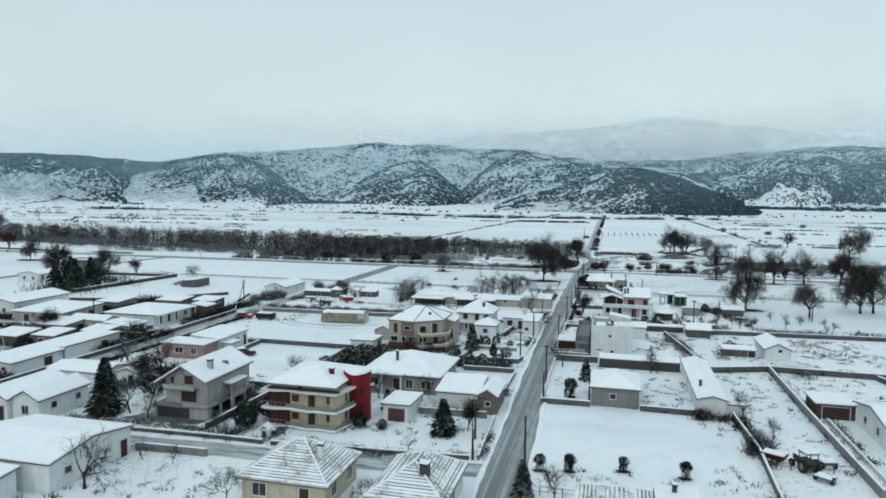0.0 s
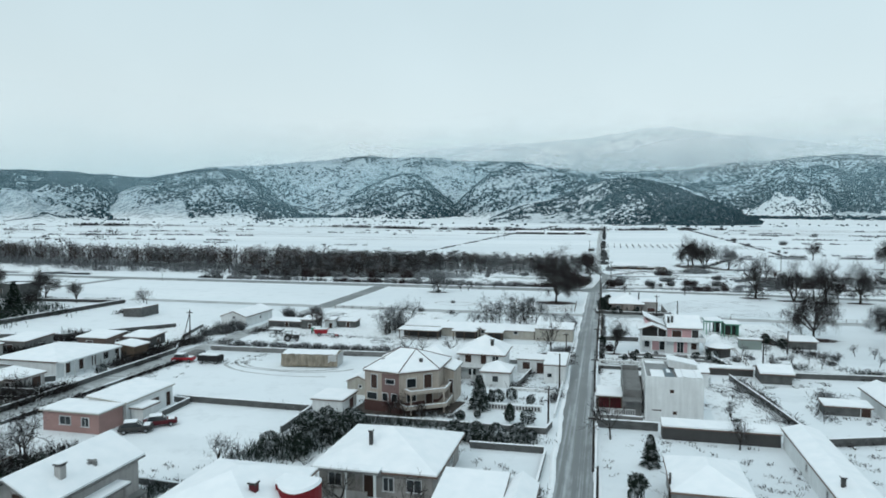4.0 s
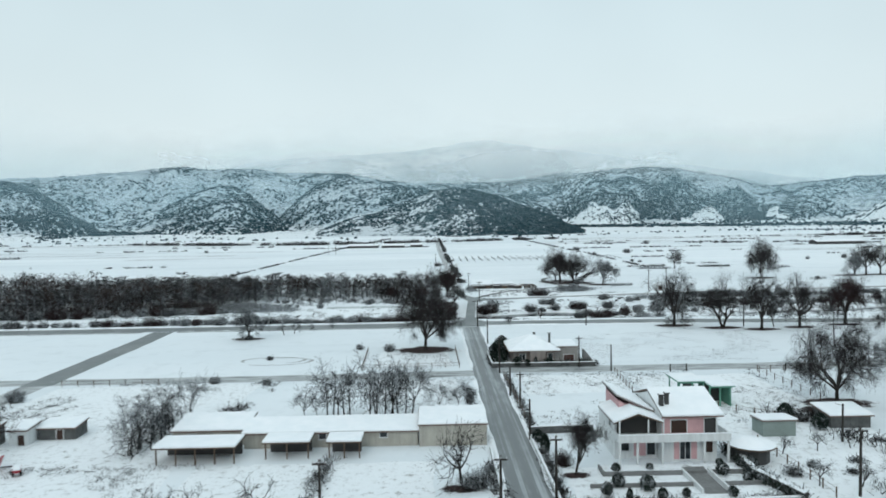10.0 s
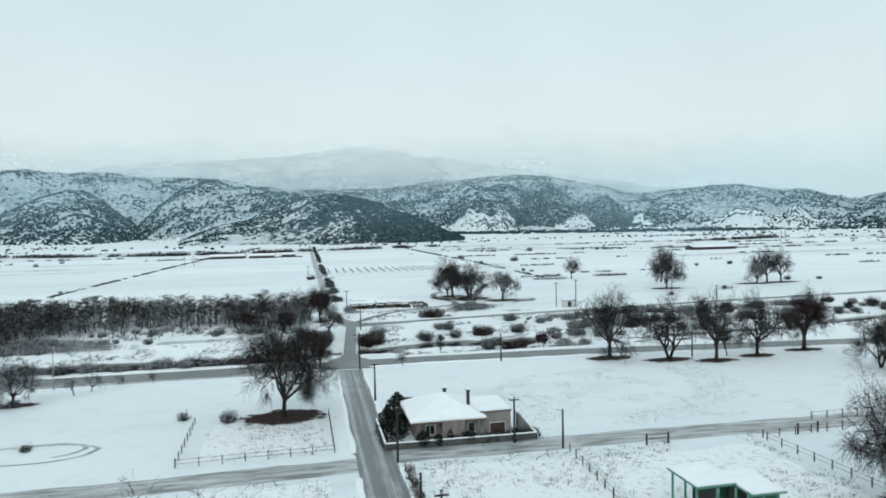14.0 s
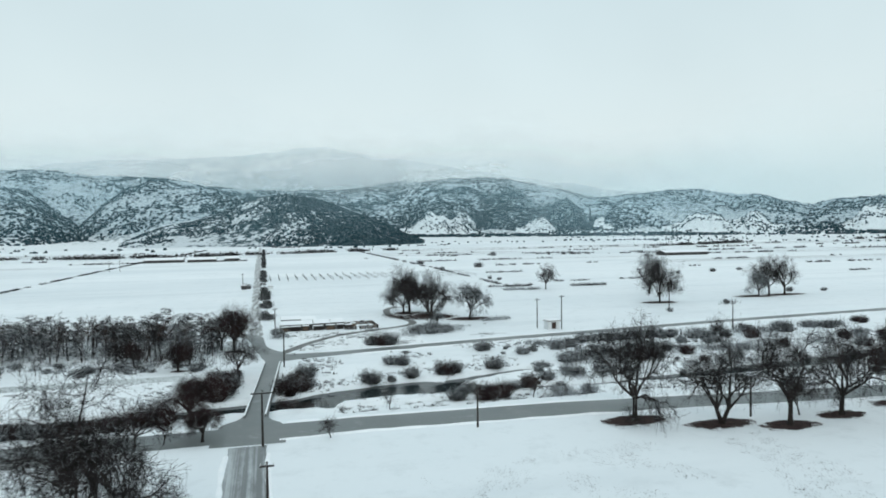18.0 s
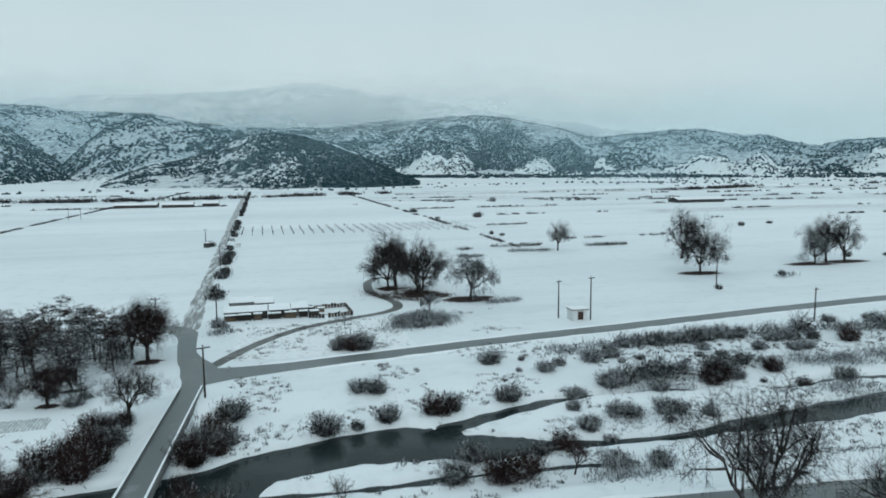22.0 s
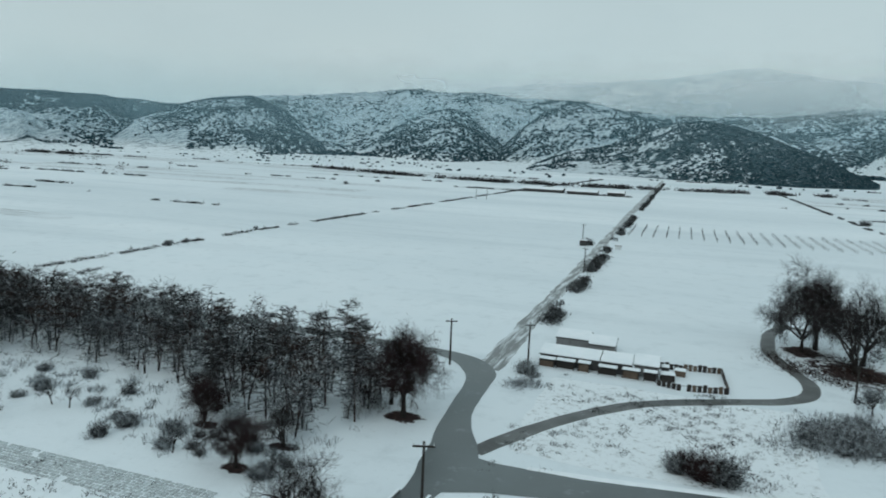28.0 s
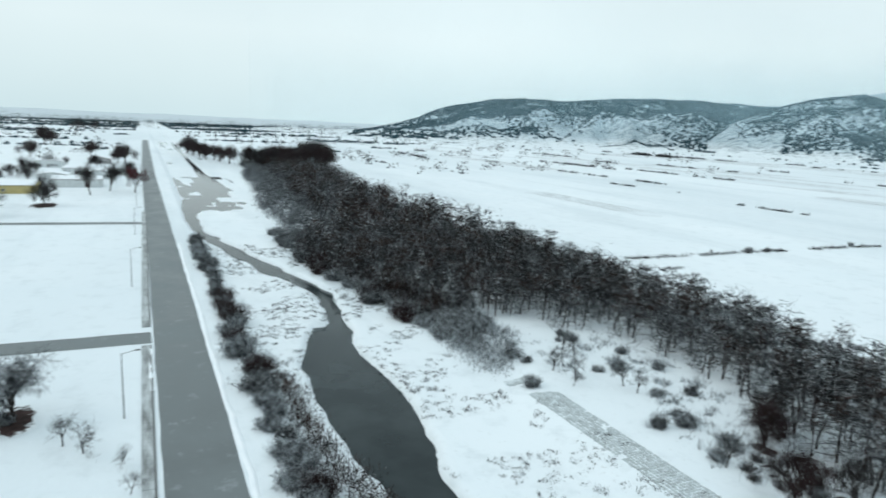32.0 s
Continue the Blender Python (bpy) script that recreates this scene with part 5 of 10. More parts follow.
far_wood("undergrowth", fringe, "low frosted thicket in front of the river woods", "twig_dusk", (1.6, 4.0), 63, 60, 0.08, 1.4)
far_wood("woodland", spots[1450:1800], "dusky leafless woodland inside the river strip", "twig_dusk", (6, 9), 17)
far_wood("woodland", [(x, y) for x, y in inner if x < -40], "dusky stems and twigs filling the grove", "twig_dusk", (6.0, 8.6), 64, 60, 0.055, 1.2, 0.25)
far_wood("woodland", [(x, y) for x, y in inner if x >= -40], "thin russet twigs filling the grove", "twig_rust", (4.6, 7.8), 65, 30, 0.04, 1.1, 0.4)
rows_w = [(rg.uniform(-45.0, -42.2), rg.uniform(178, 194)) for _ in range(20)]
far_wood("thicket", rows_w, "dense leafless thicket beside a farm yard", "twig_grove", (2.0, 4.4), 66, 70, 0.04, 0.8)
rows_w = [(-23.3 + rg.gauss(0, 0.5), 193.6), (-22.6, 193.0), (-20.9, 191.8), (-20.2, 192.2), (-17.4, 191.2), (-16.6, 191.6), (-15.4, 192), (-14.2, 191.4), (-13.6, 192), (-12.6, 191.8)]
far_wood("thicket", rows_w, "upright twiggy stems behind a long store", "twig_grove", (5.2, 7.4), 67, 150, 0.04, 0.7, 0.25)
far_wood("woodland", spots[:300], "dense leafless woodland strip along the river", "twig_grove")
far_wood("woodland", spots[1050:1450], "dusky leafless woodland along the river", "twig_dusk", (6, 9.5), 16)
far_wood("woodland", spots[420:900], "brown leafless woodland along the river", "twig_rust", (6, 10), 15)

# ---------- buildings ----------
def roof_top(kind, x0, x1, y0, y1, z, rise):
    """Upper corners and faces of a roof over a rectangle."""
    w, d = x1 - x0, y1 - y0
    mx, my = (x0 + x1) / 2, (y0 + y1) / 2
    c = [(x0, y0, z), (x1, y0, z), (x1, y1, z), (x0, y1, z)]
    if kind == "hip":
        if w >= d:
            return c + [(x0 + d / 2, my, z + rise), (x1 - d / 2 + 0.01, my, z + rise)], [(0, 1, 5, 4), (1, 2, 5), (2, 3, 4, 5), (3, 0, 4)]
        return c + [(mx, y0 + w / 2, z + rise), (mx, y1 - w / 2 + 0.01, z + rise)], [(0, 1, 4), (1, 2, 5, 4), (2, 3, 5), (3, 0, 4, 5)]
    if kind == "gable_x":
        return c + [(x0, my, z + rise), (x1, my, z + rise)], [(0, 1, 5, 4), (2, 3, 4, 5)]
    if kind == "gable_y":
        return c + [(mx, y0, z + rise), (mx, y1, z + rise)], [(1, 2, 5, 4), (3, 0, 4, 5)]
    dz = {"S": (0, 0, rise, rise), "N": (rise, rise, 0, 0), "E": (rise, 0, 0, rise), "W": (0, rise, rise, 0)}.get(kind[-1], (0, 0, 0, 0)) if kind.startswith("mono") else (0, 0, 0, 0)
    return [(x, y, zz + dz[k]) for k, (x, y, zz) in enumerate(c)], [(0, 1, 2, 3)]


def slab(bm, verts, faces, lift, thick):
    """A roof sheet with thickness: faces lifted by lift, closed underneath and round the rim."""
    top = [bm.verts.new((x, y, z + lift)) for x, y, z in verts]
    low = [bm.verts.new((x, y, z + lift - thick)) for x, y, z in verts]
    edges = {}
    for f in faces:
        bm.faces.new([top[k] for k in f])
        bm.faces.new([low[k] for k in reversed(f)])
        for a, b in zip(f, f[1:] + f[:1]):
            edges[(a, b)] = True
    for a, b in edges:
        if (b, a) not in edges:
            bm.faces.new((top[b], top[a], low[a], low[b]))
    return bm


FACES = {"S": lambda u, n, h: (u, h[2] - n), "N": lambda u, n, h: (-u, h[3] + n), "E": lambda u, n, h: (h[1] + n, u), "W": lambda u, n, h: (h[0] - n, -u)}


def face_box(bm, face, hb, u0, u1, z0, z1, n0, n1):
    a, b = FACES[face](u0, n0, hb), FACES[face](u1, n1, hb)
    return box(bm, min(a[0], b[0]), max(a[0], b[0]), min(a[1], b[1]), max(a[1], b[1]), z0, z1)


def window(root, face, hb, u, z, w, h, style="window", frame_m="frame"):
    """A framed opening: reveal bars stand proud, the pane lies deep between them."""
    name = "door" if style in ("door", "garage") else "window"
    bm = bmesh.new()
    t = 0.09
    for r in ((u - w / 2 - t, u + w / 2 + t, z + h, z + h + t), (u - w / 2 - t, u - w / 2, z, z + h), (u + w / 2, u + w / 2 + t, z, z + h)):
        face_box(bm, face, hb, *r, -0.06, 0.07)
    if style == "window":
        face_box(bm, face, hb, u - w / 2 - t - 0.05, u + w / 2 + t + 0.05, z - t, z, -0.06, 0.14)
    ob = part(name, bm, frame_m, root)
    bm = bmesh.new()
    face_box(bm, face, hb, u - w / 2, u + w / 2, z, z + h, -0.10, 0.008)
    # shut panels are shutters, and dark fill for the shade in open doorways
    part({"window": "pane", "door": "door_leaf", "garage": "door_leaf", "shut": "shutter"}[style], bm, {"window": "glass", "door": "shutter", "garage": "brown", "shut": "shutter"}[style], ob)
    if style == "window" and w > 0.9:
        bm = bmesh.new()
        face_box(bm, face, hb, u - 0.03, u + 0.03, z, z + h, 0.009, 0.04)
        part("mullion", bm, frame_m, ob)
    return ob


def chimney(root, x, y, z0, z1, w=0.5, material="white"):
    c = part("chimney", boxes((x - w / 2, x + w / 2, y - w / 2, y + w / 2, z0, z1)), material, root)
    part("chimney_cap", boxes((x - w / 2 - 0.08, x + w / 2 + 0.08, y - w / 2 - 0.08, y + w / 2 + 0.08, z1 + 0.12, z1 + 0.24), (x - w / 2, x - w / 2 + 0.1, y - w / 2, y + w / 2, z1, z1 + 0.12), (x + w / 2 - 0.1, x + w / 2, y - w / 2, y + w / 2, z1, z1 + 0.12)), "dark", c)
    part("snow_layer", boxes((x - w / 2 - 0.06, x + w / 2 + 0.06, y - w / 2 - 0.06, y + w / 2 + 0.06, z1 + 0.24, z1 + 0.36), bevel=0.04), "snow", c)
    return c


def courses(root, kind, x0, x1, y0, y1, z, rise, pitch=0.5):
    """Overlapping tile courses under thin snow, one piece for each course and slope."""
    v, f = roof_top(kind, x0, x1, y0, y1, z, rise)
    for face in f:
        p = [Vector(v[k]) for k in face]
        n = max(3, int((((p[-1] if len(p) == 4 else p[2]) - p[0]).length) / pitch * 0.75))
        top_a, top_b = (p[3], p[2]) if len(p) == 4 else (p[2], p[2])
        nrm = (p[1] - p[0]).cross(top_a - p[0]).normalized()
        for k in range(n):
            t0, t1 = k / n, min(1, (k + 1.12) / n)
            a0, b0, a1, b1 = p[0].lerp(top_a, t0), p[1].lerp(top_b, t0), p[0].lerp(top_a, t1), p[1].lerp(top_b, t1)
            q = [a0 + nrm * 0.11, b0 + nrm * 0.11, b1 + nrm * 0.03, a1 + nrm * 0.03, a0 + nrm * 0.01, b0 + nrm * 0.01]
            raw("tile_course", [tuple(s) for s in q], [(0, 1, 2, 3), (4, 5, 1, 0)], "tiles", root)
    bm = bmesh.new()
    seen = set()
    for face in f:
        for a, b in zip(face, face[1:] + face[:1]):
            if v[a][2] != v[b][2] or v[a][2] > z + 0.1:
                if (b, a) in seen and (Vector(v[a]) - Vector(v[b])).length > 0.1:
                    tube(bm, Vector(v[a]) + Vector((0, 0, 0.10)), Vector(v[b]) + Vector((0, 0, 0.10)), 0.10, 0.10, 6)
                seen.add((a, b))
    part("ridge_tiles", bm, "snow", root)


def house(name, label, x0, x1, y0, y1, h, roof="hip", rise=1.4, over=0.4, wall="white", cover="snow", windows=(), chimneys=(), category="house", rz=0, plinth="", roof_m="ochre_tile", thick=0.16, tiles=False, gap=(), z=0.0, group=""):
    """A building from its footprint, with wall body, roof sheet, snow layer and openings. windows: (face, u, z, w, h, style)."""
    cx, cy = (x0 + x1) / 2, (y0 + y1) / 2
    hw, hd = (x1 - x0) / 2, (y1 - y0) / 2
    hb = (-hw, hw, -hd, hd)
    root = thing(name, cx, cy, z, label, category, rz, group)
    bm = bmesh.new()
    if not gap:
        box(bm, -hw, hw, -hd, hd, -0.2, h)
    else:
        box(bm, -hw, hw, -hd, hd, gap[0], h)
    if roof.startswith(("gable", "mono")) and rise > 0:
        v, f = roof_top(roof, -hw, hw, -hd, hd, h, rise)
        if roof == "gable_y":
            for y in (-hd, hd):
                a = [bm.verts.new(p) for p in ((-hw, y, h), (hw, y, h), (0, y, h + rise - 0.05))]
                bm.faces.new(a if y < 0 else a[::-1])
        elif roof == "gable_x":
            for x in (-hw, hw):
                a = [bm.verts.new(p) for p in ((x, -hd, h), (x, hd, h), (x, 0, h + rise - 0.05))]
                bm.faces.new(a if x > 0 else a[::-1])
        else:
            q = [(p[0], p[1], p[2] - 0.02) for p in v]
            lo = [bm.verts.new((p[0], p[1], h)) for p in v]
            hi = [bm.verts.new(p) for p in q]
            for k in range(4):
                j = (k + 1) % 4
                if max(v[k][2], v[j][2]) > h + 0.01:
                    bm.faces.new((lo[k], lo[j], hi[j], hi[k]))
    part("wall", bm, wall, root)
    if plinth:
        part("plinth", boxes((-hw - 0.03, hw + 0.03, -hd - 0.03, hd + 0.03, -0.1, 0.55)), plinth, root)
    o = over
    drop = rise * o / (min(hw, hd) if roof == "hip" else (hw if roof == "gable_y" else hd)) if roof[:3] in ("hip", "gab") and rise else 0
    v, f = roof_top(roof, -hw - o, hw + o, -hd - o, hd + o, h - drop * 0.999, rise + drop)
    if roof == "flat_parapet":
        bm = boxes((-hw, hw, -hd, -hd + 0.2, h + 0.002, h + 0.5), (-hw, hw, hd - 0.2, hd, h + 0.002, h + 0.5), (-hw, -hw + 0.2, -hd + 0.2, hd - 0.2, h + 0.002, h + 0.5), (hw - 0.2, hw, -hd + 0.2, hd - 0.2, h + 0.002, h + 0.5))
        part("parapet", bm, wall, root)
        part("snow_layer", boxes((-hw + 0.2, hw - 0.2, -hd + 0.2, hd - 0.2, h + 0.004, h + 0.16)), "snow", root)
    else:
        bm = bmesh.new()
        slab(bm, v, f, 0.12, 0.14)
        part("roof", bm, roof_m, root)
        if tiles:
            courses(root, roof, -hw - o, hw + o, -hd - o, hd + o, h - drop + 0.12, rise + drop)
        else:
            m = 0.04
            v2, f2 = roof_top(roof, -hw - o + m, hw + o - m, -hd - o + m, hd + o - m, h - drop, rise + drop)
            bm = bmesh.new()
            slab(bm, v2, f2, 0.125 + thick, thick)
            if cover == "snow" and roof == "hip":
                bmesh.ops.bevel(bm, geom=bm.edges[:], offset=0.05, segments=1, affect="EDGES")
            part("snow_layer", bm, cover, root)
    for w in windows:
        window(root, w[0], hb, *w[1:5], *(w[5:] or ()))
    for c in chimneys:
        chimney(root, *c)
    return root


def post_row(root, name, pts, z0, z1, r, material="concrete"):
    for x, y in pts:
        part(name, tube(bmesh.new(), (x, y, z0), (x, y, z1), r, r, 6), material, root)


# --- west side, first plots ---
R = house("house", "low house with striped tile hip roof under thin snow", -21.4, -12.7, 57.2, 65.2, 2.75, "hip", 2.45, 0.45, "cream", "tiles", (("S", -2.5, 0.9, 1.4, 1.2), ("S", 2.2, 0, 1.0, 2.1, "door"), ("E", -2, 0.9, 1.2, 1.2), ("E", 2, 0.9, 1.2, 1.2)), ((2.6, -1.0, 3.6, 5.2),), tiles=True)
R = house("house", "low white house with striped tile hip roof under snow", -8.0, -1.3, 56.4, 65.6, 2.75, "hip", 2.0, 0.45, "white", "tiles", (("E", 0, 0.9, 1.2, 1.2), ("S", 0, 0.9, 1.4, 1.2)), ((1.2, -2.2, 3.6, 5.0, 0.8, "dark"),), tiles=True)
R = house("workshop", "long white workshop with smooth snowy roof", -53.0, -40.2, 53.4, 65.0, 3.1, "gable_x", 0.9, 0.25, "white", category="workshop", windows=(("E", -3.5, 1.4, 0.9, 0.7), ("E", 4.6, 0, 1.1, 2.0, "door")))
R = house("shed", "small white shed with flat snowy roof", -47.5, -43.2, 48.0, 52.4, 2.4, "mono_S", 0.4, 0.3, "white", category="shed")
R = house("house", "white gabled house with snowy roof and blue-grey gable", -58.4 - 4.2, -58.4, 70.4, 79.0, 2.9, "gable_y", 1.1, 0.3, "white", windows=(("E", -1.8, 1.3, 0.9, 0.8), ("E", 2.4, 1.3, 0.9, 0.8), ("S", 0, 1.0, 1.0, 1.1)))
R = house("house", "white gabled house with snowy roof", -68.0, -62.75, 69.8, 80.0, 2.9, "gable_y", 1.2, 0.3, "white", windows=(("S", 0, 1.0, 1.0, 1.1), ("S", 1.7, 0, 0.9, 2.0, "door")))
R = house("shed", "low white shed with snowy roof", -72.5, -62.5, 86.5, 92.5, 2.0, "gable_x", 0.6, 0.3, "white", category="shed", windows=(("S", -3.8, 0.8, 0.9, 0.6),))
R = house("shed", "small white gabled shed", -61.2, -57.6, 88.0, 92.4, 2.0, "gable_y", 0.7, 0.2, "white", category="shed", windows=(("S", 0.8, 0, 0.9, 1.7, "door"),))

# unfinished gabled house on open pillars
R = thing("unfinished_house", -42.0, 83.0, 0, "unfinished grey rendered house with open ground floor and snowy roof", "house")
part("wall", boxes((-3.0, 3.2, -5.0, 5.8, 1.75, 4.55)), "plaster", R)
for y0, y1 in ((-5.0, -4.8), (5.6, 5.8)):
    bm = bmesh.new()
    a, b = [[bm.verts.new(p) for p in ((-3.0, y, 4.55), (3.2, y, 4.55), (3.2, y, 5.0), (-0.1, y, 6.72), (-3.0, y, 5.0))] for y in (y0, y1)]
    bm.faces.new(a); bm.faces.new(b[::-1])
    for k in range(5):
        bm.faces.new((a[k], b[k], b[(k + 1) % 5], a[(k + 1) % 5]))
    part("gable_wall", bm, "plaster", R)
part("floor_slab", boxes((-4.1, 4.1, -6.3, 5.9, 1.52, 1.745)), "concrete", R)
part("balcony_slab", boxes((-2.8, 1.9, -6.0, -5.01, 3.72, 3.86)), "concrete", R)
part("balcony_parapet", boxes((-2.8, -2.7, -6.0, -5.01, 3.862, 4.4), (-2.698, 1.9, -6.0, -5.9, 3.862, 4.4)), "plaster", R)
part("terrace_parapet", boxes((0.4, 4.1, -6.3, -6.18, 1.747, 2.1), (3.98, 4.1, -6.178, -4.2, 1.747, 2.1)), "plaster", R)
post_row(R, "pillar", [(-3.9, -6.0), (3.9, -6.0), (3.9, -3.0), (3.9, 0.2), (3.9, 2.9), (3.9, 5.6), (-3.9, 5.6), (-3.9, 0)], -0.1, 1.52, 0.22, "plaster")
part("basement_wall", boxes((-3.7, 1.2, -6.0, 5.4, -0.1, 1.518)), "dark", R)
part("basement_wall", boxes((1.22, 3.66, -6.05, -4.6, -0.1, 1.516)), "plaster", R)
# black core painted for the shade between the east pillars
part("basement_wall", boxes((1.22, 2.4, -4.4, 5.4, -0.1, 1.516)), "tyre", R)
v = [(-4.3, -6.0, 4.3), (-0.1, -6.0, 6.9), (3.65, -6.0, 4.9), (-4.3, 6.3, 4.3), (-0.1, 6.3, 6.9), (3.65, 6.3, 4.9)]
f = [(0, 1, 4, 3), (1, 2, 5, 4)]
bm = bmesh.new(); slab(bm, v, f, 0.10, 0.16); part("roof", bm, "concrete", R)
bm = bmesh.new(); slab(bm, [(x * 0.99, y * 0.995, z) for x, y, z in v], f, 0.30, 0.17); part("snow_layer", bm, "snow", R)
HB = (-3.0, 3.2, -5.0, 5.8)
for w in (("S", 0.5, 1.95, 2.3, 1.6, "shut"), ("S", 0.5, 4.35, 1.3, 1.2, "shut"), ("S", -2.0, 4.4, 0.5, 0.8, "shut"), ("E", 0.9, 1.9, 1.0, 1.9, "shut")):
    window(R, w[0], HB, *w[1:], "plaster")
post_row(R, "porch_post", [(4.35, -0.9), (4.35, 2.5)], -0.1, 3.55, 0.16, "plaster")
part("porch_floor", boxes((4.11, 4.5, -1.2, 2.7, 1.55, 1.74), (4.4, 4.5, -1.2, 2.7, 1.742, 2.4)), "plaster", R)
c = part("porch_roof", boxes((3.21, 4.7, -1.3, 2.9, 3.56, 3.7)), "concrete", R)
part("snow_layer", boxes((3.24, 4.68, -1.28, 2.88, 3.702, 3.92), bevel=0.04), "snow", c)
chimney(R, 2.0, -2.3, 5.2, 7.0, 0.62, "plaster")
part("roof_rubble", boxes((1.5, 2.6, 1.0, 1.3, 5.7, 6.25), (1.9, 2.2, 0.7, 1.7, 5.7, 6.15), bevel=0.04), "concrete", R)

# cream house with curved balconies and a red stair tower
R = thing("apartment_house", -24.8, 83.0, 0, "three-storey cream house with maroon bays, wavy balconies and snowy roof", "house")
part("wall", boxes((-4.8, 4.85, -5.0, 5.0, -0.1, 4.74)), "cream", R)
part("bay_wall", boxes((-4.95, -1.95, -5.12, 0.4, 0.31, 2.38), (-4.95, -1.95, -5.12, 0.4, 2.61, 4.73)), "maroon", R)
part("attic_wall", boxes((-4.7, 4.2, -4.9, 4.8, 4.96, 5.62)), "cream", R)
part("roof_terrace", boxes((-4.9, 4.9, -5.6, -4.92, 4.965, 5.12)), "dark", R)
for z in (0.1, 2.4, 4.75):
    bm = bmesh.new()
    pts = []
    for k in range(33):
        u = -5.6 + 10.4 * k / 32
        pts.append((u, -5.95 - 0.22 * math.sin(u * 1.25 + 0.6) - 0.30 * max(0, u - 2.2) * max(0, 4.9 - u) / 1.8))
    pts += [(4.85 + 0.9 * math.sin(k * 0.3), -5.7 + k * 0.85) for k in range(1, 6)]
    lo = [bm.verts.new((x, y, z)) for x, y in pts] + [bm.verts.new((5.0, -1.2, z)), bm.verts.new((-5.6, 2.0, z))]
    bm.faces.new(lo[::-1])
    r = bmesh.ops.extrude_face_region(bm, geom=bm.faces[:])
    bmesh.ops.translate(bm, vec=(0, 0, 0.19), verts=[q for q in r["geom"] if isinstance(q, bmesh.types.BMVert)])
    s = part("balcony_slab", bm, "frame", R, "white wavy balcony slab")
    if z > 4:
        continue
    vs, fs = [], []
    for k, (x, y) in enumerate(pts):
        q = 0.965
        vs += [(x * q, y * q, z + 0.19), (x * q, y * q, z + 0.72), (x * 0.95, y * 0.95, z + 0.72), (x * 0.95, y * 0.95, z + 0.19)]
        if k > 10:
            fs += [(4 * k - 4 + j, 4 * k + j, 4 * k + (j + 1) % 4, 4 * k - 4 + (j + 1) % 4) for j in range(4)]
    raw("parapet", vs, fs, "drab", s)
    vs = [(x * q, y * q, z + 0.192 + t) for x, y in pts for q, t in ((1.0, 0), (0.995, 0.07), (0.975, 0.07), (0.968, 0))]
    fs = [(4 * k - 4 + j, 4 * k + j, 4 * k + j + 1, 4 * k - 4 + j + 1) for k in range(1, len(pts)) for j in range(3)]
    raw("snow_layer", vs, fs, "snow", s)
    post_row(s, "baluster", [(x * 0.97, y * 0.97) for x, y in pts[:12:2]], z + 0.19, z + 0.95, 0.035, "metal")
    part("handrail", boxes((-5.4, -2.2, -5.92, -5.88, z + 0.952, z + 0.99)), "metal", s)
HB = (-4.8, 4.85, -5.0, 5.0)
for z in (0.3, 2.6):
    for u, w, h, s in ((-1.2, 1.0, 0.9, "shut"), (1.05, 0.95, 1.75, "shut"), (3.3, 0.42, 0.95, "shut")):
        window(R, "S", HB, u, z + (0.75 if h < 1 else 0.02), w, h, s, "cream")
    window(R, "E", HB, -3.0, z + 0.75, 0.8, 1.0, "shut")
    HM = (-4.95, -1.95, -5.12, 0.4)
    for u in (-4.2, -2.8):
        window(R, "S", HM, u, z + 0.1, 0.9, 1.8, "shut", "maroon")
window(R, "S", (-4.7, 4.2, -4.9, 4.8), -0.6, 4.98, 0.62, 0.6, "shut", "cream")
v, f = roof_top("hip", -5.1, 4.7, -5.7, 5.3, 5.55, 1.65)
bm = bmesh.new(); slab(bm, v, f, 0.08, 0.12); part("roof", bm, "ochre_tile", R)
bm = bmesh.new(); slab(bm, [(x * 0.99, y * 0.99, z) for x, y, z in v], f, 0.26, 0.13); part("snow_layer", bm, "snow", R)
chimney(R, 2.5, -2.0, 5.6, 7.0, 0.55, "maroon")
bm = bmesh.new()
pts = [(3.6, -0.6)] + [(5.35 + 1.65 * math.sin(radians(t)), 0.1 - 1.75 * math.cos(radians(t))) for t in range(-62, 91, 19)] + [(6.9, 0.9), (3.6, 0.9)]
lo, hi = [bm.verts.new((x, y, -0.1)) for x, y in pts], [bm.verts.new((x, y, 6.35 + 0.16 * abs(x - 5.6))) for x, y in pts]
for k in range(len(pts)):
    j = (k + 1) % len(pts)
    bm.faces.new((lo[k], lo[j], hi[j], hi[k]))
bm.faces.new(hi)
T = part("stair_tower", bm, "red", R, "red rounded stair tower")
bm = bmesh.new()
lo, hi = [[bm.verts.new((5.3 + (x - 5.3) * q, 1 + (y - 1) * q, 6.37 + dz + 0.16 * abs(x - 5.6))) for x, y in pts] for q, dz in ((1.03, 0), (0.98, 0.26))]
for k in range(len(pts)):
    j = (k + 1) % len(pts)
    bm.faces.new((lo[k], lo[j], hi[j], hi[k]))
bm.faces.new(hi)
part("snow_layer", bm, "snow", T)
for z in (1.9, 3.9):
    part("window_slit", boxes((6.3, 6.62, -1.56, -1.2, z, z + 0.7)), "tyre", T)
for z in (2.4, 4.6):
    part("side_balcony", boxes((6.9, 7.3, 0.3, 1.2, z, z + 0.16)), "frame", T)
tagged(raw("bare_yard", [(-50, 75.0, 0.03), (-45, 74.6, 0.03), (-38.6, 75.4, 0.03), (-37.0, 79, 0.03), (-37.2, 88.6, 0.03), (-47.6, 89, 0.03), (-47.2, 78, 0.03)], [(0, 1, 2, 3, 4, 5, 6)], "mud"), "bare trodden ground round an unfinished house", "yard", kind="structure")

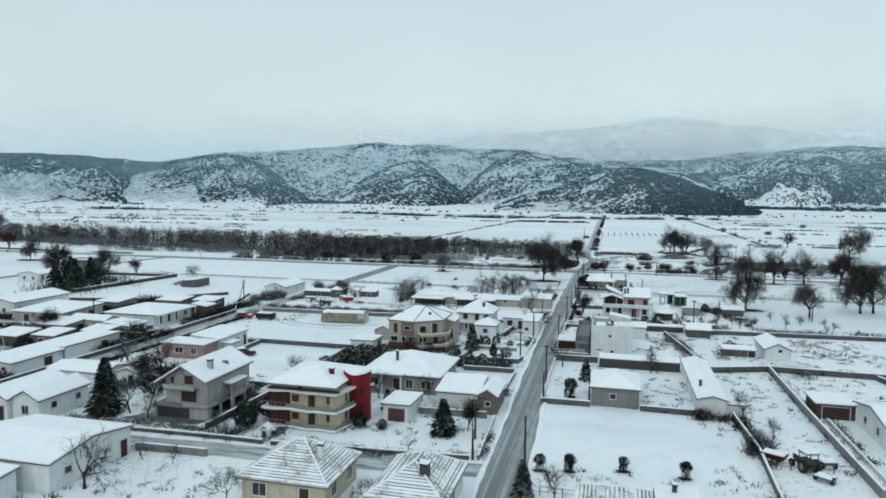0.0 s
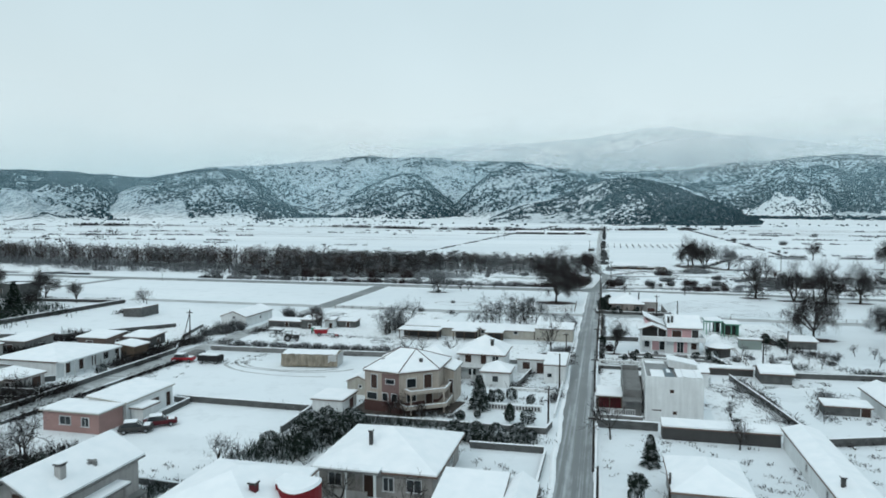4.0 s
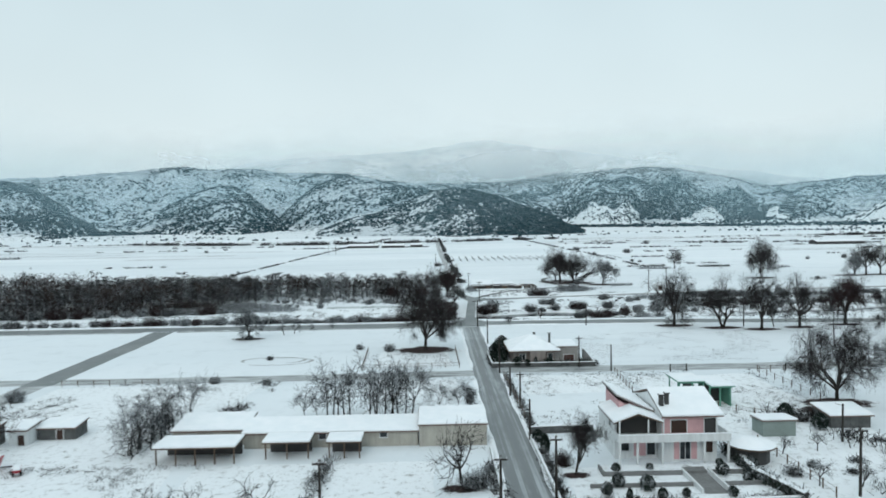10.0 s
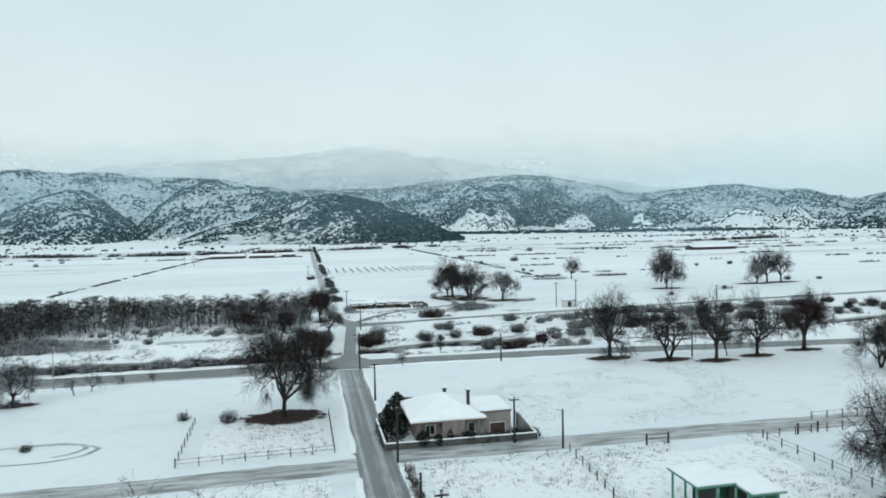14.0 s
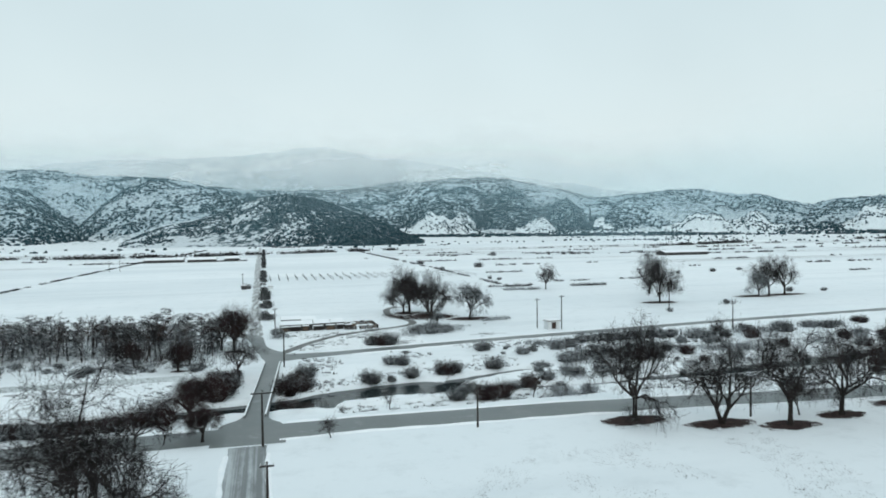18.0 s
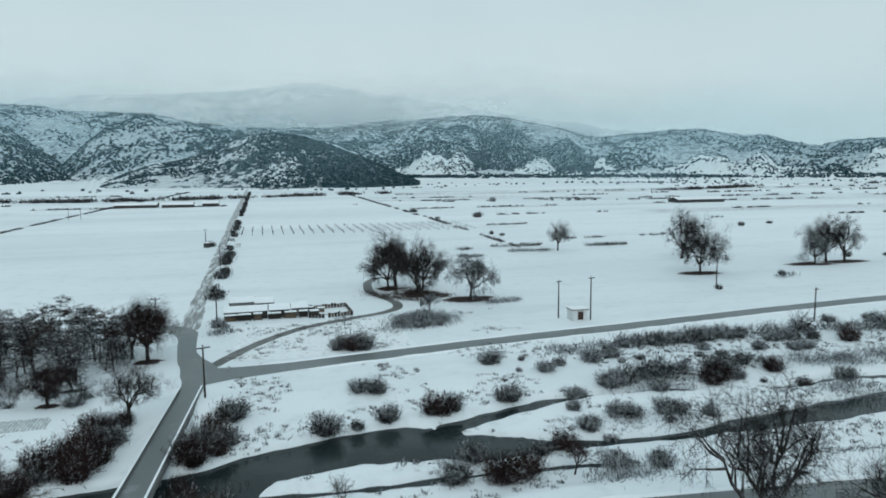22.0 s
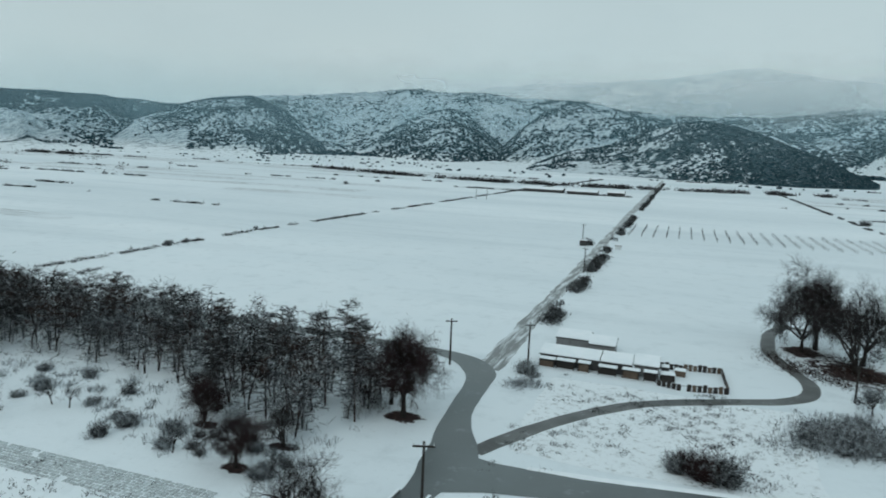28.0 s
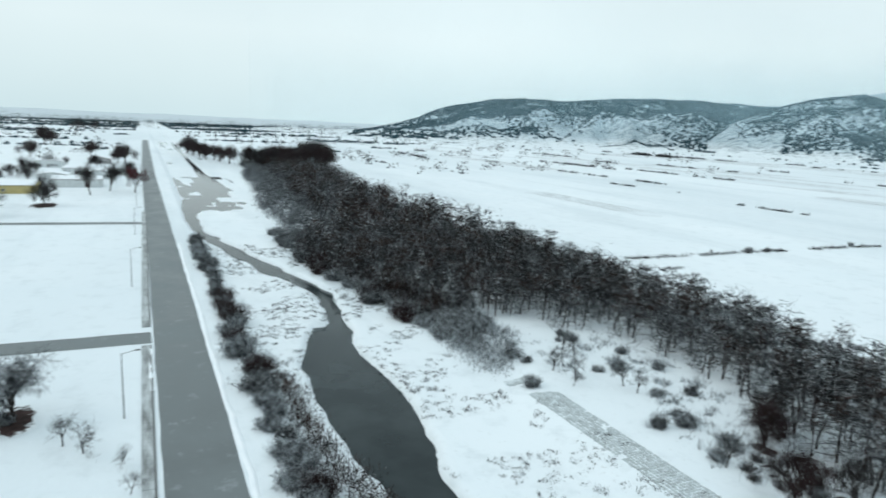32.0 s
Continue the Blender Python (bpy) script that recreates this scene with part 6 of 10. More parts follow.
R = house("house", "single-storey grey house with broad snowy hip roof", -23.6, -11.8, 96.2, 108.0, 2.9, "hip", 2.1, 0.6, "grey", windows=(("S", -4.2, 0.9, 1.3, 1.2), ("S", -0.6, 0, 1.1, 2.2, "door"), ("S", 1.4, 0.8, 1.0, 1.3), ("S", 4.0, 0.9, 1.4, 1.2), ("E", -3, 0.9, 1.2, 1.2), ("E", 2, 0.9, 1.2, 1.2)), chimneys=((-1.4, -3.0, 4.0, 5.5, 0.35, "dark"),), thick=0.22)
part("veranda_wall", boxes((-5.9, -0.4, -7.2, -7.0, -0.1, 1.0), (-5.9, -5.7, -7.0, -5.9, -0.1, 1.0)), "grey", R)
post_row(R, "pillar", [(-5.7, -7.1), (-2.6, -7.1), (0.4, -7.1)], -0.1, 2.85, 0.14, "white")
part("porch_roof", boxes((-6.1, 0.9, -7.4, -5.85, 2.86, 3.02)), "concrete", R)
part("snow_layer", boxes((-6.06, 0.86, -7.36, -5.9, 3.02, 3.24), bevel=0.05), "snow", R)
R = house("garage", "small white garage with snowy flat roof and brown door", -16.1, -12.6, 83.6, 89.6, 2.0, "mono_N", 0.25, 0.35, "white", category="garage", windows=(("S", 0.1, 0, 2.3, 1.75, "garage"),))
R = house("shed", "low white store with shallow snowy roof", -10.4, -4.6, 90.0, 96.5, 2.5, "mono_S", 0.8, 0.25, "white", category="shed", windows=(("S", 2.2, 1.4, 0.55, 0.5),))
R = house("shed", "brown gabled store with snowy roof beside the street", -4.5, -1.9, 89.6, 96.8, 2.6, "gable_y", 0.8, 0.3, "umber", category="shed", windows=(("S", 0.1, 1.2, 0.6, 0.6),))

# pink house and long store on the west plots
R = house("house", "low pinkish house with flat snowy roof and ochre fascia", -66.0, -57.6, 105.6, 110.0, 2.6, "flat", 0, 0.35, "rose", windows=(("S", -0.8, 1.0, 1.6, 1.0), ("S", 2.2, 0.9, 1.0, 1.1)), roof_m="ochre")
R = house("shed", "white store with ochre fascia and snowy lean-to roof", -63.0, -57.2, 110.2, 120.0, 2.7, "mono_E", 0.5, 0.25, "white", category="shed", windows=(("E", -0.2, 0.9, 3.8, 1.0, "shut"), ("E", 3.8, 0, 0.9, 2.0, "door")), roof_m="ochre")
R = house("shed", "small white lean-to store with snowy roof", -57.0, -55.2, 110.8, 114.0, 1.9, "flat", 0, 0.2, "white", category="shed")

# --- peach house with canted front ---
def poly_body(name, pts, z0, z1, material, root):
    bm = bmesh.new()
    lo, hi = [bm.verts.new((x, y, z0)) for x, y in pts], [bm.verts.new((x, y, z1)) for x, y in pts]
    for k in range(len(pts)):
        j = (k + 1) % len(pts)
        bm.faces.new((lo[k], lo[j], hi[j], hi[k]))
    bm.faces.new(hi)
    bm.faces.new(lo[::-1])
    return part(name, bm, material, root)


R = thing("house", -23.6, 128.6, 0, "two-storey peach and rose house with canted front, balconies and snowy roof", "house")
P8 = [(-5.2, -4.9), (0.2, -5.9), (4.9, -2.4), (4.9, 5.0), (-5.2, 5.0)]
poly_body("wall", P8, 1.5, 5.6, "peach", R)
poly_body("plinth", [(x * 1.01, y * 1.01) for x, y in P8], -0.1, 1.5, "brown", R)
d = (Vector((0.2, -5.9)) - Vector((-5.2, -4.9)))
bm = bmesh.new()
q = [Vector((-5.2, -4.9)) + d * t + Vector((-0.18, -0.98)) * o for t, o in ((0.50, 0.05), (0.99, 0.05), (0.99, -0.1), (0.50, -0.1))]
lo, hi = [bm.verts.new((p.x, p.y, 0.2)) for p in q], [bm.verts.new((p.x, p.y, 5.45)) for p in q]
for k in range(4):
    bm.faces.new((lo[k], lo[(k + 1) % 4], hi[(k + 1) % 4], hi[k]))
bm.faces.new(hi)
part("bay_wall", bm, "mauve", R)


def slanted_window(root, a, b, t, z, w, h, material="glass", frame_m="frame"):
    a, b = Vector((*a, 0)), Vector((*b, 0))
    d = (b - a).normalized()
    n = Vector((d.y, -d.x, 0))
    c = a.lerp(b, t)
    for name, ww, z0, z1, o0, o1, m in (("window", w + 0.2, z - 0.1, z + h + 0.1, -0.05, 0.09, frame_m), ("pane", w, z, z + h, -0.02, 0.105, material)):
        bm = bmesh.new()
        q = [c + d * s * ww / 2 + n * o for s, o in ((-1, o1), (1, o1), (1, o0), (-1, o0))]
        lo, hi = [bm.verts.new((p.x, p.y, z0)) for p in q], [bm.verts.new((p.x, p.y, z1)) for p in q]
        for k in range(4):
            bm.faces.new((lo[k], lo[(k + 1) % 4], hi[(k + 1) % 4], hi[k]))
        bm.faces.new(hi); bm.faces.new(lo[::-1])
        root = part(name, bm, m, root)


for t, z, w, h, m in ((0.28, 3.3, 0.9, 1.9, "shutter"), (0.74, 4.1, 1.3, 0.6, "glass"), (0.60, 1.7, 0.8, 1.0, "glass"), (0.86, 1.7, 0.8, 1.0, "glass"), (0.22, 1.7, 1.5, 0.9, "glass")):
    slanted_window(R, P8[0], P8[1], t, z, w, h, m)
for t, z, w, h, m in ((0.3, 3.6, 1.3, 1.2, "glass"), (0.72, 3.3, 1.1, 1.9, "shutter"), (0.3, 1.6, 1.3, 1.1, "glass"), (0.75, 0.6, 1.0, 1.9, "shutter")):
    slanted_window(R, P8[1], P8[2], t, z, w, h, m)
window(R, "E", (-5.2, 4.9, -4.9, 5.0), 2.5, 3.3, 0.7, 1.7, "shut", "peach")
for z, q in ((2.9, ((0.9, -5.6), (2.0, -6.6), (6.2, -3.6), (6.2, -0.4), (4.85, -0.4), (4.85, -2.4))), (0.9, ((0.4, -6.1), (1.6, -7.2), (6.4, -4.0), (6.4, -0.2), (4.85, -0.2), (4.85, -2.4)))):
    s = poly_body("balcony_slab", q, z, z + 0.18, "peach", R)
    for a, b in zip(q[:3], q[1:4]):
        d = (Vector(b) - Vector(a)).normalized()
        n = Vector((d.y, -d.x)) * 0.06
        poly_body("parapet", [Vector(a) - n, Vector(b) - n, Vector(b) + n, Vector(a) + n], z + 0.18, z + 0.55, "peach", s)
        poly_body("snow_layer", [Vector(a) - n * 1.2, Vector(b) - n * 1.2, Vector(b) + n * 1.2, Vector(a) + n * 1.2], z + 0.555, z + 0.66, "snow", s)
post_row(R, "pillar", [(6.0, -3.7), (2.0, -6.3), (6.0, -0.6)], -0.1, 2.9, 0.13, "peach")
E8 = [(x * 1.04, y * 1.04) for x, y in P8]
ap = [(-1.6, 0.6, 7.7), (0.9, 0.2, 7.7)]
vs = [(x, y, 5.62) for x, y in E8] + ap
fs = [(0, 1, 6, 5), (1, 2, 6), (2, 3, 6), (3, 4, 5, 6), (4, 0, 5)]
bm = bmesh.new(); slab(bm, vs, fs, 0.1, 0.14); part("roof", bm, "ochre_tile", R)
bm = bmesh.new(); slab(bm, [(x * 0.99, y * 0.99, z) for x, y, z in vs], fs, 0.26, 0.15); part("snow_layer", bm, "snow", R)
bm = bmesh.new()
for a, b in ((0, 5), (1, 6), (2, 6), (3, 6), (4, 5), (5, 6)):
    p, q = Vector(vs[a]) + Vector((0, 0, 0.26)), Vector(vs[b]) + Vector((0, 0, 0.26))
    tube(bm, p, q, 0.07, 0.07, 5)
part("ridge_tiles", bm, "brown", R)
for x, y, z in ((-3.2, -2.4, 6.2), (2.3, -2.2, 6.4)):
    part("roof_vent", boxes((x - 0.22, x + 0.22, y - 0.22, y + 0.22, z, z + 0.7)), "dark", R)
R2 = house("outbuilding", "cream outbuilding with curved snowy roof beside the peach house", -18.68, -17.2, 129.5, 134.6, 4.8, "mono_E", 0.5, 0.25, "peach", category="outbuilding", windows=(("S", 0.3, 1.6, 0.6, 1.9, "shut"),), roof_m="concrete")
house("garage", "white flat-roofed garage with thick snow", -35.3, -30.8, 120.2, 125.6, 1.9, "mono_N", 0.1, 0.2, "white", category="garage", windows=(("E", 0.6, 0, 1.6, 1.6, "garage"),))
house("shed", "small cream gabled shed with snowy roof", -34.2, -30.6, 130.6, 134.4, 2.0, "gable_y", 0.8, 0.15, "ochre", category="shed", windows=(("S", 0.3, 1.1, 0.4, 0.4),))
house("house", "cottage with smooth snowy hip roof", -27.4, -20.4, 141.6, 149.4, 3.0, "hip", 2.0, 0.4, "ochre", "snow", (("E", 0, 0.9, 1.2, 1.1), ("S", 1.0, 0.9, 1.2, 1.1)))
R = house("house", "two-storey white house with smooth snowy hip roof and front balcony", -19.6, -12.2, 144.6, 152.2, 4.3, "hip", 2.2, 0.45, "white", "snow", (("S", -2.2, 2.7, 1.0, 1.2, "shut"), ("S", 0.4, 2.4, 0.9, 1.6, "shut"), ("S", 2.4, 2.7, 1.0, 1.2), ("S", -1.5, 0.6, 1.2, 1.0)), ((1.6, -2.2, 4.6, 6.2, 0.5, "dark"),))
part("balcony_slab", boxes((-3.8, 2.8, -5.6, -3.81, 2.05, 2.22)), "concrete", R)
part("parapet", boxes((-3.8, 2.8, -5.6, -5.45, 2.22, 2.85), (-3.8, -3.65, -5.45, -3.81, 2.22, 2.85)), "white", R)
post_row(R, "pillar", [(-3.6, -5.5), (-1.2, -5.5), (1.0, -5.5), (2.6, -5.5)], -0.1, 2.05, 0.12, "white")
house("house", "small white house with snowy hip roof", -15.0, -10.5, 139.8, 144.2, 2.5, "hip", 1.1, 0.3, "white", windows=(("S", 0, 0.9, 0.9, 0.9),))
house("outbuilding", "plain white flat-roofed outbuilding beside the street", -5.5, -2.0, 144.4, 154.0, 2.9, "flat", 0, 0.12, "white", category="outbuilding", windows=(("S", -0.8, 1.0, 0.7, 0.6),))
house("shed", "low white shed with dark openings", -10.6, -5.7, 150.4, 154.2, 2.3, "flat", 0, 0.2, "white", category="shed", windows=(("S", -0.9, 0.7, 1.2, 1.2, "shut"), ("S", 1.6, 0, 1.3, 1.9, "shut")))
house("store", "long low white store with snowy roof", -31.2, -10.7, 180.0, 184.2, 1.75, "mono_S", 0.55, 0.3, "ochre", category="store", windows=(("S", -7, 1.0, 0.7, 0.7), ("S", -1, 1.0, 0.8, 0.7), ("S", 6.2, 1.1, 0.8, 0.7)))
house("store", "cream block-built store with snowy roof beside the street", -10.5, -2.5, 179.6, 185.4, 2.5, "mono_S", 0.45, 0.15, "ochre", category="store")
house("store", "low store with shallow snowy roof", -40.2, -31.6, 181.6, 187.0, 1.7, "mono_S", 0.55, 0.2, "ochre", category="store", windows=(("S", -2.0, 0.9, 1.0, 0.5),))
for x0, x1, y0, y1, lb in ((-39.6, -31.0, 175.0, 178.6, "long open-fronted shelter with thick snow on its roof"), (-27.8, -23.0, 176.2, 178.9, "small open shelter with snow-laden roof"), (-20.6, -17.2, 176.0, 178.6, "small lean-to with snow-laden roof")):
    R = thing("shelter", (x0 + x1) / 2, (y0 + y1) / 2, 0, lb, "shelter")
    w, d = (x1 - x0) / 2, (y1 - y0) / 2
    n = max(2, int(w))
    post_row(R, "post", [(-w + 2 * w * k / n, -d + 0.15) for k in range(n + 1)], -0.1, 1.75, 0.09, "wood")
    part("back_wall", boxes((-w, w, d - 0.2, d, -0.1, 1.9)), "dark", R)
    part("roof", boxes((-w - 0.3, w + 0.3, -d - 0.3, d + 0.1, 1.86, 1.98)), "wood", R)
    part("snow_layer", boxes((-w - 0.28, w + 0.28, -d - 0.28, d + 0.08, 1.98, 2.26), bevel=0.07), "snow", R)

# --- west of the side street ---
for x0, x1, y0, y1, h, ro, ri, lb in (
    (-104.5, -97.0, 116.0, 122.0, 1.9, "mono_S", 0.5, "low shed with snowy roof"), (-101.0, -92.0, 121.5, 126.0, 2.2, "gable_x", 0.7, "low white store with snowy roof"), (-90.0, -84.0, 119.0, 124.5, 1.9, "mono_E", 0.5, "small shed with snowy lean-to roof"),
    (-86.0, -80.2, 87.0, 97.5, 2.1, "mono_E", 0.5, "long white shed with snowy roof"), (-88.5, -80.4, 98.2, 112.0, 1.9, "mono_W", 0.5, "low white shed with snowy roof"), (-135.0, -124.6, 130.0, 147.0, 3.2, "gable_y", 1.0, "long white house with snowy gable roof"),
    (-121.0, -107.5, 126.0, 139.0, 2.1, "mono_S", 0.5, "broad low building with snowy roof"), (-176.0, -168.0, 181.0, 195.0, 2.6, "gable_y", 0.8, "white farm house with snowy roof"), (-158.0, -148.0, 118.0, 130.0, 3.4, "hip", 1.4, "white house with snowy hip roof"),
    (-284.0, -266.6, 192.0, 231.4, 3.0, "gable_y", 1.2, "long pale yellow building with snowy roof"), (-303.0, -291.4, 234.6, 252.6, 3.2, "gable_y", 1.0, "white building with pale blue doors and snowy roof"), (-250, -238, 196, 208, 3.0, "hip", 1.2, "far white house with snowy roof"), (-345, -332, 244, 256, 3.0, "gable_x", 1.1, "far white house with snowy roof"),
    (-330, -316, 226, 238, 3.0, "gable_x", 1.0, "far white house with snowy roof"), (-312, -300, 200, 212, 3.0, "hip", 1.2, "far white house with snowy roof"), (-372, -356, 232, 244, 3.2, "hip", 1.2, "far white house with snowy roof"), (-350, -338, 196, 208, 3.0, "gable_x", 1.1, "far white house with snowy roof"),
    (-420, -404, 214, 228, 3.2, "gable_x", 1.2, "far white house with snowy roof"), (-460, -440, 238, 250, 3.0, "gable_x", 1.2, "far pale barn with snowy roof"),
):
    w, d = x1 - x0, y1 - y0
    house("house" if "house" in lb else "shed", lb, x0, x1, y0, y1, h, ro, ri, 0.3, "yellow_wall" if "yellow" in lb else ("white" if "white" in lb else "plaster"), windows=(("S", -w * 0.2, 0, 1.6, 1.7, "shut"), ("S", w * 0.25, 0.9, 0.8, 0.6, "shut"), ("E", d * 0.2, 0, 1.8, 1.7, "shut")) if "shed" in lb or "building" in lb and "yellow" not in lb else (("S", -w * 0.22, 0.9, 1.0, 0.9), ("S", w * 0.22, 0.9, 1.0, 0.9), ("E", -d * 0.25, 0.9, 1.0, 0.9), ("E", d * 0.25, 0.9, 1.0, 0.9), ("E", 0, 0, 0.9, 1.9, "door"), ("E", d * 0.12, 0.9, 1.2, 1.2), ("E", -d * 0.4, 0.8, 1.2, 1.3)), category="house" if "house" in lb else "shed")
R = house("house", "white columned bungalow with snowy hip roof beside the street", -97.5, -85.0, 128.0, 142.0, 2.7, "hip", 1.2, 0.3, "white", windows=(("E", -4.5, 0.4, 1.0, 2.0, "shut"), ("E", -1.5, 0.4, 1.0, 2.0, "shut"), ("E", 1.5, 0.4, 1.0, 2.0, "shut"), ("E", 4.5, 0.9, 1.2, 1.2)))
post_row(R, "pillar", [(7.6, -6.6 + 2.2 * k) for k in range(7)], -0.1, 2.6, 0.13, "frame")
part("porch_roof", boxes((6.3, 7.9, -7.0, 7.0, 2.6, 2.76)), "white", R)
part("snow_layer", boxes((6.68, 7.88, -6.98, 6.98, 2.76, 2.94), bevel=0.05), "snow", R)
house("shed", "dark timber shed with snowy roof", -85.4, -81.6, 143.0, 147.0, 2.4, "mono_E", 0.5, 0.3, "wood", category="shed")
house("barn", "long white barn with snowy gable roof", -86.4, -79.8, 180.2, 193.5, 2.3, "gable_y", 1.2, 0.2, "white", category="barn", windows=(("S", 0.2, 1.9, 0.5, 0.5), ("E", 0.5, 1.0, 0.6, 0.6)))
house("ruin", "roofless dark stone house ruin among trees", -183.6, -174.0, 208.4, 216.0, 4.2, "flat_parapet", 0, 0, "stone", category="ruin", windows=(("S", -2.4, 1.6, 0.9, 1.4, "shut"), ("S", 2.2, 1.6, 0.9, 1.4, "shut")))
for x0, x1, y0, y1, h, m in ((-104, -97.4, 104.6, 110.0, 1.9, "dark"), (-95.4, -90.6, 106.4, 111.4, 2.0, "umber"), (-90.4, -85.0, 113.4, 117.4, 1.8, "concrete"), (-112.6, -106.4, 143.0, 150.0, 2.2, "concrete"), (-100.8, -94.0, 150.4, 156.0, 2.0, "umber"), (-92.6, -86.6, 154.0, 159.0, 1.8, "dark"), (-128.0, -120.0, 112.6, 119.0, 2.2, "plaster")):
    house("shed", "low dark-walled yard shed with snowy lean-to roof", x0, x1, y0, y1, h, "mono_S", 0.45, 0.3, m, category="shed", windows=(("S", -0.6, 0, 1.4, 1.5, "shut"), ("E", 0.3, 0.6, 0.9, 0.7, "shut")))
house("ruin", "low stone ruin half covered in snow", -119.0, -113.5, 186.5, 193.5, 1.9, "mono_W", 0.5, 0.0, "stone", category="ruin")
for x0, x1, y0, y1, h, lb in ((-74.8, -66.0, 182.2, 185.0, 1.3, "low dark stone shed under snow"), (-65.6, -62.0, 180.8, 184.6, 2.1, "small shed with snowy lean-to roof"), (-60.6, -58.4, 183.0, 186.0, 1.8, "small white hut with dark door"), (-58.2, -53.6, 185.0, 188.0, 1.4, "low stone shed under snow")):
    house("shed", lb, x0, x1, y0, y1, h, "mono_S", 0.35, 0.2, "white" if "white" in lb else "stone", category="shed", windows=(("S", 0.4, 0, 0.8, 1.3, "shut"),))

# --- east side ---
house("house", "low white house with striped snowy hip roof", 10.6, 17.0, 53.6, 63.0, 2.9, "hip", 1.5, 0.4, "white", "tiles", (("E", 0, 0.9, 1, 1),), tiles=True)
house("shed", "flat-roofed white outbuilding under snow", 17.3, 20.8, 55.0, 63.6, 3.1, "mono_W", 0.3, 0.2, "white", category="shed", chimneys=((-0.2, 3.2, 3.2, 4.0, 0.4, "dark"),))
house("shed", "low shed with smooth snowy roof", 22.8, 29.2, 54.5, 60.8, 2.2, "gable_x", 0.6, 0.3, "white", category="shed")
house("outbuilding", "small grey bungalow with snowy hip roof", 10.5, 17.1, 97.8, 106.4, 2.8, "hip", 1.3, 0.35, "concrete", category="outbuilding", windows=(("S", -0.3, 1.2, 0.8, 0.7), ("W", 0, 1.0, 0.9, 0.8)))
house("barn", "long low white barn with smooth snowy roof", 24.9, 28.6, 97.2, 120.5, 2.3, "gable_y", 0.5, 0.25, "white", category="barn", windows=(("W", -2.0, 0.9, 0.6, 0.8), ("W", 5.0, 0.9, 0.6, 0.8)), chimneys=((-1.0, -6.4, 2.4, 3.5, 0.35, "dark"),))
house("shed", "small white lean-to with snowy roof", 28.7, 31.2, 97.6, 100.2, 1.7, "mono_S", 0.3, 0.15, "white", category="shed")
house("shed", "low lean-to along a wall with thick snow", 11.2, 24.7, 120.6, 122.8, 1.5, "mono_S", 0.3, 0.1, "dark", category="shed", thick=0.2)
R = house("house", "two-storey plain white house with roof terrace under patchy snow", 9.5, 16.9, 127.6, 138.6, 5.6, "flat_parapet", 0, 0, "white", "concrete", windows=(("S", -0.3, 4.0, 0.5, 0.45, "shut"), ("S", 0.1, 1.1, 0.5, 0.45, "shut"), ("S", -2.2, 1.5, 1.2, 0.14, "shut"), ("W", 1.0, 3.2, 1.2, 1.2), ("E", 2.0, 3.2, 1.0, 1.2)))
part("terrace_floor", boxes((-3.49, 3.49, -5.29, 5.29, 5.70, 5.80)), "terrace", R, "wet dark terrace screed")
part("membrane_strip", boxes((-1.0, 0.1, -5.1, 1.0, 5.80, 5.82)), "membrane", R, "bluish roof membrane strip")
bm = bmesh.new()
slab(bm, [(-0.3, 0.7, 7.1), (-0.3, 3.6, 7.1), (3.45, 3.6, 6.45), (3.45, 0.7, 6.45)], [(3, 2, 1, 0)], 0.0, 1.0)
part("stair_head", bm, "white", R)
bm = bmesh.new()
slab(bm, [(-0.45, 0.55, 7.28), (-0.45, 3.75, 7.28), (3.6, 3.75, 6.6), (3.6, 0.55, 6.6)], [(3, 2, 1, 0)], 0.0, 0.14)
part("stair_head_snow", bm, "snow", R)
for q in ((-2.9, -1.15, -5.2, -0.4, 5.80, 5.90), (-3.3, -0.6, 3.7, 5.2, 5.80, 5.9), (-0.7, -0.2, -1.6, 0.4, 5.822, 5.87)):
    part("snow_patch", boxes(q, bevel=0.03), "snow", R)
for k in range(4):
    part("roof_sheet", boxes((0.35 + k * 0.83, 0.35 + k * 0.83 + 0.79, -5.3, -0.6, 6.12 + 0.03 * (k % 2), 6.18 + 0.03 * (k % 2))), "snow", R)
part("terrace_wing", boxes((-6.6, -4.06, -3.5, 8.6, -0.1, 3.6), (-6.6, -6.45, -3.5, 8.6, 3.6, 4.3), (-6.45, -4.06, 8.45, 8.6, 3.6, 4.3)), "concrete", R)
part("terrace_wing", boxes((-4.05, 2.0, 5.51, 8.6, -0.1, 3.4)), "concrete", R)
part("snow_layer", boxes((-4.0, 1.9, 5.6, 8.5, 3.4, 3.5)), "thin", R)
part("balcony", boxes((-6.6, -4.06, -5.4, -3.55, 2.4, 2.6), (-6.6, -6.5, -5.4, -3.55, 2.6, 3.4)), "concrete", R)
house("outbuilding", "small white gabled outbuilding with snowy roof", 16.4, 20.2, 147.2, 151.4, 2.4, "gable_x", 0.7, 0.2, "white", category="outbuilding")
R = thing("shelter", 5.7, 133.0, 0, "garden shelter with snow-laden roof and dark timber front", "shelter")
post_row(R, "post", [(-2.3, -2.2), (-0.8, -2.2), (0.8, -2.2), (2.3, -2.2)], -0.1, 2.0, 0.08, "wood")
part("back_wall", boxes((-2.4, 2.4, -1.2, 2.4, -0.1, 2.05)), "maroon", R)
part("roof", boxes((-2.7, 2.7, -2.5, 2.6, 2.06, 2.2)), "wood", R)
part("snow_layer", boxes((-2.66, 2.66, -2.46, 2.56, 2.2, 2.44), bevel=0.07), "snow", R)
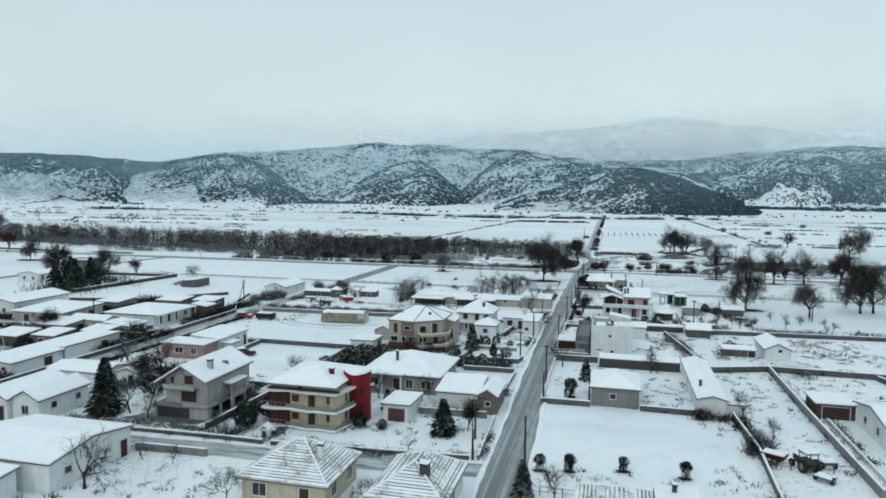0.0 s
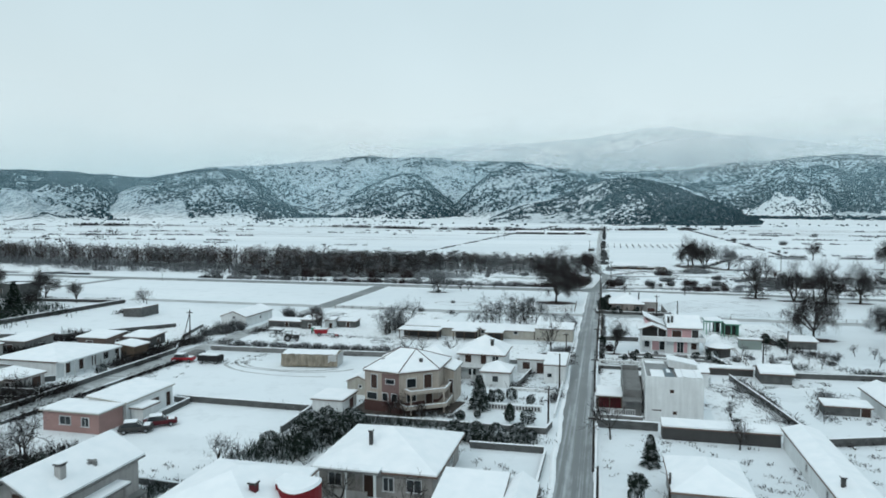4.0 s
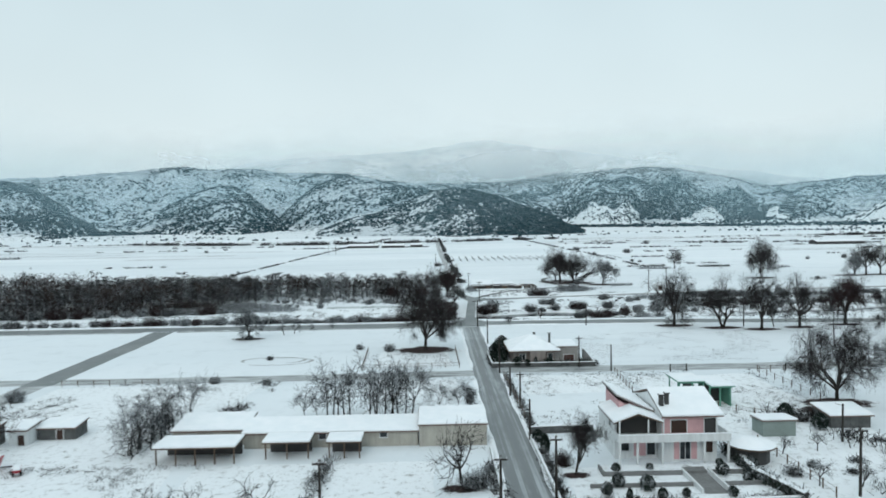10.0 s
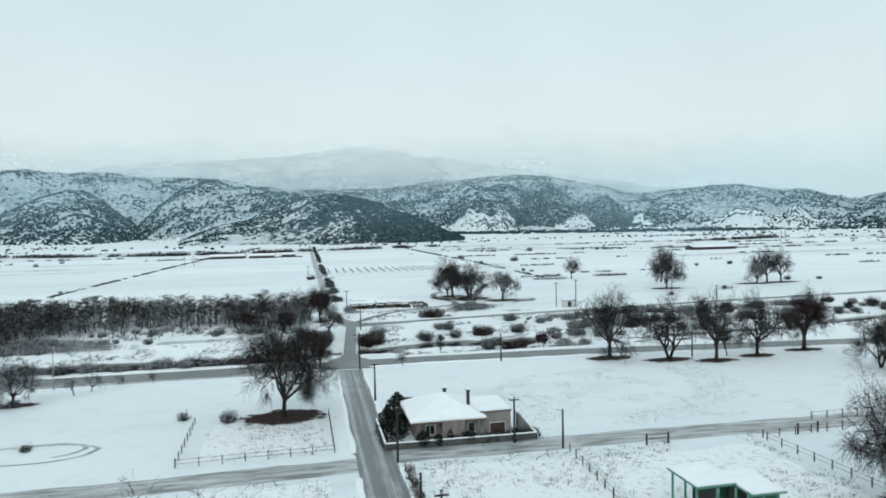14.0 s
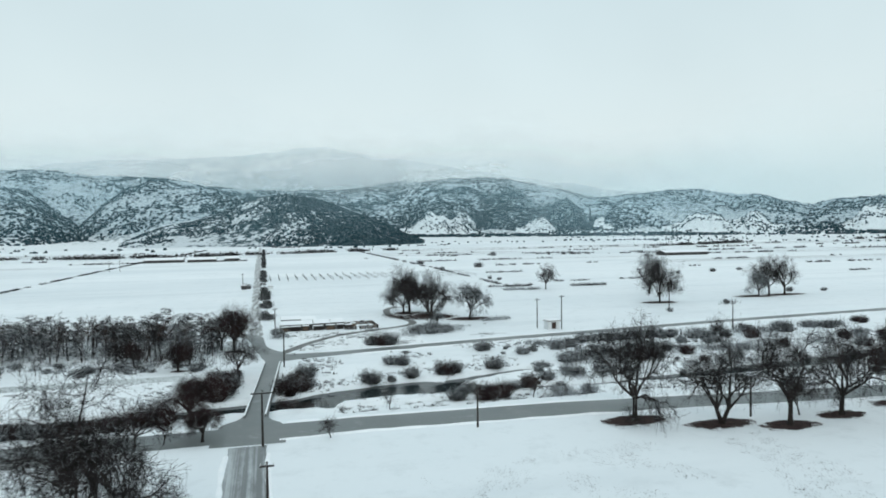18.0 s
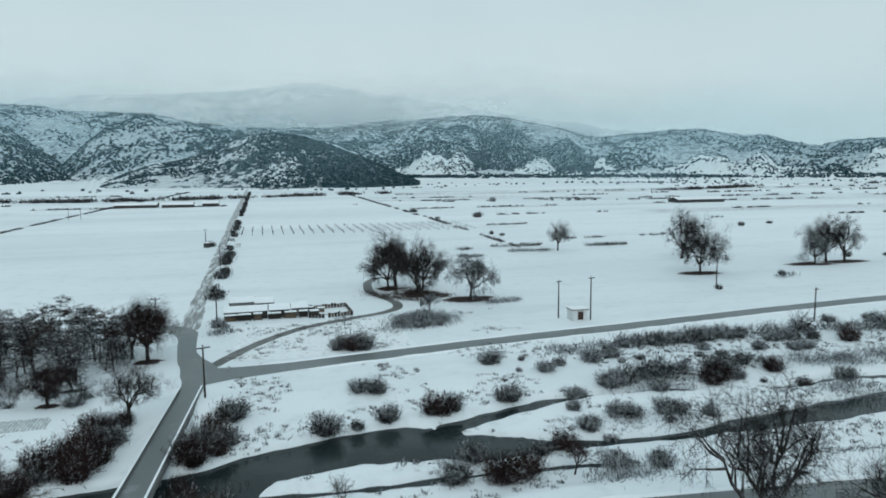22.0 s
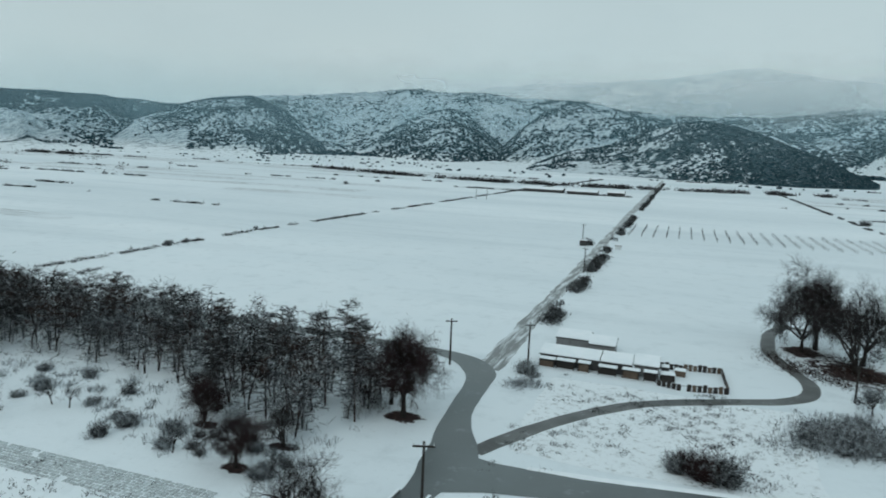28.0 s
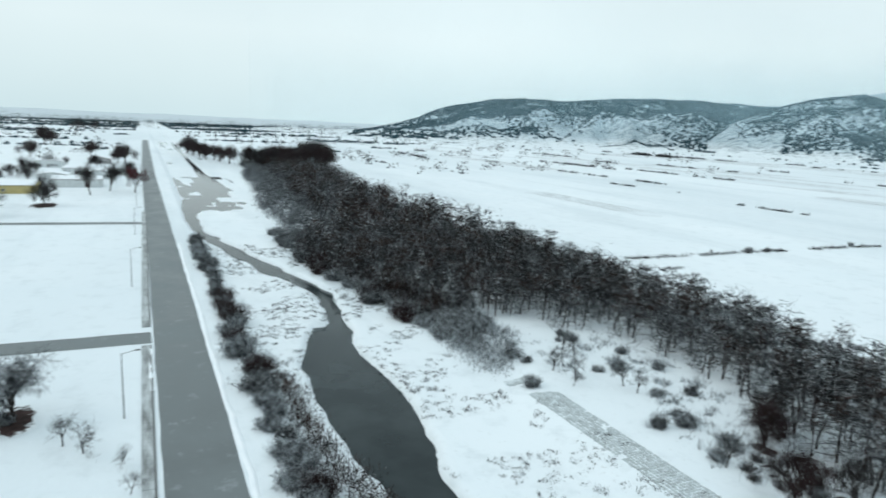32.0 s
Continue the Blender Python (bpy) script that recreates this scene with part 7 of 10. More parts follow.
R = thing("balustrade", 5.7, 129.2, 0, "low white garden balustrade beside a shelter", "balustrade")
part("rail", boxes((-2.6, 2.6, -0.07, 0.07, 0.85, 0.97)), "frame", R)
for k in range(18):
    part("baluster", boxes((-2.55 + k * 0.3 - 0.05, -2.55 + k * 0.3 + 0.05, -0.05, 0.05, -0.05, 0.85)), "frame", R)

# pink villa: east block with a ridge along the street, west wing with a front gable and a raised rear block
R = thing("pink_house", 17.6, 178.6, 0, "two-storey white and pink villa with verandas and snowy roof", "house")
bm = boxes((-1.65, 4.4, -5.8, 3.8, -0.1, 5.05))
for x in (-1.65, 4.4):
    bm.faces.new([bm.verts.new(p) for p in ((x, -5.8, 5.05), (x, 3.8, 5.05), (x, -1.0, 6.55))])
part("wall", bm, "white", R)
part("wing_wall", boxes((-6.4, -1.7, -4.5, 2.6, -0.1, 4.5)), "white", R)
bm = bmesh.new()
v, f = roof_top("mono_E", -5.6, -1.95, -3.2, 2.4, 4.9, 1.75)
slab(bm, v, f, 0.0, 0.5)
box(bm, -5.6, -1.95, -3.2, 2.4, 4.0, 4.5)
for y in (-3.2, 2.4):
    bm.faces.new([bm.verts.new(p) for p in ((-5.6, y, 4.4), (-1.95, y, 4.4), (-5.6, y, 6.6))])
bm.faces.new([bm.verts.new(p) for p in ((-5.6, -3.2, 4.4), (-5.6, -3.2, 6.6), (-5.6, 2.4, 6.6), (-5.6, 2.4, 4.4))])
part("rear_wall", bm, "pink", R, "pink raised rear wall")
part("pink_panel", boxes((-0.3, 2.2, -5.86, -5.8, 0.3, 2.55)), "pink", R, "pink painted entrance wall")
part("pink_panel", boxes((-1.6, 2.9, -5.86, -5.8, 2.82, 5.0)), "pink", R, "pink painted upper wall")
part("pink_panel", boxes((-4.3, -3.0, -4.56, -4.5, 0.3, 2.5)), "pink", R, "pink painted wall panel")
# flat dark plate stands for the loggia's inner shade
part("loggia", boxes((3.05, 4.3, -5.87, -5.8, 2.82, 4.7)), "dark", R, "dark plate painted for the shade in an open loggia")
part("balcony_slab", boxes((-6.7, 5.4, -7.1, -5.88, 2.6, 2.8), (-6.7, -1.72, -5.88, -4.57, 2.6, 2.8), (4.42, 5.4, -5.88, -1.0, 2.6, 2.8)), "white", R)
part("parapet", boxes((-6.7, 5.4, -7.1, -6.98, 2.8, 3.4), (5.28, 5.4, -6.97, -1.0, 2.8, 3.4), (-6.7, -6.58, -6.97, -4.5, 2.8, 3.4)), "white", R)
part("snow_layer", boxes((-6.74, 5.44, -7.14, -6.94, 3.4, 3.5), bevel=0.03), "snow", R)
post_row(R, "pillar", [(-6.5, -6.9), (-4.6, -6.9), (-1.9, -6.9), (2.6, -6.9), (5.2, -6.9)], -0.1, 2.6, 0.14, "white")
post_row(R, "pillar", [(-6.5, -6.8), (-3.4, -6.8), (-1.7, -6.6), (4.2, -6.2)], 3.4, 5.0, 0.09, "white")
HB = (-1.65, 4.4, -5.86, 3.8)
window(R, "S", HB, 0.9, 0.3, 1.1, 2.0, "window")
window(R, "S", HB, 3.4, 1.0, 1.0, 1.2, "shut", "white")
window(R, "S", HB, 0.2, 3.2, 1.7, 1.4, "shut", "white")
WB = (-6.4, -1.7, -4.5, 2.6)
window(R, "S", WB, -5.3, 0.9, 0.9, 1.2)
window(R, "S", WB, -2.4, 0.4, 0.9, 2.0)
part("veranda_back", boxes((-6.2, -1.8, -4.58, -4.5, 2.85, 4.9)), "dark", R, "dark panel on the back of the veranda")
window(R, "W", WB, 1.0, 0.9, 0.8, 1.1)
window(R, "W", WB, 2.6, 3.2, 0.8, 1.0)
v, f = roof_top("gable_y", -7.1, -1.75, -6.7, 0.2, 4.55, 0.95)
bm = bmesh.new(); slab(bm, v, f, 0.1, 0.14); part("roof", bm, "wood", R)
bm = bmesh.new(); slab(bm, v, f, 0.30, 0.19); part("snow_layer", bm, "snow", R)
bm = bmesh.new(); slab(bm, *roof_top("mono_E", -6.0, -1.8, -3.7, 2.8, 4.95, 1.9), 0.1, 0.16); part("roof", bm, "grey", R)
bm = bmesh.new(); slab(bm, *roof_top("mono_E", -5.98, -1.82, -3.62, 2.78, 4.95, 1.89), 0.26, 0.155); part("snow_layer", bm, "snow", R)
v, f = roof_top("gable_x", -1.72, 4.9, -6.4, 4.4, 5.05, 1.7)
bm = bmesh.new(); slab(bm, v, f, 0.1, 0.14); part("roof", bm, "ochre_tile", R)
bm = bmesh.new(); slab(bm, v, f, 0.30, 0.19); part("snow_layer", bm, "snow", R)
# solid dark strip in place of the shade between both roofs
part("valley", boxes((-1.98, -1.74, -3.6, 3.0, 5.0, 5.2)), "dark", R, "dark strip painted for the shaded gap between the roofs")
chimney(R, -1.3, -4.6, 5.3, 6.9, 0.42, "dark")
chimney(R, -0.6, -4.3, 5.4, 7.0, 0.42, "dark")
part("garden_wall", boxes((-9.0, -0.8, -9.6, -9.4, -0.1, 0.45), (2.3, 7.4, -9.6, -9.4, -0.1, 0.45), (-9.0, -8.8, -9.38, -7.3, -0.1, 0.45), (7.2, 7.4, -9.38, -7.3, -0.1, 0.45)), "concrete", R)
part("garden_wall", boxes((-11.0, -0.8, -12.6, -12.4, -0.1, 0.4), (2.3, 7.4, -12.6, -12.4, -0.1, 0.4)), "concrete", R)
part("terrace", boxes((-8.78, 7.18, -9.36, -7.2, -0.1, 0.3)), "thin", R)
part("garden_steps", boxes((-0.4, 1.9, -14.5, -9.4, -0.05, 0.08), (-0.4, 1.9, -9.38, -8.2, -0.05, 0.32)), "concrete", R)
part("stair_rail", boxes((-0.72, -0.5, -14.5, -9.0, -0.05, 0.5), (2.0, 2.22, -14.5, -9.0, -0.05, 0.5)), "white", R)
R = thing("shelter", 25.7, 173.0, 0, "round garden shelter with dark sides and snowy roof", "shelter")
part("side_wall", tube(bmesh.new(), (0, 0, -0.1), (0, 0, 1.7), 2.0, 2.0, 12), "dark", R)
part("roof", tube(bmesh.new(), (0, 0, 1.7), (0, 0, 2.1), 2.7, 1.2, 14), "wood", R)
part("snow_layer", tube(bmesh.new(), (0, 0, 1.86), (0, 0, 2.4), 2.66, 0.9, 14), "snow", R)
house("shed", "small green shed with snowy roof", 30.8, 34.8, 180.4, 183.2, 1.7, "mono_N", 0.2, 0.2, "greygreen", category="shed")
R = thing("open_shed", 29.6, 197.0, 0, "open mint-green timber shed with snowy roof", "shed")
post_row(R, "post", [(-3.2, 3.0), (-3.2, -1.0), (-1.9, 3.0), (-1.4, -1.3), (3.2, -3.2), (1.7, -3.3), (0.3, -3.2), (3.2, 0.4), (-0.2, -2.2)], -0.1, 3.0, 0.11, "green")
part("side_wall", boxes((3.1, 3.22, -3.05, 0.3, -0.1, 2.7), (0.34, 3.05, 1.0, 1.12, -0.1, 2.7)), "green", R)
# added dark panels imitate the shaded inside of the shed
part("back_wall", boxes((-1.3, 0.2, 2.6, 2.8, -0.1, 2.8), (0.4, 3.0, -0.4, -0.28, -0.1, 2.6), (-1.2, -1.08, -1.0, 2.55, -0.1, 2.6)), "dark", R)
part("beam", boxes((-3.3, 0.25, -1.4, -1.2, 2.85, 3.0)), "green", R)
part("beam", boxes((0.3, 3.4, -3.4, -3.2, 2.62, 2.76)), "green", R)
part("roof", boxes((-3.6, 0.3, -1.6, 3.4, 3.02, 3.14)), "green", R)
part("snow_layer", boxes((-3.56, 0.26, -1.56, 3.36, 3.14, 3.32), bevel=0.05), "snow", R)
part("roof", boxes((0.31, 3.7, -3.7, 1.6, 2.78, 2.9)), "green", R)
part("snow_layer", boxes((0.34, 3.66, -3.66, 1.56, 2.9, 3.1), bevel=0.05), "snow", R)
R = thing("crate", 27.6, 195.0, 0, "pale overturned crate before the open shed", "crate", 25)
part("box", boxes((-0.6, 0.6, -0.5, 0.5, -0.05, 0.7)), "frame", R)
R = house("house", "low taupe-walled house with broad snowy roof", 5.9, 13.6, 223.2, 231.6, 2.9, "hip", 1.7, 0.9, "taupe", windows=(("S", -2.2, 0.9, 1.0, 1.1), ("S", 0.4, 0, 1.0, 2.0, "door"), ("S", 2.9, 0.9, 0.9, 1.1)), chimneys=((3.2, -1.6, 3.2, 5.2, 0.36, "dark"), (1.0, 2.6, 3.6, 4.6, 0.4, "dark")), thick=0.25)
part("bay_wall", boxes((-0.9, 1.9, -5.4, -4.2, -0.1, 2.7)), "taupe", R, "projecting bay under the eave")
post_row(R, "pillar", [(-3.6, -4.9), (-1.6, -4.9), (2.4, -4.9), (3.7, -4.9)], -0.1, 2.85, 0.09, "grey")
for x, y, q in ((6.4, 221.6, 0.8), (8.2, 221.4, 0.6), (12.2, 221.6, 0.7), (14.6, 221.8, 0.6)):
    plant("heart" if x < 13 else "shrub2", x, y, q)
house("outbuilding", "flat-roofed concrete annexe with open front", 13.8, 17.8, 223.4, 230.0, 3.1, "flat", 0, 0.15, "grey", category="outbuilding", windows=(("S", 0.3, 0.1, 1.9, 1.6, "garage"),))
R = thing("outdoor_stair", 19.6, 223.6, 0, "concrete stair with iron rail beside the annexe", "stair")
for k in range(8):
    part("step", boxes((-0.9 + k * 0.26, -0.64 + k * 0.26, -0.6, 0.6, -0.1, 2.6 - k * 0.33)), "concrete", R)
house("barn", "white gabled barn with smooth snowy roof", 40.9, 45.2, 134.6, 144.5, 2.1, "gable_y", 1.0, 0.3, "white", category="barn", windows=(("S", 0.4, 1.6, 0.6, 0.5),))
house("shed", "low dark shed with snowy roof", 33.8, 39.6, 136.2, 138.6, 1.2, "mono_S", 0.25, 0.2, "stone", category="shed", windows=(("S", 2.2, 0, 1.2, 1.3, "shut"),))
R = house("house", "white bungalow with snowy roof and arched veranda", 45.2, 57.0, 88.0, 99.6, 2.9, "gable_x", 1.1, 0.5, "white", windows=(("S", -4.2, 0.8, 1.3, 1.4), ("S", -1.4, 0, 1.1, 2.2, "door"), ("S", 2.2, 0.8, 1.3, 1.4), ("W", -2.5, 1.0, 0.9, 1.0), ("W", 1.8, 1.0, 0.9, 1.0)))
post_row(R, "pillar", [(-5.6 + 2.3 * k, -7.6) for k in range(5)], -0.1, 2.4, 0.15, "frame")
part("porch_roof", boxes((-6.0, 5.6, -7.9, -5.95, 2.4, 2.6)), "white", R)
part("snow_layer", boxes((-5.96, 5.56, -7.86, -6.45, 2.6, 2.8), bevel=0.05), "snow", R)
house("carport", "flat-roofed carport with snow on top", 40.6, 45.4, 100.6, 106.0, 2.0, "flat", 0, 0.3, "brown", category="carport", windows=(("S", 0, 0, 3.4, 1.7, "shut"),))
house("shed", "low shed with rounded snowy roof", 29.0, 33.6, 152.2, 157.0, 1.7, "gable_x", 0.7, 0.4, "stone", category="shed", thick=0.3)
house("shed", "narrow dark lean-to under thick snow", 20.4, 28.6, 156.6, 157.8, 1.1, "mono_S", 0.15, 0.15, "dark", category="shed", thick=0.22)
house("shed", "small dark shed with snowy roof beside an orchard", 40.6, 45.6, 183.0, 187.0, 1.5, "mono_S", 0.4, 0.3, "stone", category="shed")

# sheep pens by the field
for x0, x1, y0, y1, h, lb in ((6.4, 14.6, 361.2, 364.4, 1.4, "low tarred sheep shed under snow"), (15.0, 19.0, 361.0, 364.2, 1.5, "low sheep shed, whole wall dark for its shaded openings"), (19.4, 22.6, 361.6, 365.0, 1.5, "low sheep shed roofed with snowy sheets"), (7.0, 12.0, 370.6, 374.0, 1.5, "pale barn with shallow snowy roof"), (12.2, 16.0, 369.4, 372.8, 1.4, "low flat barn under snow")):
    # dark wall colour takes the place of shade in the open fronts
    house("animal_shed", lb, x0, x1, y0, y1, h, "mono_S", 0.5, 0.15, "dark" if "dark" in lb or "tarred" in lb else "concrete", category="shed", roof_m="dark")

R = thing("animal_shelter", 14.6, 360.4, 0, "row of low ragged animal shelters with dark fronts under snow", "shelter")
for k, x in enumerate((-8.0, -5.6, -2.6, 0.2, 3.4, 6.2)):
    w = 2.0 + 0.5 * math.sin(k * 2.3)
    part("front_board", boxes((x, x + w, -0.3 + 0.2 * (k % 2), -0.22 + 0.2 * (k % 2), -0.1, 0.8 + 0.2 * (k % 3))), "pole" if k % 2 else "wood", R)
    part("roof_sheet", boxes((x - 0.1, x + w + 0.2, -0.7, 0.55, 1.1 + 0.06 * (k % 3), 1.16 + 0.06 * (k % 3))), "dark", R)
    part("snow_layer", boxes((x - 0.08, x + w + 0.16, -0.66, 0.5, 1.163 + 0.06 * (k % 3), 1.3 + 0.06 * (k % 3)), bevel=0.03), "snow", R)
    post_row(R, "post", [(x, -0.55), (x + w, -0.55)], -0.1, 1.1, 0.06, "pole")
R = thing("sheep_pen", 26.8, 363.0, 0, "dark board pen for sheep beside low sheds", "pen")
rp = random.Random(19)
PEN = [(-4.2, 3.6), (4.1, 5.1), (4.6, -3.6), (-1.2, -4.9), (-4.3, -4.0)]
for a, b in zip(PEN, PEN[1:]):
    n = int(math.hypot(b[0] - a[0], b[1] - a[1]) / 0.62)
    for k in range(n):
        if rp.random() < 0.07:
            continue
        x, y = a[0] + (b[0] - a[0]) * (k + 0.5) / n, a[1] + (b[1] - a[1]) * (k + 0.5) / n
        bm = boxes((-0.27, 0.27, -0.03, 0.03, -0.1, rp.uniform(0.75, 1.05)))
        ob = part("board", bm, "pole" if rp.random() < 0.7 else "wood", R)
        ob.matrix_basis = pose(x, y, 0, 0, 0, math.degrees(math.atan2(b[1] - a[1], b[0] - a[0])) + rp.uniform(-4, 4))
    ob = part("rail", tube(bmesh.new(), (*a, 0.7), (*b, 0.7), 0.04, 0.04, 5), "pole", R)
for x, y, w, d, h, tilt, m in ((-3.0, -1.2, 1.8, 1.4, 0.9, 6, "pole"), (-1.4, 1.6, 1.4, 1.2, 0.8, -5, "wood"), (-3.4, 1.4, 1.0, 1.2, 1.1, 3, "dark")):
    b_ = thing("feed_rack", 26.8 + x, 363.0 + y, 0, "ragged low feed rack with snow on top in a sheep pen", "feed rack", tilt)
    part("body", boxes((-w / 2, w / 2, -d / 2, d / 2, -0.05, h)), m, b_)
    part("snow_layer", boxes((-w / 2 - 0.05, w / 2 + 0.05, -d / 2 - 0.05, d / 2 + 0.05, h + 0.003, h + 0.13), bevel=0.03), "snow", b_)
# farm sheds at the far end of the plain
for x0, x1, y in ((-92, -62, 775), (-58, -36, 771), (-30, -18, 782)):
    house("farm_shed", "long dark farm shed with snowy roof across the plain", x0, x1, y, y + 12, 2.2, "gable_x", 1.6, 0.5, "dark", category="barn", group="far farm sheds")
house("farm_shed", "long dark farm shed with snowy roof across the plain", 330, 372, 690, 704, 2.4, "gable_x", 1.6, 0.5, "dark", category="barn", group="far farm sheds")

# ---------- garden walls, fences, poles ----------
def wall_line(pts, h, label, material="stone", t=0.22, cap=True, name="garden_wall"):
    R = thing(name, pts[0][0], pts[0][1], 0, label, "wall", kind="structure")
    for a, b in zip(pts, pts[1:]):
        a, b = Vector((a[0] - pts[0][0], a[1] - pts[0][1])), Vector((b[0] - pts[0][0], b[1] - pts[0][1]))
        d = (b - a).normalized()
        n = Vector((d.y, -d.x)) * t / 2
        a2, b2 = a - d * t * 0.45, b + d * t * 0.45
        poly_body("wall_run", [a2 + n, a2 - n, b2 - n, b2 + n][::-1], -0.2, h, material, R)
        if cap:
            n2 = n * 1.25
            ln = (b2 - a2).length
            k = max(1, int(ln / 2.5))
            vs = []
            for i in range(k + 1):
                p = a2.lerp(b2, i / k)
                top = h + 0.10 + 0.05 * noise.noise((p.x + pts[0][0], p.y + pts[0][1], 0))
                vs += [(*(p + n2), h + 0.003), (*(p + n2 * 0.7), top), (*(p - n2 * 0.7), top), (*(p - n2), h + 0.003)]
            raw("snow_cap", vs, [(4 * i + j, 4 * i + 4 + j, 4 * i + 5 + j, 4 * i + 1 + j) for i in range(k) for j in range(3)], "snow", R)
    return R


DW = "dark stone garden wall capped with snow"
WALL_RUNS = []
for pts, h, lb, m in (
    ([(3.6, 97.0), (10.3, 97.1)], 0.8, DW, "stone"), ([(17.3, 97.1), (24.7, 97.0)], 0.8, DW, "stone"), ([(3.4, 97.4), (3.3, 123.2)], 0.5, "low concrete kerb wall under snow", "concrete"),
    ([(3.4, 123.4), (10.8, 123.6)], 1.1, DW, "stone"), ([(29.0, 121.8), (39.6, 125.6), (66, 124.5)], 1.0, DW, "stone"), ([(39.8, 74.0), (39.6, 100), (39.7, 125.2)], 1.1, "long concrete boundary wall capped with snow", "concrete"),
    ([(41.6, 74), (41.6, 99)], 0.5, "low white path wall under snow", "white"), ([(29.4, 97.2), (30.2, 84.0), (29.6, 70)], 0.9, DW, "stone"), ([(3.0, 125.4), (9.0, 125.2)], 1.2, "plain concrete front wall capped with snow", "concrete"),
    ([(2.9, 128.5), (2.9, 156.8)], 0.6, "low plot wall capped with snow", "stone"), ([(3.2, 156.8), (20.0, 156.9)], 0.6, "low plot wall capped with snow", "stone"), ([(29.2, 126.2), (27.0, 140), (24.5, 154)], 0.7, DW, "stone"),
    ([(33.8, 157.0), (70, 159.8)], 0.9, DW, "stone"), ([(3.0, 161.5), (14.8, 161.5)], 0.55, "low white garden wall with snow on top", "white"), ([(20.0, 161.6), (25.4, 161.7)], 0.55, "low white garden wall with snow on top", "white"),
    ([(3.0, 161.8), (2.9, 183.0)], 0.5, "low white garden wall with snow on top", "white"), ([(25.6, 161.8), (23.9, 168), (24.6, 174)], 0.9, "dark hedge wall dusted with snow", "dark"), ([(3.2, 183.4), (11.0, 183.8)], 0.9, DW, "stone"),
    ([(1.9, 221.3), (20.3, 221.0), (20.4, 225)], 0.8, "dark stone front wall capped with snow", "stone"), ([(1.9, 221.6), (1.9, 232)], 0.8, "dark stone front wall capped with snow", "stone"),
    ([(-57.4, 121.2), (-35.8, 121.0)], 0.9, "long grey plot wall capped with snow", "stone"), ([(-35.7, 120.6), (-35.6, 111.6)], 0.9, "long grey plot wall capped with snow", "stone"), ([(-57.4, 120.8), (-54.8, 120.4), (-54.6, 110.2)], 0.8, DW, "stone"),
    ([(-72.8, 154.6), (-54, 155.3), (-36.4, 156.8)], 0.9, "long grey boundary wall capped with snow", "concrete"), ([(-77.9, 58), (-77.8, 116)], 0.8, "dark street-side wall capped with snow", "stone"), ([(-77.8, 118), (-78.2, 150.6)], 0.8, "dark street-side wall capped with snow", "stone"),
    ([(-73.0, 62), (-73.1, 104)], 0.6, "low street-side wall capped with snow", "stone"), ([(-73.1, 106), (-73.0, 150)], 0.4, "low street-side wall capped with snow", "stone"), ([(-40.2, 65.9), (-31.3, 66.3)], 0.9, "concrete retaining wall capped with snow", "concrete"),
    ([(-46.0, 71.2), (-33.0, 71.6), (-27.2, 71.6)], 0.5, "low plot wall capped with snow", "stone"), ([(-26.0, 71.6), (-11.0, 72.6), (-2.4, 73.4)], 0.5, "garden front wall capped with snow", "stone"), ([(-36.4, 74), (-35.4, 92)], 0.9, DW, "dark"), ([(-52, 94.2), (-36.0, 93.2)], 0.7, DW, "stone"), ([(-12.2, 87.6), (-3.0, 88.0)], 0.9, "pale garden wall capped with snow", "concrete"),
    ([(-1.3, 73.6), (-1.9, 88)], 0.5, "low street wall capped with snow", "concrete"), ([(-2.5, 98), (-2.4, 111.6)], 0.6, "low street wall capped with snow", "stone"), ([(-11.2, 112.0), (-2.7, 112.2)], 0.8, DW, "stone"),
    ([(-30.2, 118.8), (-3.0, 119.0), (-2.5, 122)], 0.8, "garden front wall capped with snow", "stone"), ([(-2.4, 126), (-2.4, 143.8)], 0.5, "low white street wall capped with snow", "white"), ([(-10.0, 138.8), (-3.2, 138.6)], 0.4, "low white wall under snow", "white"),
    ([(-9.2, 141.0), (-8.2, 150.0)], 0.9, "pale plot wall capped with snow", "concrete"), ([(-21.6, 157.0), (-3.0, 156.8)], 0.7, "low concrete wall capped with snow", "concrete"), ([(-2.3, 157), (-2.2, 178)], 0.4, "low street wall capped with snow", "stone"),
    ([(-35.4, 152.4), (-33.4, 156.6)], 1.3, "broad concrete ramp wall capped with snow", "concrete"), ([(-79.0, 152), (-86, 164), (-90, 178)], 0.7, DW, "stone"), ([(-137, 208.6), (-175, 205)], 0.9, "dark field hedge bank capped with snow", "dark"), ([(-136.4, 208.4), (-140.5, 165.6)], 1.1, "dark field hedge bank capped with snow", "dark"),
    ([(-110, 112.4), (-92, 117.0), (-80.6, 118.6)], 1.0, DW, "dark"), ([(-106, 127), (-103, 147.5), (-84, 150)], 1.0, DW, "dark"), ([(-83.2, 98), (-83.6, 114)], 1.2, "dark yard wall capped with snow", "dark"), ([(-136, 152), (-112, 158), (-96, 176)], 0.9, DW, "stone"), ([(-92, 119), (-84, 126.6)], 0.9, DW, "stone"), ([(46, 108), (62, 110)], 0.9, DW, "stone"), ([(60, 110), (56, 124)], 0.9, DW, "stone"),
):
    WALL_RUNS += [(a[0] + 0.35, a[1] + 0.4, b[0] + 0.35, b[1] + 0.4) for a, b in zip(pts, pts[1:])]
    wall_line(pts, h, lb, m, 0.9 if "ramp" in lb else (0.5 if "hedge" in lb else 0.22))


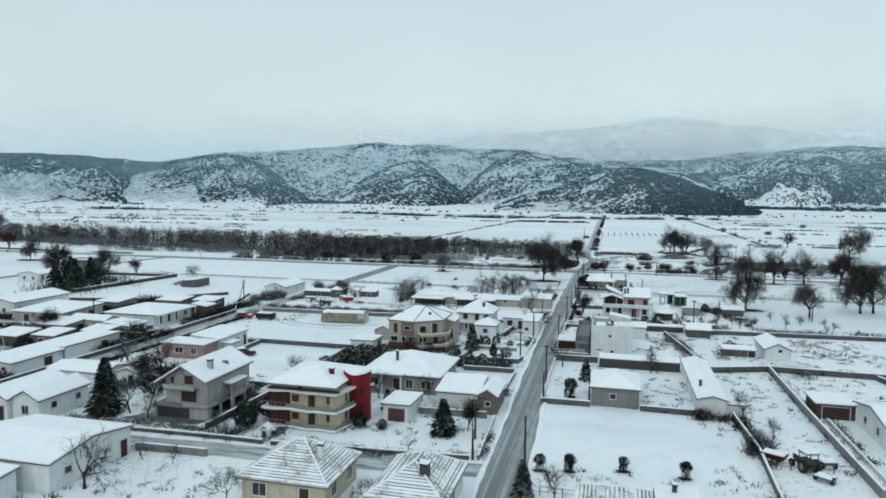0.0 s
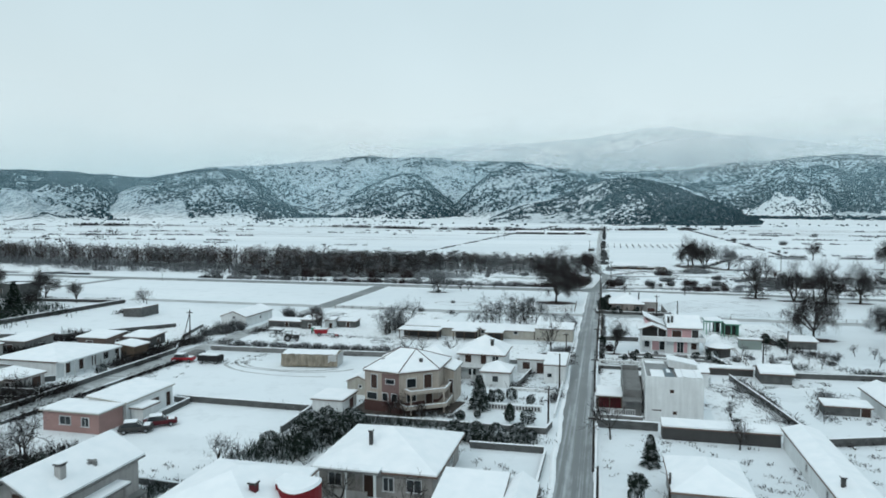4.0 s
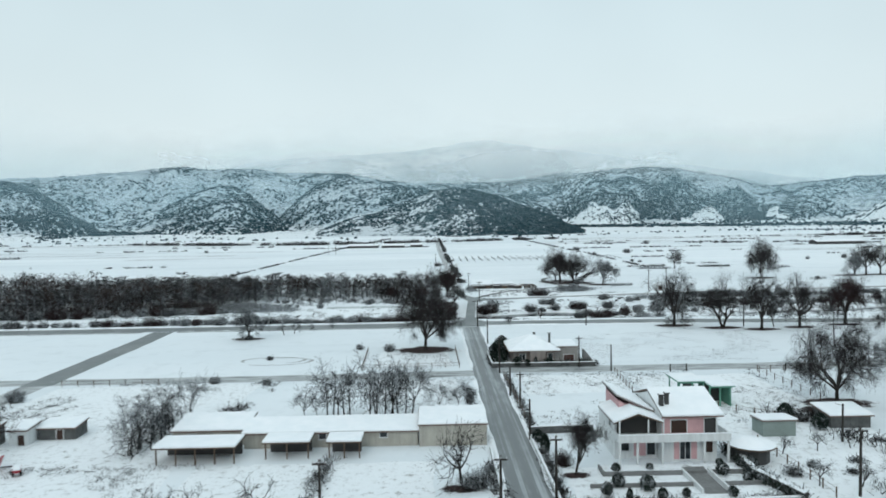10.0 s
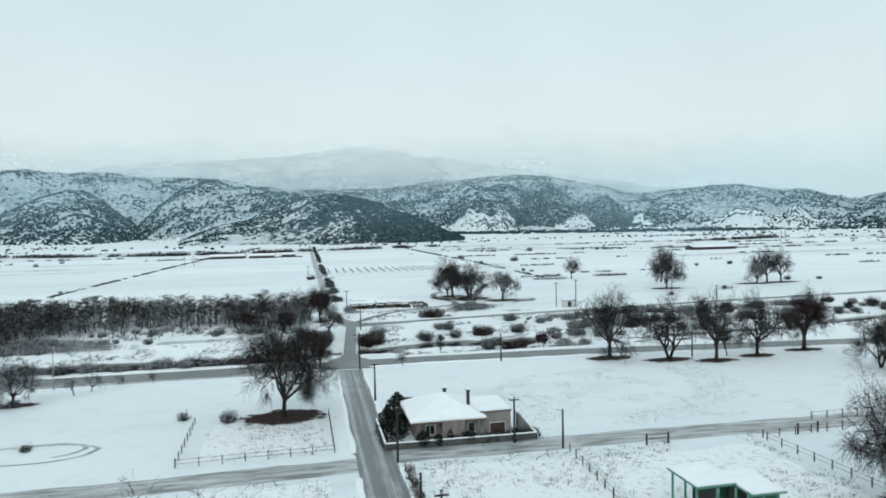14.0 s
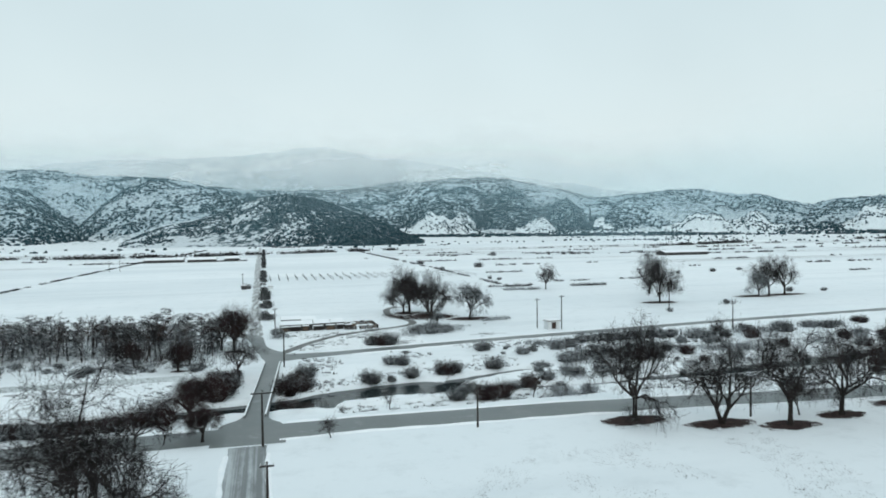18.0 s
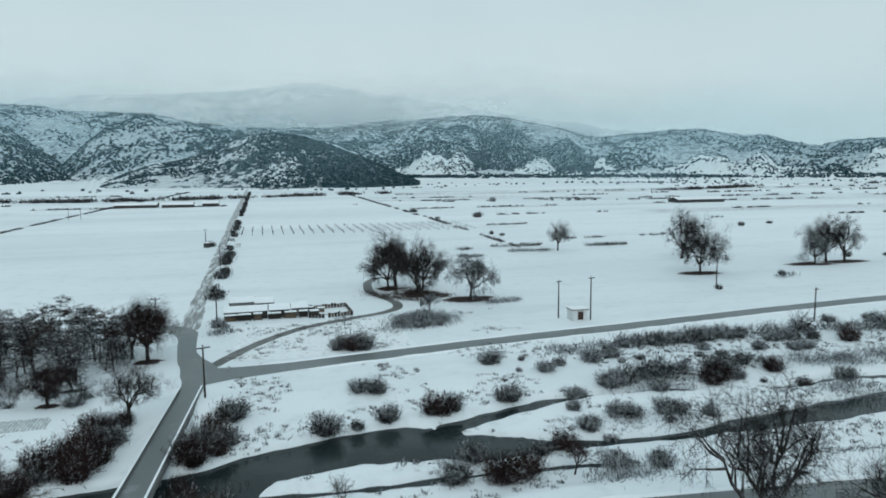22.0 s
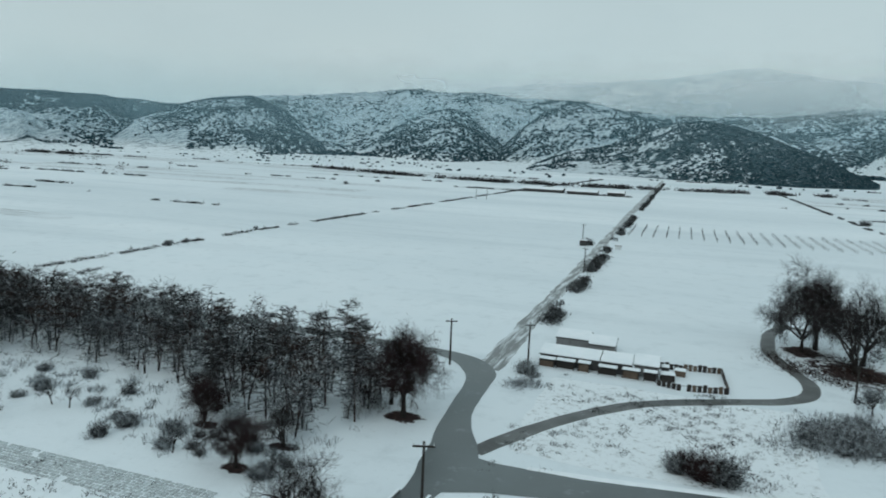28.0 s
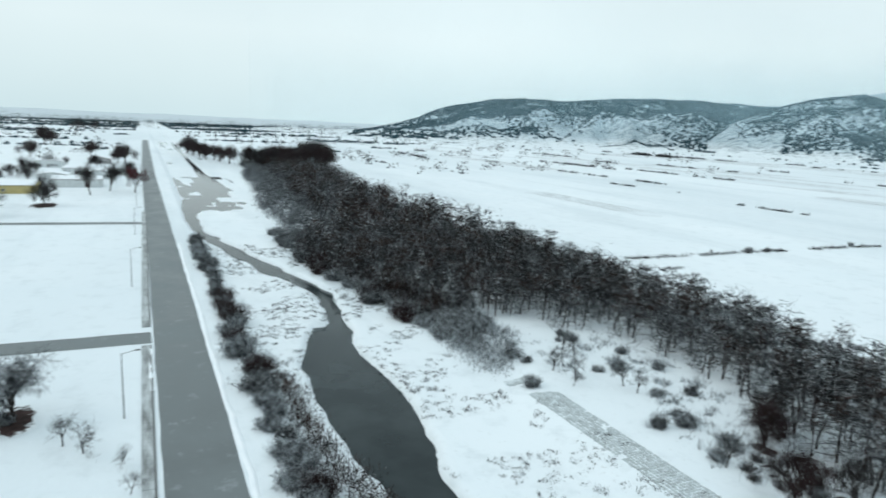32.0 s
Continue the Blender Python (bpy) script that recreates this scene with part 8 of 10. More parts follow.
def fence(pts, label, step=2.2, h=1.1, rails=2, material="wood"):
    R = thing("fence", pts[0][0], pts[0][1], 0, label, "fence", kind="structure")
    ox, oy = pts[0]
    for a, b in zip(pts, pts[1:]):
        ln = math.hypot(b[0] - a[0], b[1] - a[1])
        n = max(1, int(ln / step))
        for k in range(n + 1):
            x, y = a[0] + (b[0] - a[0]) * k / n - ox, a[1] + (b[1] - a[1]) * k / n - oy
            part("post", boxes((x - 0.05, x + 0.05, y - 0.05, y + 0.05, -0.2, h)), material, R)
        for r in range(rails):
            z = h * (r + 1) / (rails + 0.3)
            part("rail", tube(bmesh.new(), (a[0] - ox, a[1] - oy, z), (b[0] - ox, b[1] - oy, z), 0.022, 0.022, 4), material, R)
    return R


for pts, lb in (
    ([(4.2, 66.2), (29.0, 66.4)], "wire fence along a snowy field"), ([(22.4, 215.4), (21.5, 202.2), (21.9, 192)], "wire fence across a rough field"), ([(46.4, 213.4), (46.6, 206), (46.8, 196)], "wooden stake fence in snow"), ([(46.6, 214.4), (58, 214.8)], "wooden stake fence in snow"),
    ([(-21.5, 221.6), (-22.0, 238.4)], "wooden plot fence in snow"), ([(-21.5, 221.4), (-4.0, 222.0), (-4.2, 238)], "wooden plot fence in snow"), ([(-70.5, 213.2), (-60, 213.3), (-54.5, 213.2)], "short post fence along a field lane"), ([(3.4, 190), (3.2, 214)], "wire fence beside the street"),
    ([(37.6, 186.0), (30.5, 192.4)], "garden fence behind a shed"), ([(30.4, 79.6), (39.2, 80.4)], "wire fence across a yard"), ([(48, 160.9), (72, 164.0)], "wire fence beside the cross street"),
    ([(-34.6, 97), (-25.2, 97.2)], "garden fence in snow"), ([(29.0, 162.6), (29.0, 178)], "garden fence in snow"), ([(57.6, 219.6), (90, 219.4)], "wooden stake fence in snow"),
):
    fence(pts, lb, 0.8 if "board" in lb else 2.2, 1.2 if "board" in lb else 1.05, 3 if "board" in lb else 2, "pole" if "board" in lb else "wood")

R = thing("balustrade", -9.4, 128.0, 0, "low white balustrade with dark gaps and snow", "balustrade")
part("rail", boxes((-5.1, 5.1, -0.1, 0.1, 0.72, 0.84)), "frame", R)
part("plinth", boxes((-5.1, 5.1, -0.1, 0.1, -0.1, 0.12)), "frame", R)
part("snow_cap", boxes((-5.1, 5.1, -0.13, 0.13, 0.845, 1.0), bevel=0.04), "snow", R)
part("backing", boxes((-5.0, 5.0, 0.12, 0.3, -0.1, 0.6)), "dark", R)
for k in range(24):
    part("baluster", boxes((-5.0 + k * 0.43 - 0.07, -5.0 + k * 0.43 + 0.07, -0.07, 0.07, 0.12, 0.72)), "frame", R)

for x, y in ((33.4, 215.5), (53.0, 214.7)):
    R = thing("field_gate", x, y, 0, "plain steel field gate between two posts", "gate")
    for s in (-1.4, 1.4):
        part("post", boxes((s - 0.08, s + 0.08, -0.08, 0.08, -0.2, 1.35)), "pole", R)
    for z in (0.3, 0.75, 1.15):
        part("bar", tube(bmesh.new(), (-1.3, 0, z), (1.3, 0, z), 0.03, 0.03, 5), "pole", R)


def utility_pole(x, y, h, arm=1.3, turn=0, label="dark timber utility pole with crossarm and insulators", lean=0.0):
    R = thing("utility_pole", x, y, 0, label, "pole", turn, "utility poles")
    part("pole", tube(bmesh.new(), (0, 0, -0.3), (lean, 0, h), 0.15, 0.10, 8), "pole", R)
    if arm:
        part("crossarm", boxes((lean - arm / 2, lean + arm / 2, -0.16, -0.05, h - 0.42, h - 0.28)), "pole", R)
        for s in (-0.45, 0.0, 0.45):
            part("insulator", tube(bmesh.new(), (lean + s * arm, -0.1, h - 0.28), (lean + s * arm, -0.1, h - 0.06), 0.05, 0.03, 6), "frame", R)
    else:
        part("lamp_arm", tube(bmesh.new(), (lean, 0, h - 0.2), (lean - 0.9, 0, h + 0.05), 0.035, 0.03, 5), "metal", R)
    return R


def street_lamp(x, y, h):
    R = thing("street_lamp", x, y, 0, "slim galvanised lamp post beside the river road", "lamp post")
    part("pole", tube(bmesh.new(), (0, 0, -0.3), (0, 0, h), 0.09, 0.05, 8), "metal", R)
    part("lamp_arm", tube(bmesh.new(), (0, 0, h - 0.05), (0, 1.3, h + 0.25), 0.04, 0.03, 6), "metal", R)
    part("lamp_head", boxes((-0.12, 0.12, 1.2, 1.75, h + 0.2, h + 0.32), bevel=0.03), "concrete", R)


for x in (-48.7, -106.9, -165, -225):
    street_lamp(x, 266.0, 6.8)
for x, y, h, arm in (
    (4.05, 73.3, 5.7, 0), (3.65, 98.0, 4.4, 0), (3.1, 107.8, 6.3, 1.2), (-1.9, 73.5, 3.6, 0), (2.75, 138.0, 6.0, 1.2), (2.75, 163.4, 6.2, 1.2), (2.8, 181.0, 5.0, 0), (3.55, 195.6, 5.0, 1.2), (2.75, 201, 4.6, 0), (2.75, 217.0, 6.4, 1.3), (17.3, 220.2, 5.6, 1.2), (22.2, 217.0, 4.6, 0),
    (2.9, 244, 6.0, 1.2), (2.4, 267.6, 6.8, 2.6), (29.4, 267.6, 5.4, 0), (6.2, 315.2, 7.0, 1.8), (-5.0, 354.6, 6.6, 1.6), (5.2, 358.6, 6.4, 1.4), (75.2, 341.6, 8.6, 1.6), (70.0, 345.0, 7.6, 1.6), (122.6, 367, 7.4, 1.4), (115.0, 328.0, 6.6, 1.6), (66.0, 261.4, 5.4, 0),
    (-18.6, 157.8, 6.4, 1.2), (31.4, 162.8, 6.6, 1.2), (-2.9, 80.0, 5.0, 0), (-2.85, 121.5, 5.5, 1.2), (-2.75, 141.6, 5.5, 0), (-2.8, 160.4, 5.5, 1.2), (-62.4, 66.0, 5.5, 1.2),
    (-6.5, 493, 7.0, 1.4), (46.5, 363.5, 6.0, 0), (10.2, 99.0, 4.0, 0), (60.5, 180.0, 6.0, 1.2), (28.3, 66.0, 3.0, 0), (1.5, 440, 6.5, 1.3), (-98.6, 126, 6.5, 1.2), (-94, 660, 7, 1.4), (-88, 662, 7, 1.4), (39.0, 178, 4.5, 0),
):
    utility_pole(x, y, h, arm, 0 if abs(y - 341) > 60 else 20)
R = thing("utility_pole", -83.0, 161.6, 0, "timber pole with slanted stay post", "pole")
part("pole", tube(bmesh.new(), (0.6, 0, -0.3), (0.7, 0, 6.8), 0.15, 0.11, 8), "pole", R)
part("stay", tube(bmesh.new(), (-1.2, 0, -0.3), (0.6, 0, 6.0), 0.11, 0.09, 8), "pole", R)
part("crossarm", boxes((0.0, 1.4, -0.08, 0.08, 6.1, 6.24)), "pole", R)

# ---------- bridge, pavement, stone apron ----------
R = thing("bridge", 2.65, 299.5, 0, "narrow concrete road bridge with low snowy parapets", "bridge", kind="structure")
SL = 0.0725
for s in (-1, 1):
    for k in range(9):
        y0, y1 = -18.6 + k * 4.25, -18.6 + k * 4.25 + 4.18
        cx0, cx1 = y0 * SL + s * 1.42, y1 * SL + s * 1.42
        poly_body("parapet", [(cx0 - 0.09, y0), (cx0 + 0.09, y0), (cx1 + 0.09, y1), (cx1 - 0.09, y1)], -0.5, 0.36, "concrete", R)
        poly_body("snow_cap", [(cx0 - 0.11, y0), (cx0 + 0.11, y0), (cx1 + 0.11, y1), (cx1 - 0.11, y1)], 0.363, 0.45, "snow", R)
vs = [(y * SL + s * 1.6, y, z) for y in (-19.5, 20.0) for s in (-1, 1) for z in (-0.55, 0.015)]
raw("deck", vs, [(0, 2, 6, 4), (1, 5, 7, 3), (0, 4, 5, 1), (2, 3, 7, 6), (0, 1, 3, 2), (4, 6, 7, 5)], "concrete", R)
for y in (-16.5, -6, 6, 16.5):
    part("pier", boxes((y * SL - 1.3, y * SL + 1.3, y - 0.35, y + 0.35, -3.2, -0.56)), "concrete", R)

R = thing("pavement", -56.0, 268.2, 0, "concrete slab pavement half covered with snow beside the river road", "pavement", kind="structure")
kerb = boxes((-0.72, 0.72, 0.42, 0.60, -0.1, 0.15))
kerb_me = bpy.data.meshes.new("kerbstone"); kerb.to_mesh(kerb_me); kerb.free(); kerb_me.materials.append(M["concrete"])
flag = boxes((-0.72, 0.72, -0.6, 0.40, -0.1, 0.13), bevel=0.02)
flag_me = bpy.data.meshes.new("paving_slab"); flag.to_mesh(flag_me); flag.free(); flag_me.materials.append(M["lane"])
for k in range(142):
    x = -154.1 + k * 1.48
    if -24.5 < x < -16.0 or x > 45:
        continue
    for nm, me in (("kerbstone", kerb_me), ("paving_slab", flag_me)):
        ob = new(nm, me)
        ob.parent = R
        ob.matrix_basis = pose(x, 0.0, 0.01 * math.sin(k * 7.1))

rs = random.Random(8)
vs, fs = [], []
for i in range(92 * 9):
    x = -47.5 + (i // 9) * 0.40 + rs.uniform(-0.05, 0.05)
    y = (i % 9) * 0.40 + 308.9 + 0.012 * (x + 47) + rs.uniform(-0.05, 0.05)
    if fbm(x, y, 4, 2) > 0.42:
        continue
    z, a, b, c = ground_z(x, y) - 0.02, rs.uniform(0.20, 0.25), rs.uniform(0.20, 0.25), rs.uniform(0.09, 0.15)
    s, q = len(vs), rs.uniform(0.6, 1.0)
    for m, dz in ((1.0, 0), (0.62, c)):
        for k in range(4):
            t = q + k * math.pi / 2
            vs.append((x + m * a * math.cos(t), y + m * b * math.sin(t), z + dz))
    fs += [(s + 4, s + 5, s + 6, s + 7)] + [(s + k, s + (k + 1) % 4, s + 4 + (k + 1) % 4, s + 4 + k) for k in range(4)]
tagged(raw("stone_apron", vs, fs, "snowy_stone"), "sloping bank of set river stones above the water", "stones", kind="stuff")

# ---------- shrubs of the banks ----------
for k, x, y, s in (
    ("shrub1", 9.7, 309.0, 1.1), ("shrub1", 20.6, 301.0, 1.0), ("shrub4", 24.4, 301.6, 1.1), ("shrub1", 28.2, 302.6, 1.1), ("shrub3", 34.6, 303.0, 1.3), ("shrub1", 36.4, 304.0, 1.1), ("shrub1", 44.6, 305.4, 1.05), ("shrub2", 26.0, 312.6, 1.0), ("shrub1", 28.4, 312.2, 0.95),
    ("shrub3", 27.6, 333.6, 1.1), ("shrub1", 29.4, 333.2, 1.15), ("shrub1", 25.6, 333.8, 0.9), ("shrub2", 39.0, 346.6, 1.2), ("shrub2", 41.6, 346.0, 1.3), ("shrub2", 43.6, 347.4, 1.2), ("shrub2", 45.8, 346.4, 1.1), ("shrub2", 42.6, 349.0, 1.2), ("shrub2", 40.2, 350.0, 1.1), ("shrub2", 47.6, 348.6, 1.0),
    ("shrub2", 44.6, 351.6, 1.1), ("shrub3", 6.2, 296.6, 1.2), ("shrub3", 8.4, 298.4, 1.1), ("shrub1", 6.4, 300.4, 1.2), ("shrub3", 5.4, 293.6, 0.9), ("shrub1", 9.4, 300.6, 0.9), ("shrub3", 5.6, 290.8, 0.9), ("shrub3", -4.4, 296.4, 1.4), ("shrub3", -7.6, 297.4, 1.4), ("shrub3", -10.6, 284.4, 1.3), ("shrub3", -3.4, 299.6, 1.4), ("shrub3", -6.2, 302.0, 1.4),
    ("shrub1", -3.0, 304.0, 1.1), ("shrub3", -13.8, 283.6, 1.2), ("shrub3", -17.2, 282.6, 1.2), ("shrub3", -21, 281.8, 1.1), ("shrub1", -25, 281.6, 1.0), ("shrub3", -29, 281.4, 1.1), ("shrub1", -8.4, 296.4, 1.0), ("shrub3", -5.2, 307.5, 1.2), ("shrub2", 71.0, 322.0, 1.1), ("shrub2", 74.0, 322.4, 1.0), ("shrub1", 77.0, 322.0, 1.15),
    ("shrub2", 80.4, 322.4, 1.1), ("shrub1", 83.6, 321.6, 1.2), ("shrub2", 87.0, 322.0, 1.1), ("shrub2", 90.6, 322.4, 1.2), ("shrub1", 93.4, 322.0, 0.9), ("shrub2", 60.4, 307.4, 1.1), ("shrub1", 63.4, 308.0, 1.25), ("shrub1", 67.4, 308.6, 1.3), ("shrub1", 70.4, 308.8, 1.4), ("shrub2", 73.6, 309.4, 1.1), ("shrub3", 75.6, 305.2, 1.5),
    ("shrub1", 78.4, 307.0, 1.4), ("shrub1", 81.0, 308.8, 1.2), ("shrub2", 55.6, 296.4, 1.0), ("shrub1", 57.4, 296.0, 0.8), ("shrub2", 62.0, 295.8, 1.0), ("shrub1", 63.4, 295.4, 0.8), ("shrub2", 53.6, 313.8, 0.9), ("shrub4", 57.0, 315.6, 1.2), ("shrub2", 62.4, 316.0, 1.0), ("shrub1", 66.4, 318.0, 0.8), ("small", 103.0, 319.0, 1.3),
    ("shrub1", 47.0, 319.4, 0.9), ("shrub2", 51.6, 300.0, 0.8), ("shrub1", 34.4, 289.0, 0.8), ("shrub1", 31.6, 285.0, 1.0), ("shrub3", 36.0, 284.6, 1.2), ("shrub3", 38.6, 284.4, 1.1), ("ruby", 43.6, 283.4, 1.1), ("shrub3", 45.0, 288.6, 0.9), ("shrub1", 42.4, 288.8, 0.8), ("small", 20.2, 281.0, 0.9), ("shrub2", 48.6, 283.6, 1.0), ("shrub2", 53.0, 283.0, 1.0), ("ruby", 10.6, 268.6, 0.75), ("small2", -44.0, 261.0, 0.9), ("small", -42.0, 262.8, 0.8),
    ("shrub2", 5.4, 356.0, 1.1), ("shrub4", 6.6, 354.6, 1.1), ("fir_s", 126.0, 263.0, 0.8), ("pine", 5.0, 234.6, 0.75), ("shrub2", 7.2, 229.0, 0.7), ("heart", 3.8, 226.6, 1.0), ("pine", 9.8, 221.9, 0.36),
):
    plant(k, x, y, s)
rb = random.Random(21)
for _ in range(46):
    x = rb.uniform(84, 190)
    y = rb.uniform(297, 326) + (x - 84) * 0.06
    plant(rb.choice(("shrub1", "shrub2", "shrub2", "shrub3")), x, y, rb.uniform(0.7, 1.25))
for _ in range(34):
    x = rb.uniform(48, 84)
    plant(rb.choice(("shrub2", "shrub4", "shrub4", "shrub5")), x, rb.choice((rb.uniform(302.5, 306), rb.uniform(312, 320), rb.uniform(290, 294))), rb.uniform(0.7, 1.1))
for k in range(44):
    x = -24 - k * 3.1 + rb.uniform(-0.9, 0.9)
    plant(rb.choice(("shrub1", "shrub2", "shrub2", "shrub3") if k > 10 else ("shrub2", "shrub2", "shrub1")), x, 279.6 + rb.uniform(-0.6, 1.2), rb.uniform(0.8, 1.3) * (1.0 if k % 5 else 0.7))
for k in range(14):
    plant("shrub2", -76 + k * 1.05 + rb.uniform(-0.5, 0.5), 310.8 + rb.uniform(-2.6, 1.6), rb.uniform(0.75, 1.1), tall=0.75)
for _ in range(30):
    x = rb.uniform(-60, -8)
    plant(rb.choice(("shrub4", "shrub4", "small2", "shrub2")), x, rb.uniform(313, 321 + max(0, (-x - 20) * 0.15)), rb.uniform(0.6, 1.0))
plant("shrub2", -43.4, 310.2, 0.8)
for _ in range(36):
    x = rb.uniform(-170, -74)
    plant(rb.choice(("shrub3", "shrub1", "shrub2")), x, piecewise(x, [(-170, 301.5), (-128, 301.5), (-100, 303.5), (-74, 308)], 1) + rb.uniform(-1.5, 2), rb.uniform(0.9, 1.5))


def tufts(name, label, n, area, seed, h=(0.25, 0.7), material="twig_snow", keep=None, w=0.03, blades=14, spread=0.28):
    """Many small dry tufts gathered into one mesh."""
    r = random.Random(seed)
    s = Strips()
    made = 0
    for _ in range(n * 4):
        if made >= n:
            break
        x, y = r.uniform(area[0], area[1]), r.uniform(area[2], area[3])
        if (keep and not keep(x, y)) or fbm(x, y, 9, 3) < -0.05:
            continue
        z = ground_z(x, y)
        if z < WATER_Z + 0.15:
            continue
        made += 1
        q = r.uniform(*h)
        for _ in range(blades):
            a = Vector((x + r.gauss(0, spread), y + r.gauss(0, spread), z - 0.03))
            s.blade(a, a + Vector((r.gauss(0, 0.4), r.gauss(0, 0.4), 1)) * q * r.uniform(0.5, 1), w, r)
    ob = new(name, s.mesh(name, material))
    return tagged(ob, label, "grass tufts", kind="stuff")


def bramble_bank(x, y):
    return 307.4 < y < 317.5 - max(0, x + 70) * 0.42 + max(0, -72 - x) * 0.2


tufts("grove_edge", "frosted low growth along the edge of the grove", 170, (-60, -7, 316, 332), 17, (0.3, 1.1), "twig_frost", None, 0.035, 22, 0.42)
tufts("bramble_bank", "dense snow-dusted bramble thicket along the river bank", 1900, (-90, -46, 306, 320), 14, (0.9, 1.9), "twig_frost", bramble_bank, 0.055, 30, 0.5)
tufts("bramble_bank", "dark bramble stems under the frosted thicket", 700, (-90, -46, 306, 320), 24, (0.6, 1.3), "twig_grove", bramble_bank, 0.06, 26, 0.5)


def off_road2(x, y):
    return not (0 < x < 9 and y > 276) and not 268 < y < 277.5 and not (-4 < x < 4)


tufts("bank_tufts", "dry tufts and low weeds poking out of the river bank snow", 1700, (-150, -6, 279, 312), 3, (0.12, 0.36), keep=off_road2, w=0.04, blades=12, spread=0.24)
tufts("bank_tufts", "dry tufts and low weeds poking out of the river bank snow", 2200, (9, 150, 278, 326), 4, (0.15, 0.5), w=0.04, blades=12, spread=0.24, keep=lambda x, y: y < 325 + (x - 10) * 0.05 - 2 and y > 279 - max(0, x - 60) * 0.05)
tufts("meadow_tufts", "sparse dry grass poking through meadow snow", 500, (8, 60, 326, 358), 5, (0.2, 0.5), keep=lambda x, y: abs(y - 325 - (x - 18) * 0.26) > 3.5)
tufts("field_tufts", "dry grass stems showing through thin snow on a rough field", 700, (19, 46, 104, 154), 6, (0.15, 0.4), keep=lambda x, y: 127 < y < 152 and x < 28 or (x > 46), blades=9)
tufts("field_tufts", "dry grass stems showing through thin snow on a rough field", 620, (46, 80, 128, 156), 7, (0.15, 0.4), blades=9)
tufts("field_tufts", "dry grass stems showing through thin snow on a rough field", 900, (5, 46, 186, 216), 9, (0.12, 0.35), blades=8)
tufts("field_tufts", "dry grass stems showing through thin snow on a rough field", 1000, (-70, -34, 158, 214), 10, (0.15, 0.45), keep=lambda x, y: y < 175 or y > 190, blades=9)
tufts("field_tufts", "short dry grass showing through the snow of a meadow", 1500, (18, 62, 224, 256), 13, (0.06, 0.16), "twig_snow", None, 0.03, 6, 0.35)
tufts("field_tufts", "dry grass stems showing through thin snow on a rough field", 500, (-20, -5, 190, 236), 12, (0.12, 0.3), keep=lambda x, y: y < 214 or y > 222, blades=7)

# ---------- the wide plain: field edges, lanes with bushes, vines, hedges ----------
def hedge(name, label, runs, seed, h=(0.7, 1.6), density=1.2, material="twig_grove", w=0.10, spread=0.5, gap=-0.12):
    r = random.Random(seed)
    s = Strips()
    for x0, y0, x1, y1 in runs:
        ln = math.hypot(x1 - x0, y1 - y0)
        big = max(1.0, math.hypot(x0, y0 - 200) / 260)
        for _ in range(int(ln * density / big ** 0.5)):
            t = r.random()
            x, y = x0 + (x1 - x0) * t + r.gauss(0, spread), y0 + (y1 - y0) * t + r.gauss(0, spread)
            if fbm(x, y, 16, 2) < gap:
                continue
            q = r.uniform(*h)
            z = ground_z(x, y)
            for _ in range(16):
                a = Vector((x + r.gauss(0, spread), y + r.gauss(0, spread), z + r.uniform(-0.05, q * 0.6)))
                s.blade(a, a + jitter(r, 0.24 * big) + Vector((0, 0, q * 0.36)), w * big * 0.85, r)
    ob = new(name, s.mesh(name, material))
    return tagged(ob, label, "hedge", kind="stuff")


hedge("field_hedge", "thin leafless hedge along a field lane", [(-109, 366, -109.4, 460), (-109.4, 460, -97, 751), (-97, 751, -70, 1100)], 31, (0.2, 0.7), 1.8, gap=-0.25)
hedge("field_hedge", "dark bushes along a straight farm track", [(3.4, 385, 3.4, 430), (3.2, 440, 3.0, 470), (2.8, 478, 2.4, 492), (2.2, 510, 1.5, 1060)], 32, (0.8, 1.9), 3.0, w=0.12)
hedge("field_hedge", "thin leafless hedge between fields", [(105, 455, 107.5, 575), (107.5, 575, 105.6, 1020)], 33, (0.2, 0.8), 1.6, gap=-0.25)
rows = []
rh = random.Random(5)
for _ in range(26):
    y = 420 + 760 * rh.random() ** 0.8
    x = rh.uniform(-900, 800)
    if -112 < x < 112 and y < 760:
        continue
    ln = rh.uniform(14, 90)
    rows.append((x, y, x + ln, y + rh.uniform(-4, 4)))
for y, x0, x1 in ((478, 128, 420), (548, 118, 600), (616, 150, 700), (690, 120, 300), (772, 140, 820), (846, 120, 900), (930, 150, 900), (752, -780, -130), (980, -1000, -120)):
    x = x0
    while x < x1:
        ln = rh.uniform(25, 110) if x0 > 0 else rh.uniform(40, 190)
        rows.append((x, y + 0.03 * (x - x0), x + ln, y + 0.03 * (x + ln - x0)))
        x += ln + rh.uniform(10, 120)
hedge("field_hedge", "scattered low hedges across the snowy plain", rows, 34, (0.3, 1.1), 1.3, gap=0.0)
rows = [(x, 905 + 40 * math.sin(x * 0.01) + abs(x) * 0.12, x + 55, 905 + 40 * math.sin((x + 55) * 0.01) + abs(x + 55) * 0.12) for x in range(-1500, 1300, 55) if fbm(x, 1, 300, 3) > -0.2]
hedge("tree_belt", "dark belt of bushes at the foot of the hills", rows, 35, (1.5, 4.5), 2.2, w=0.2, spread=3.0)
rows = []
for x in list(range(150, 900, 90)) + list(range(-900, -150, 95)):
    x0, y0, ln, lean = x + rh.uniform(-30, 30), 520 + 330 * rh.random(), rh.uniform(20, 190), rh.uniform(-0.12, 0.12)
    rows.append((x0, y0, x0 + ln, y0 + lean * ln))
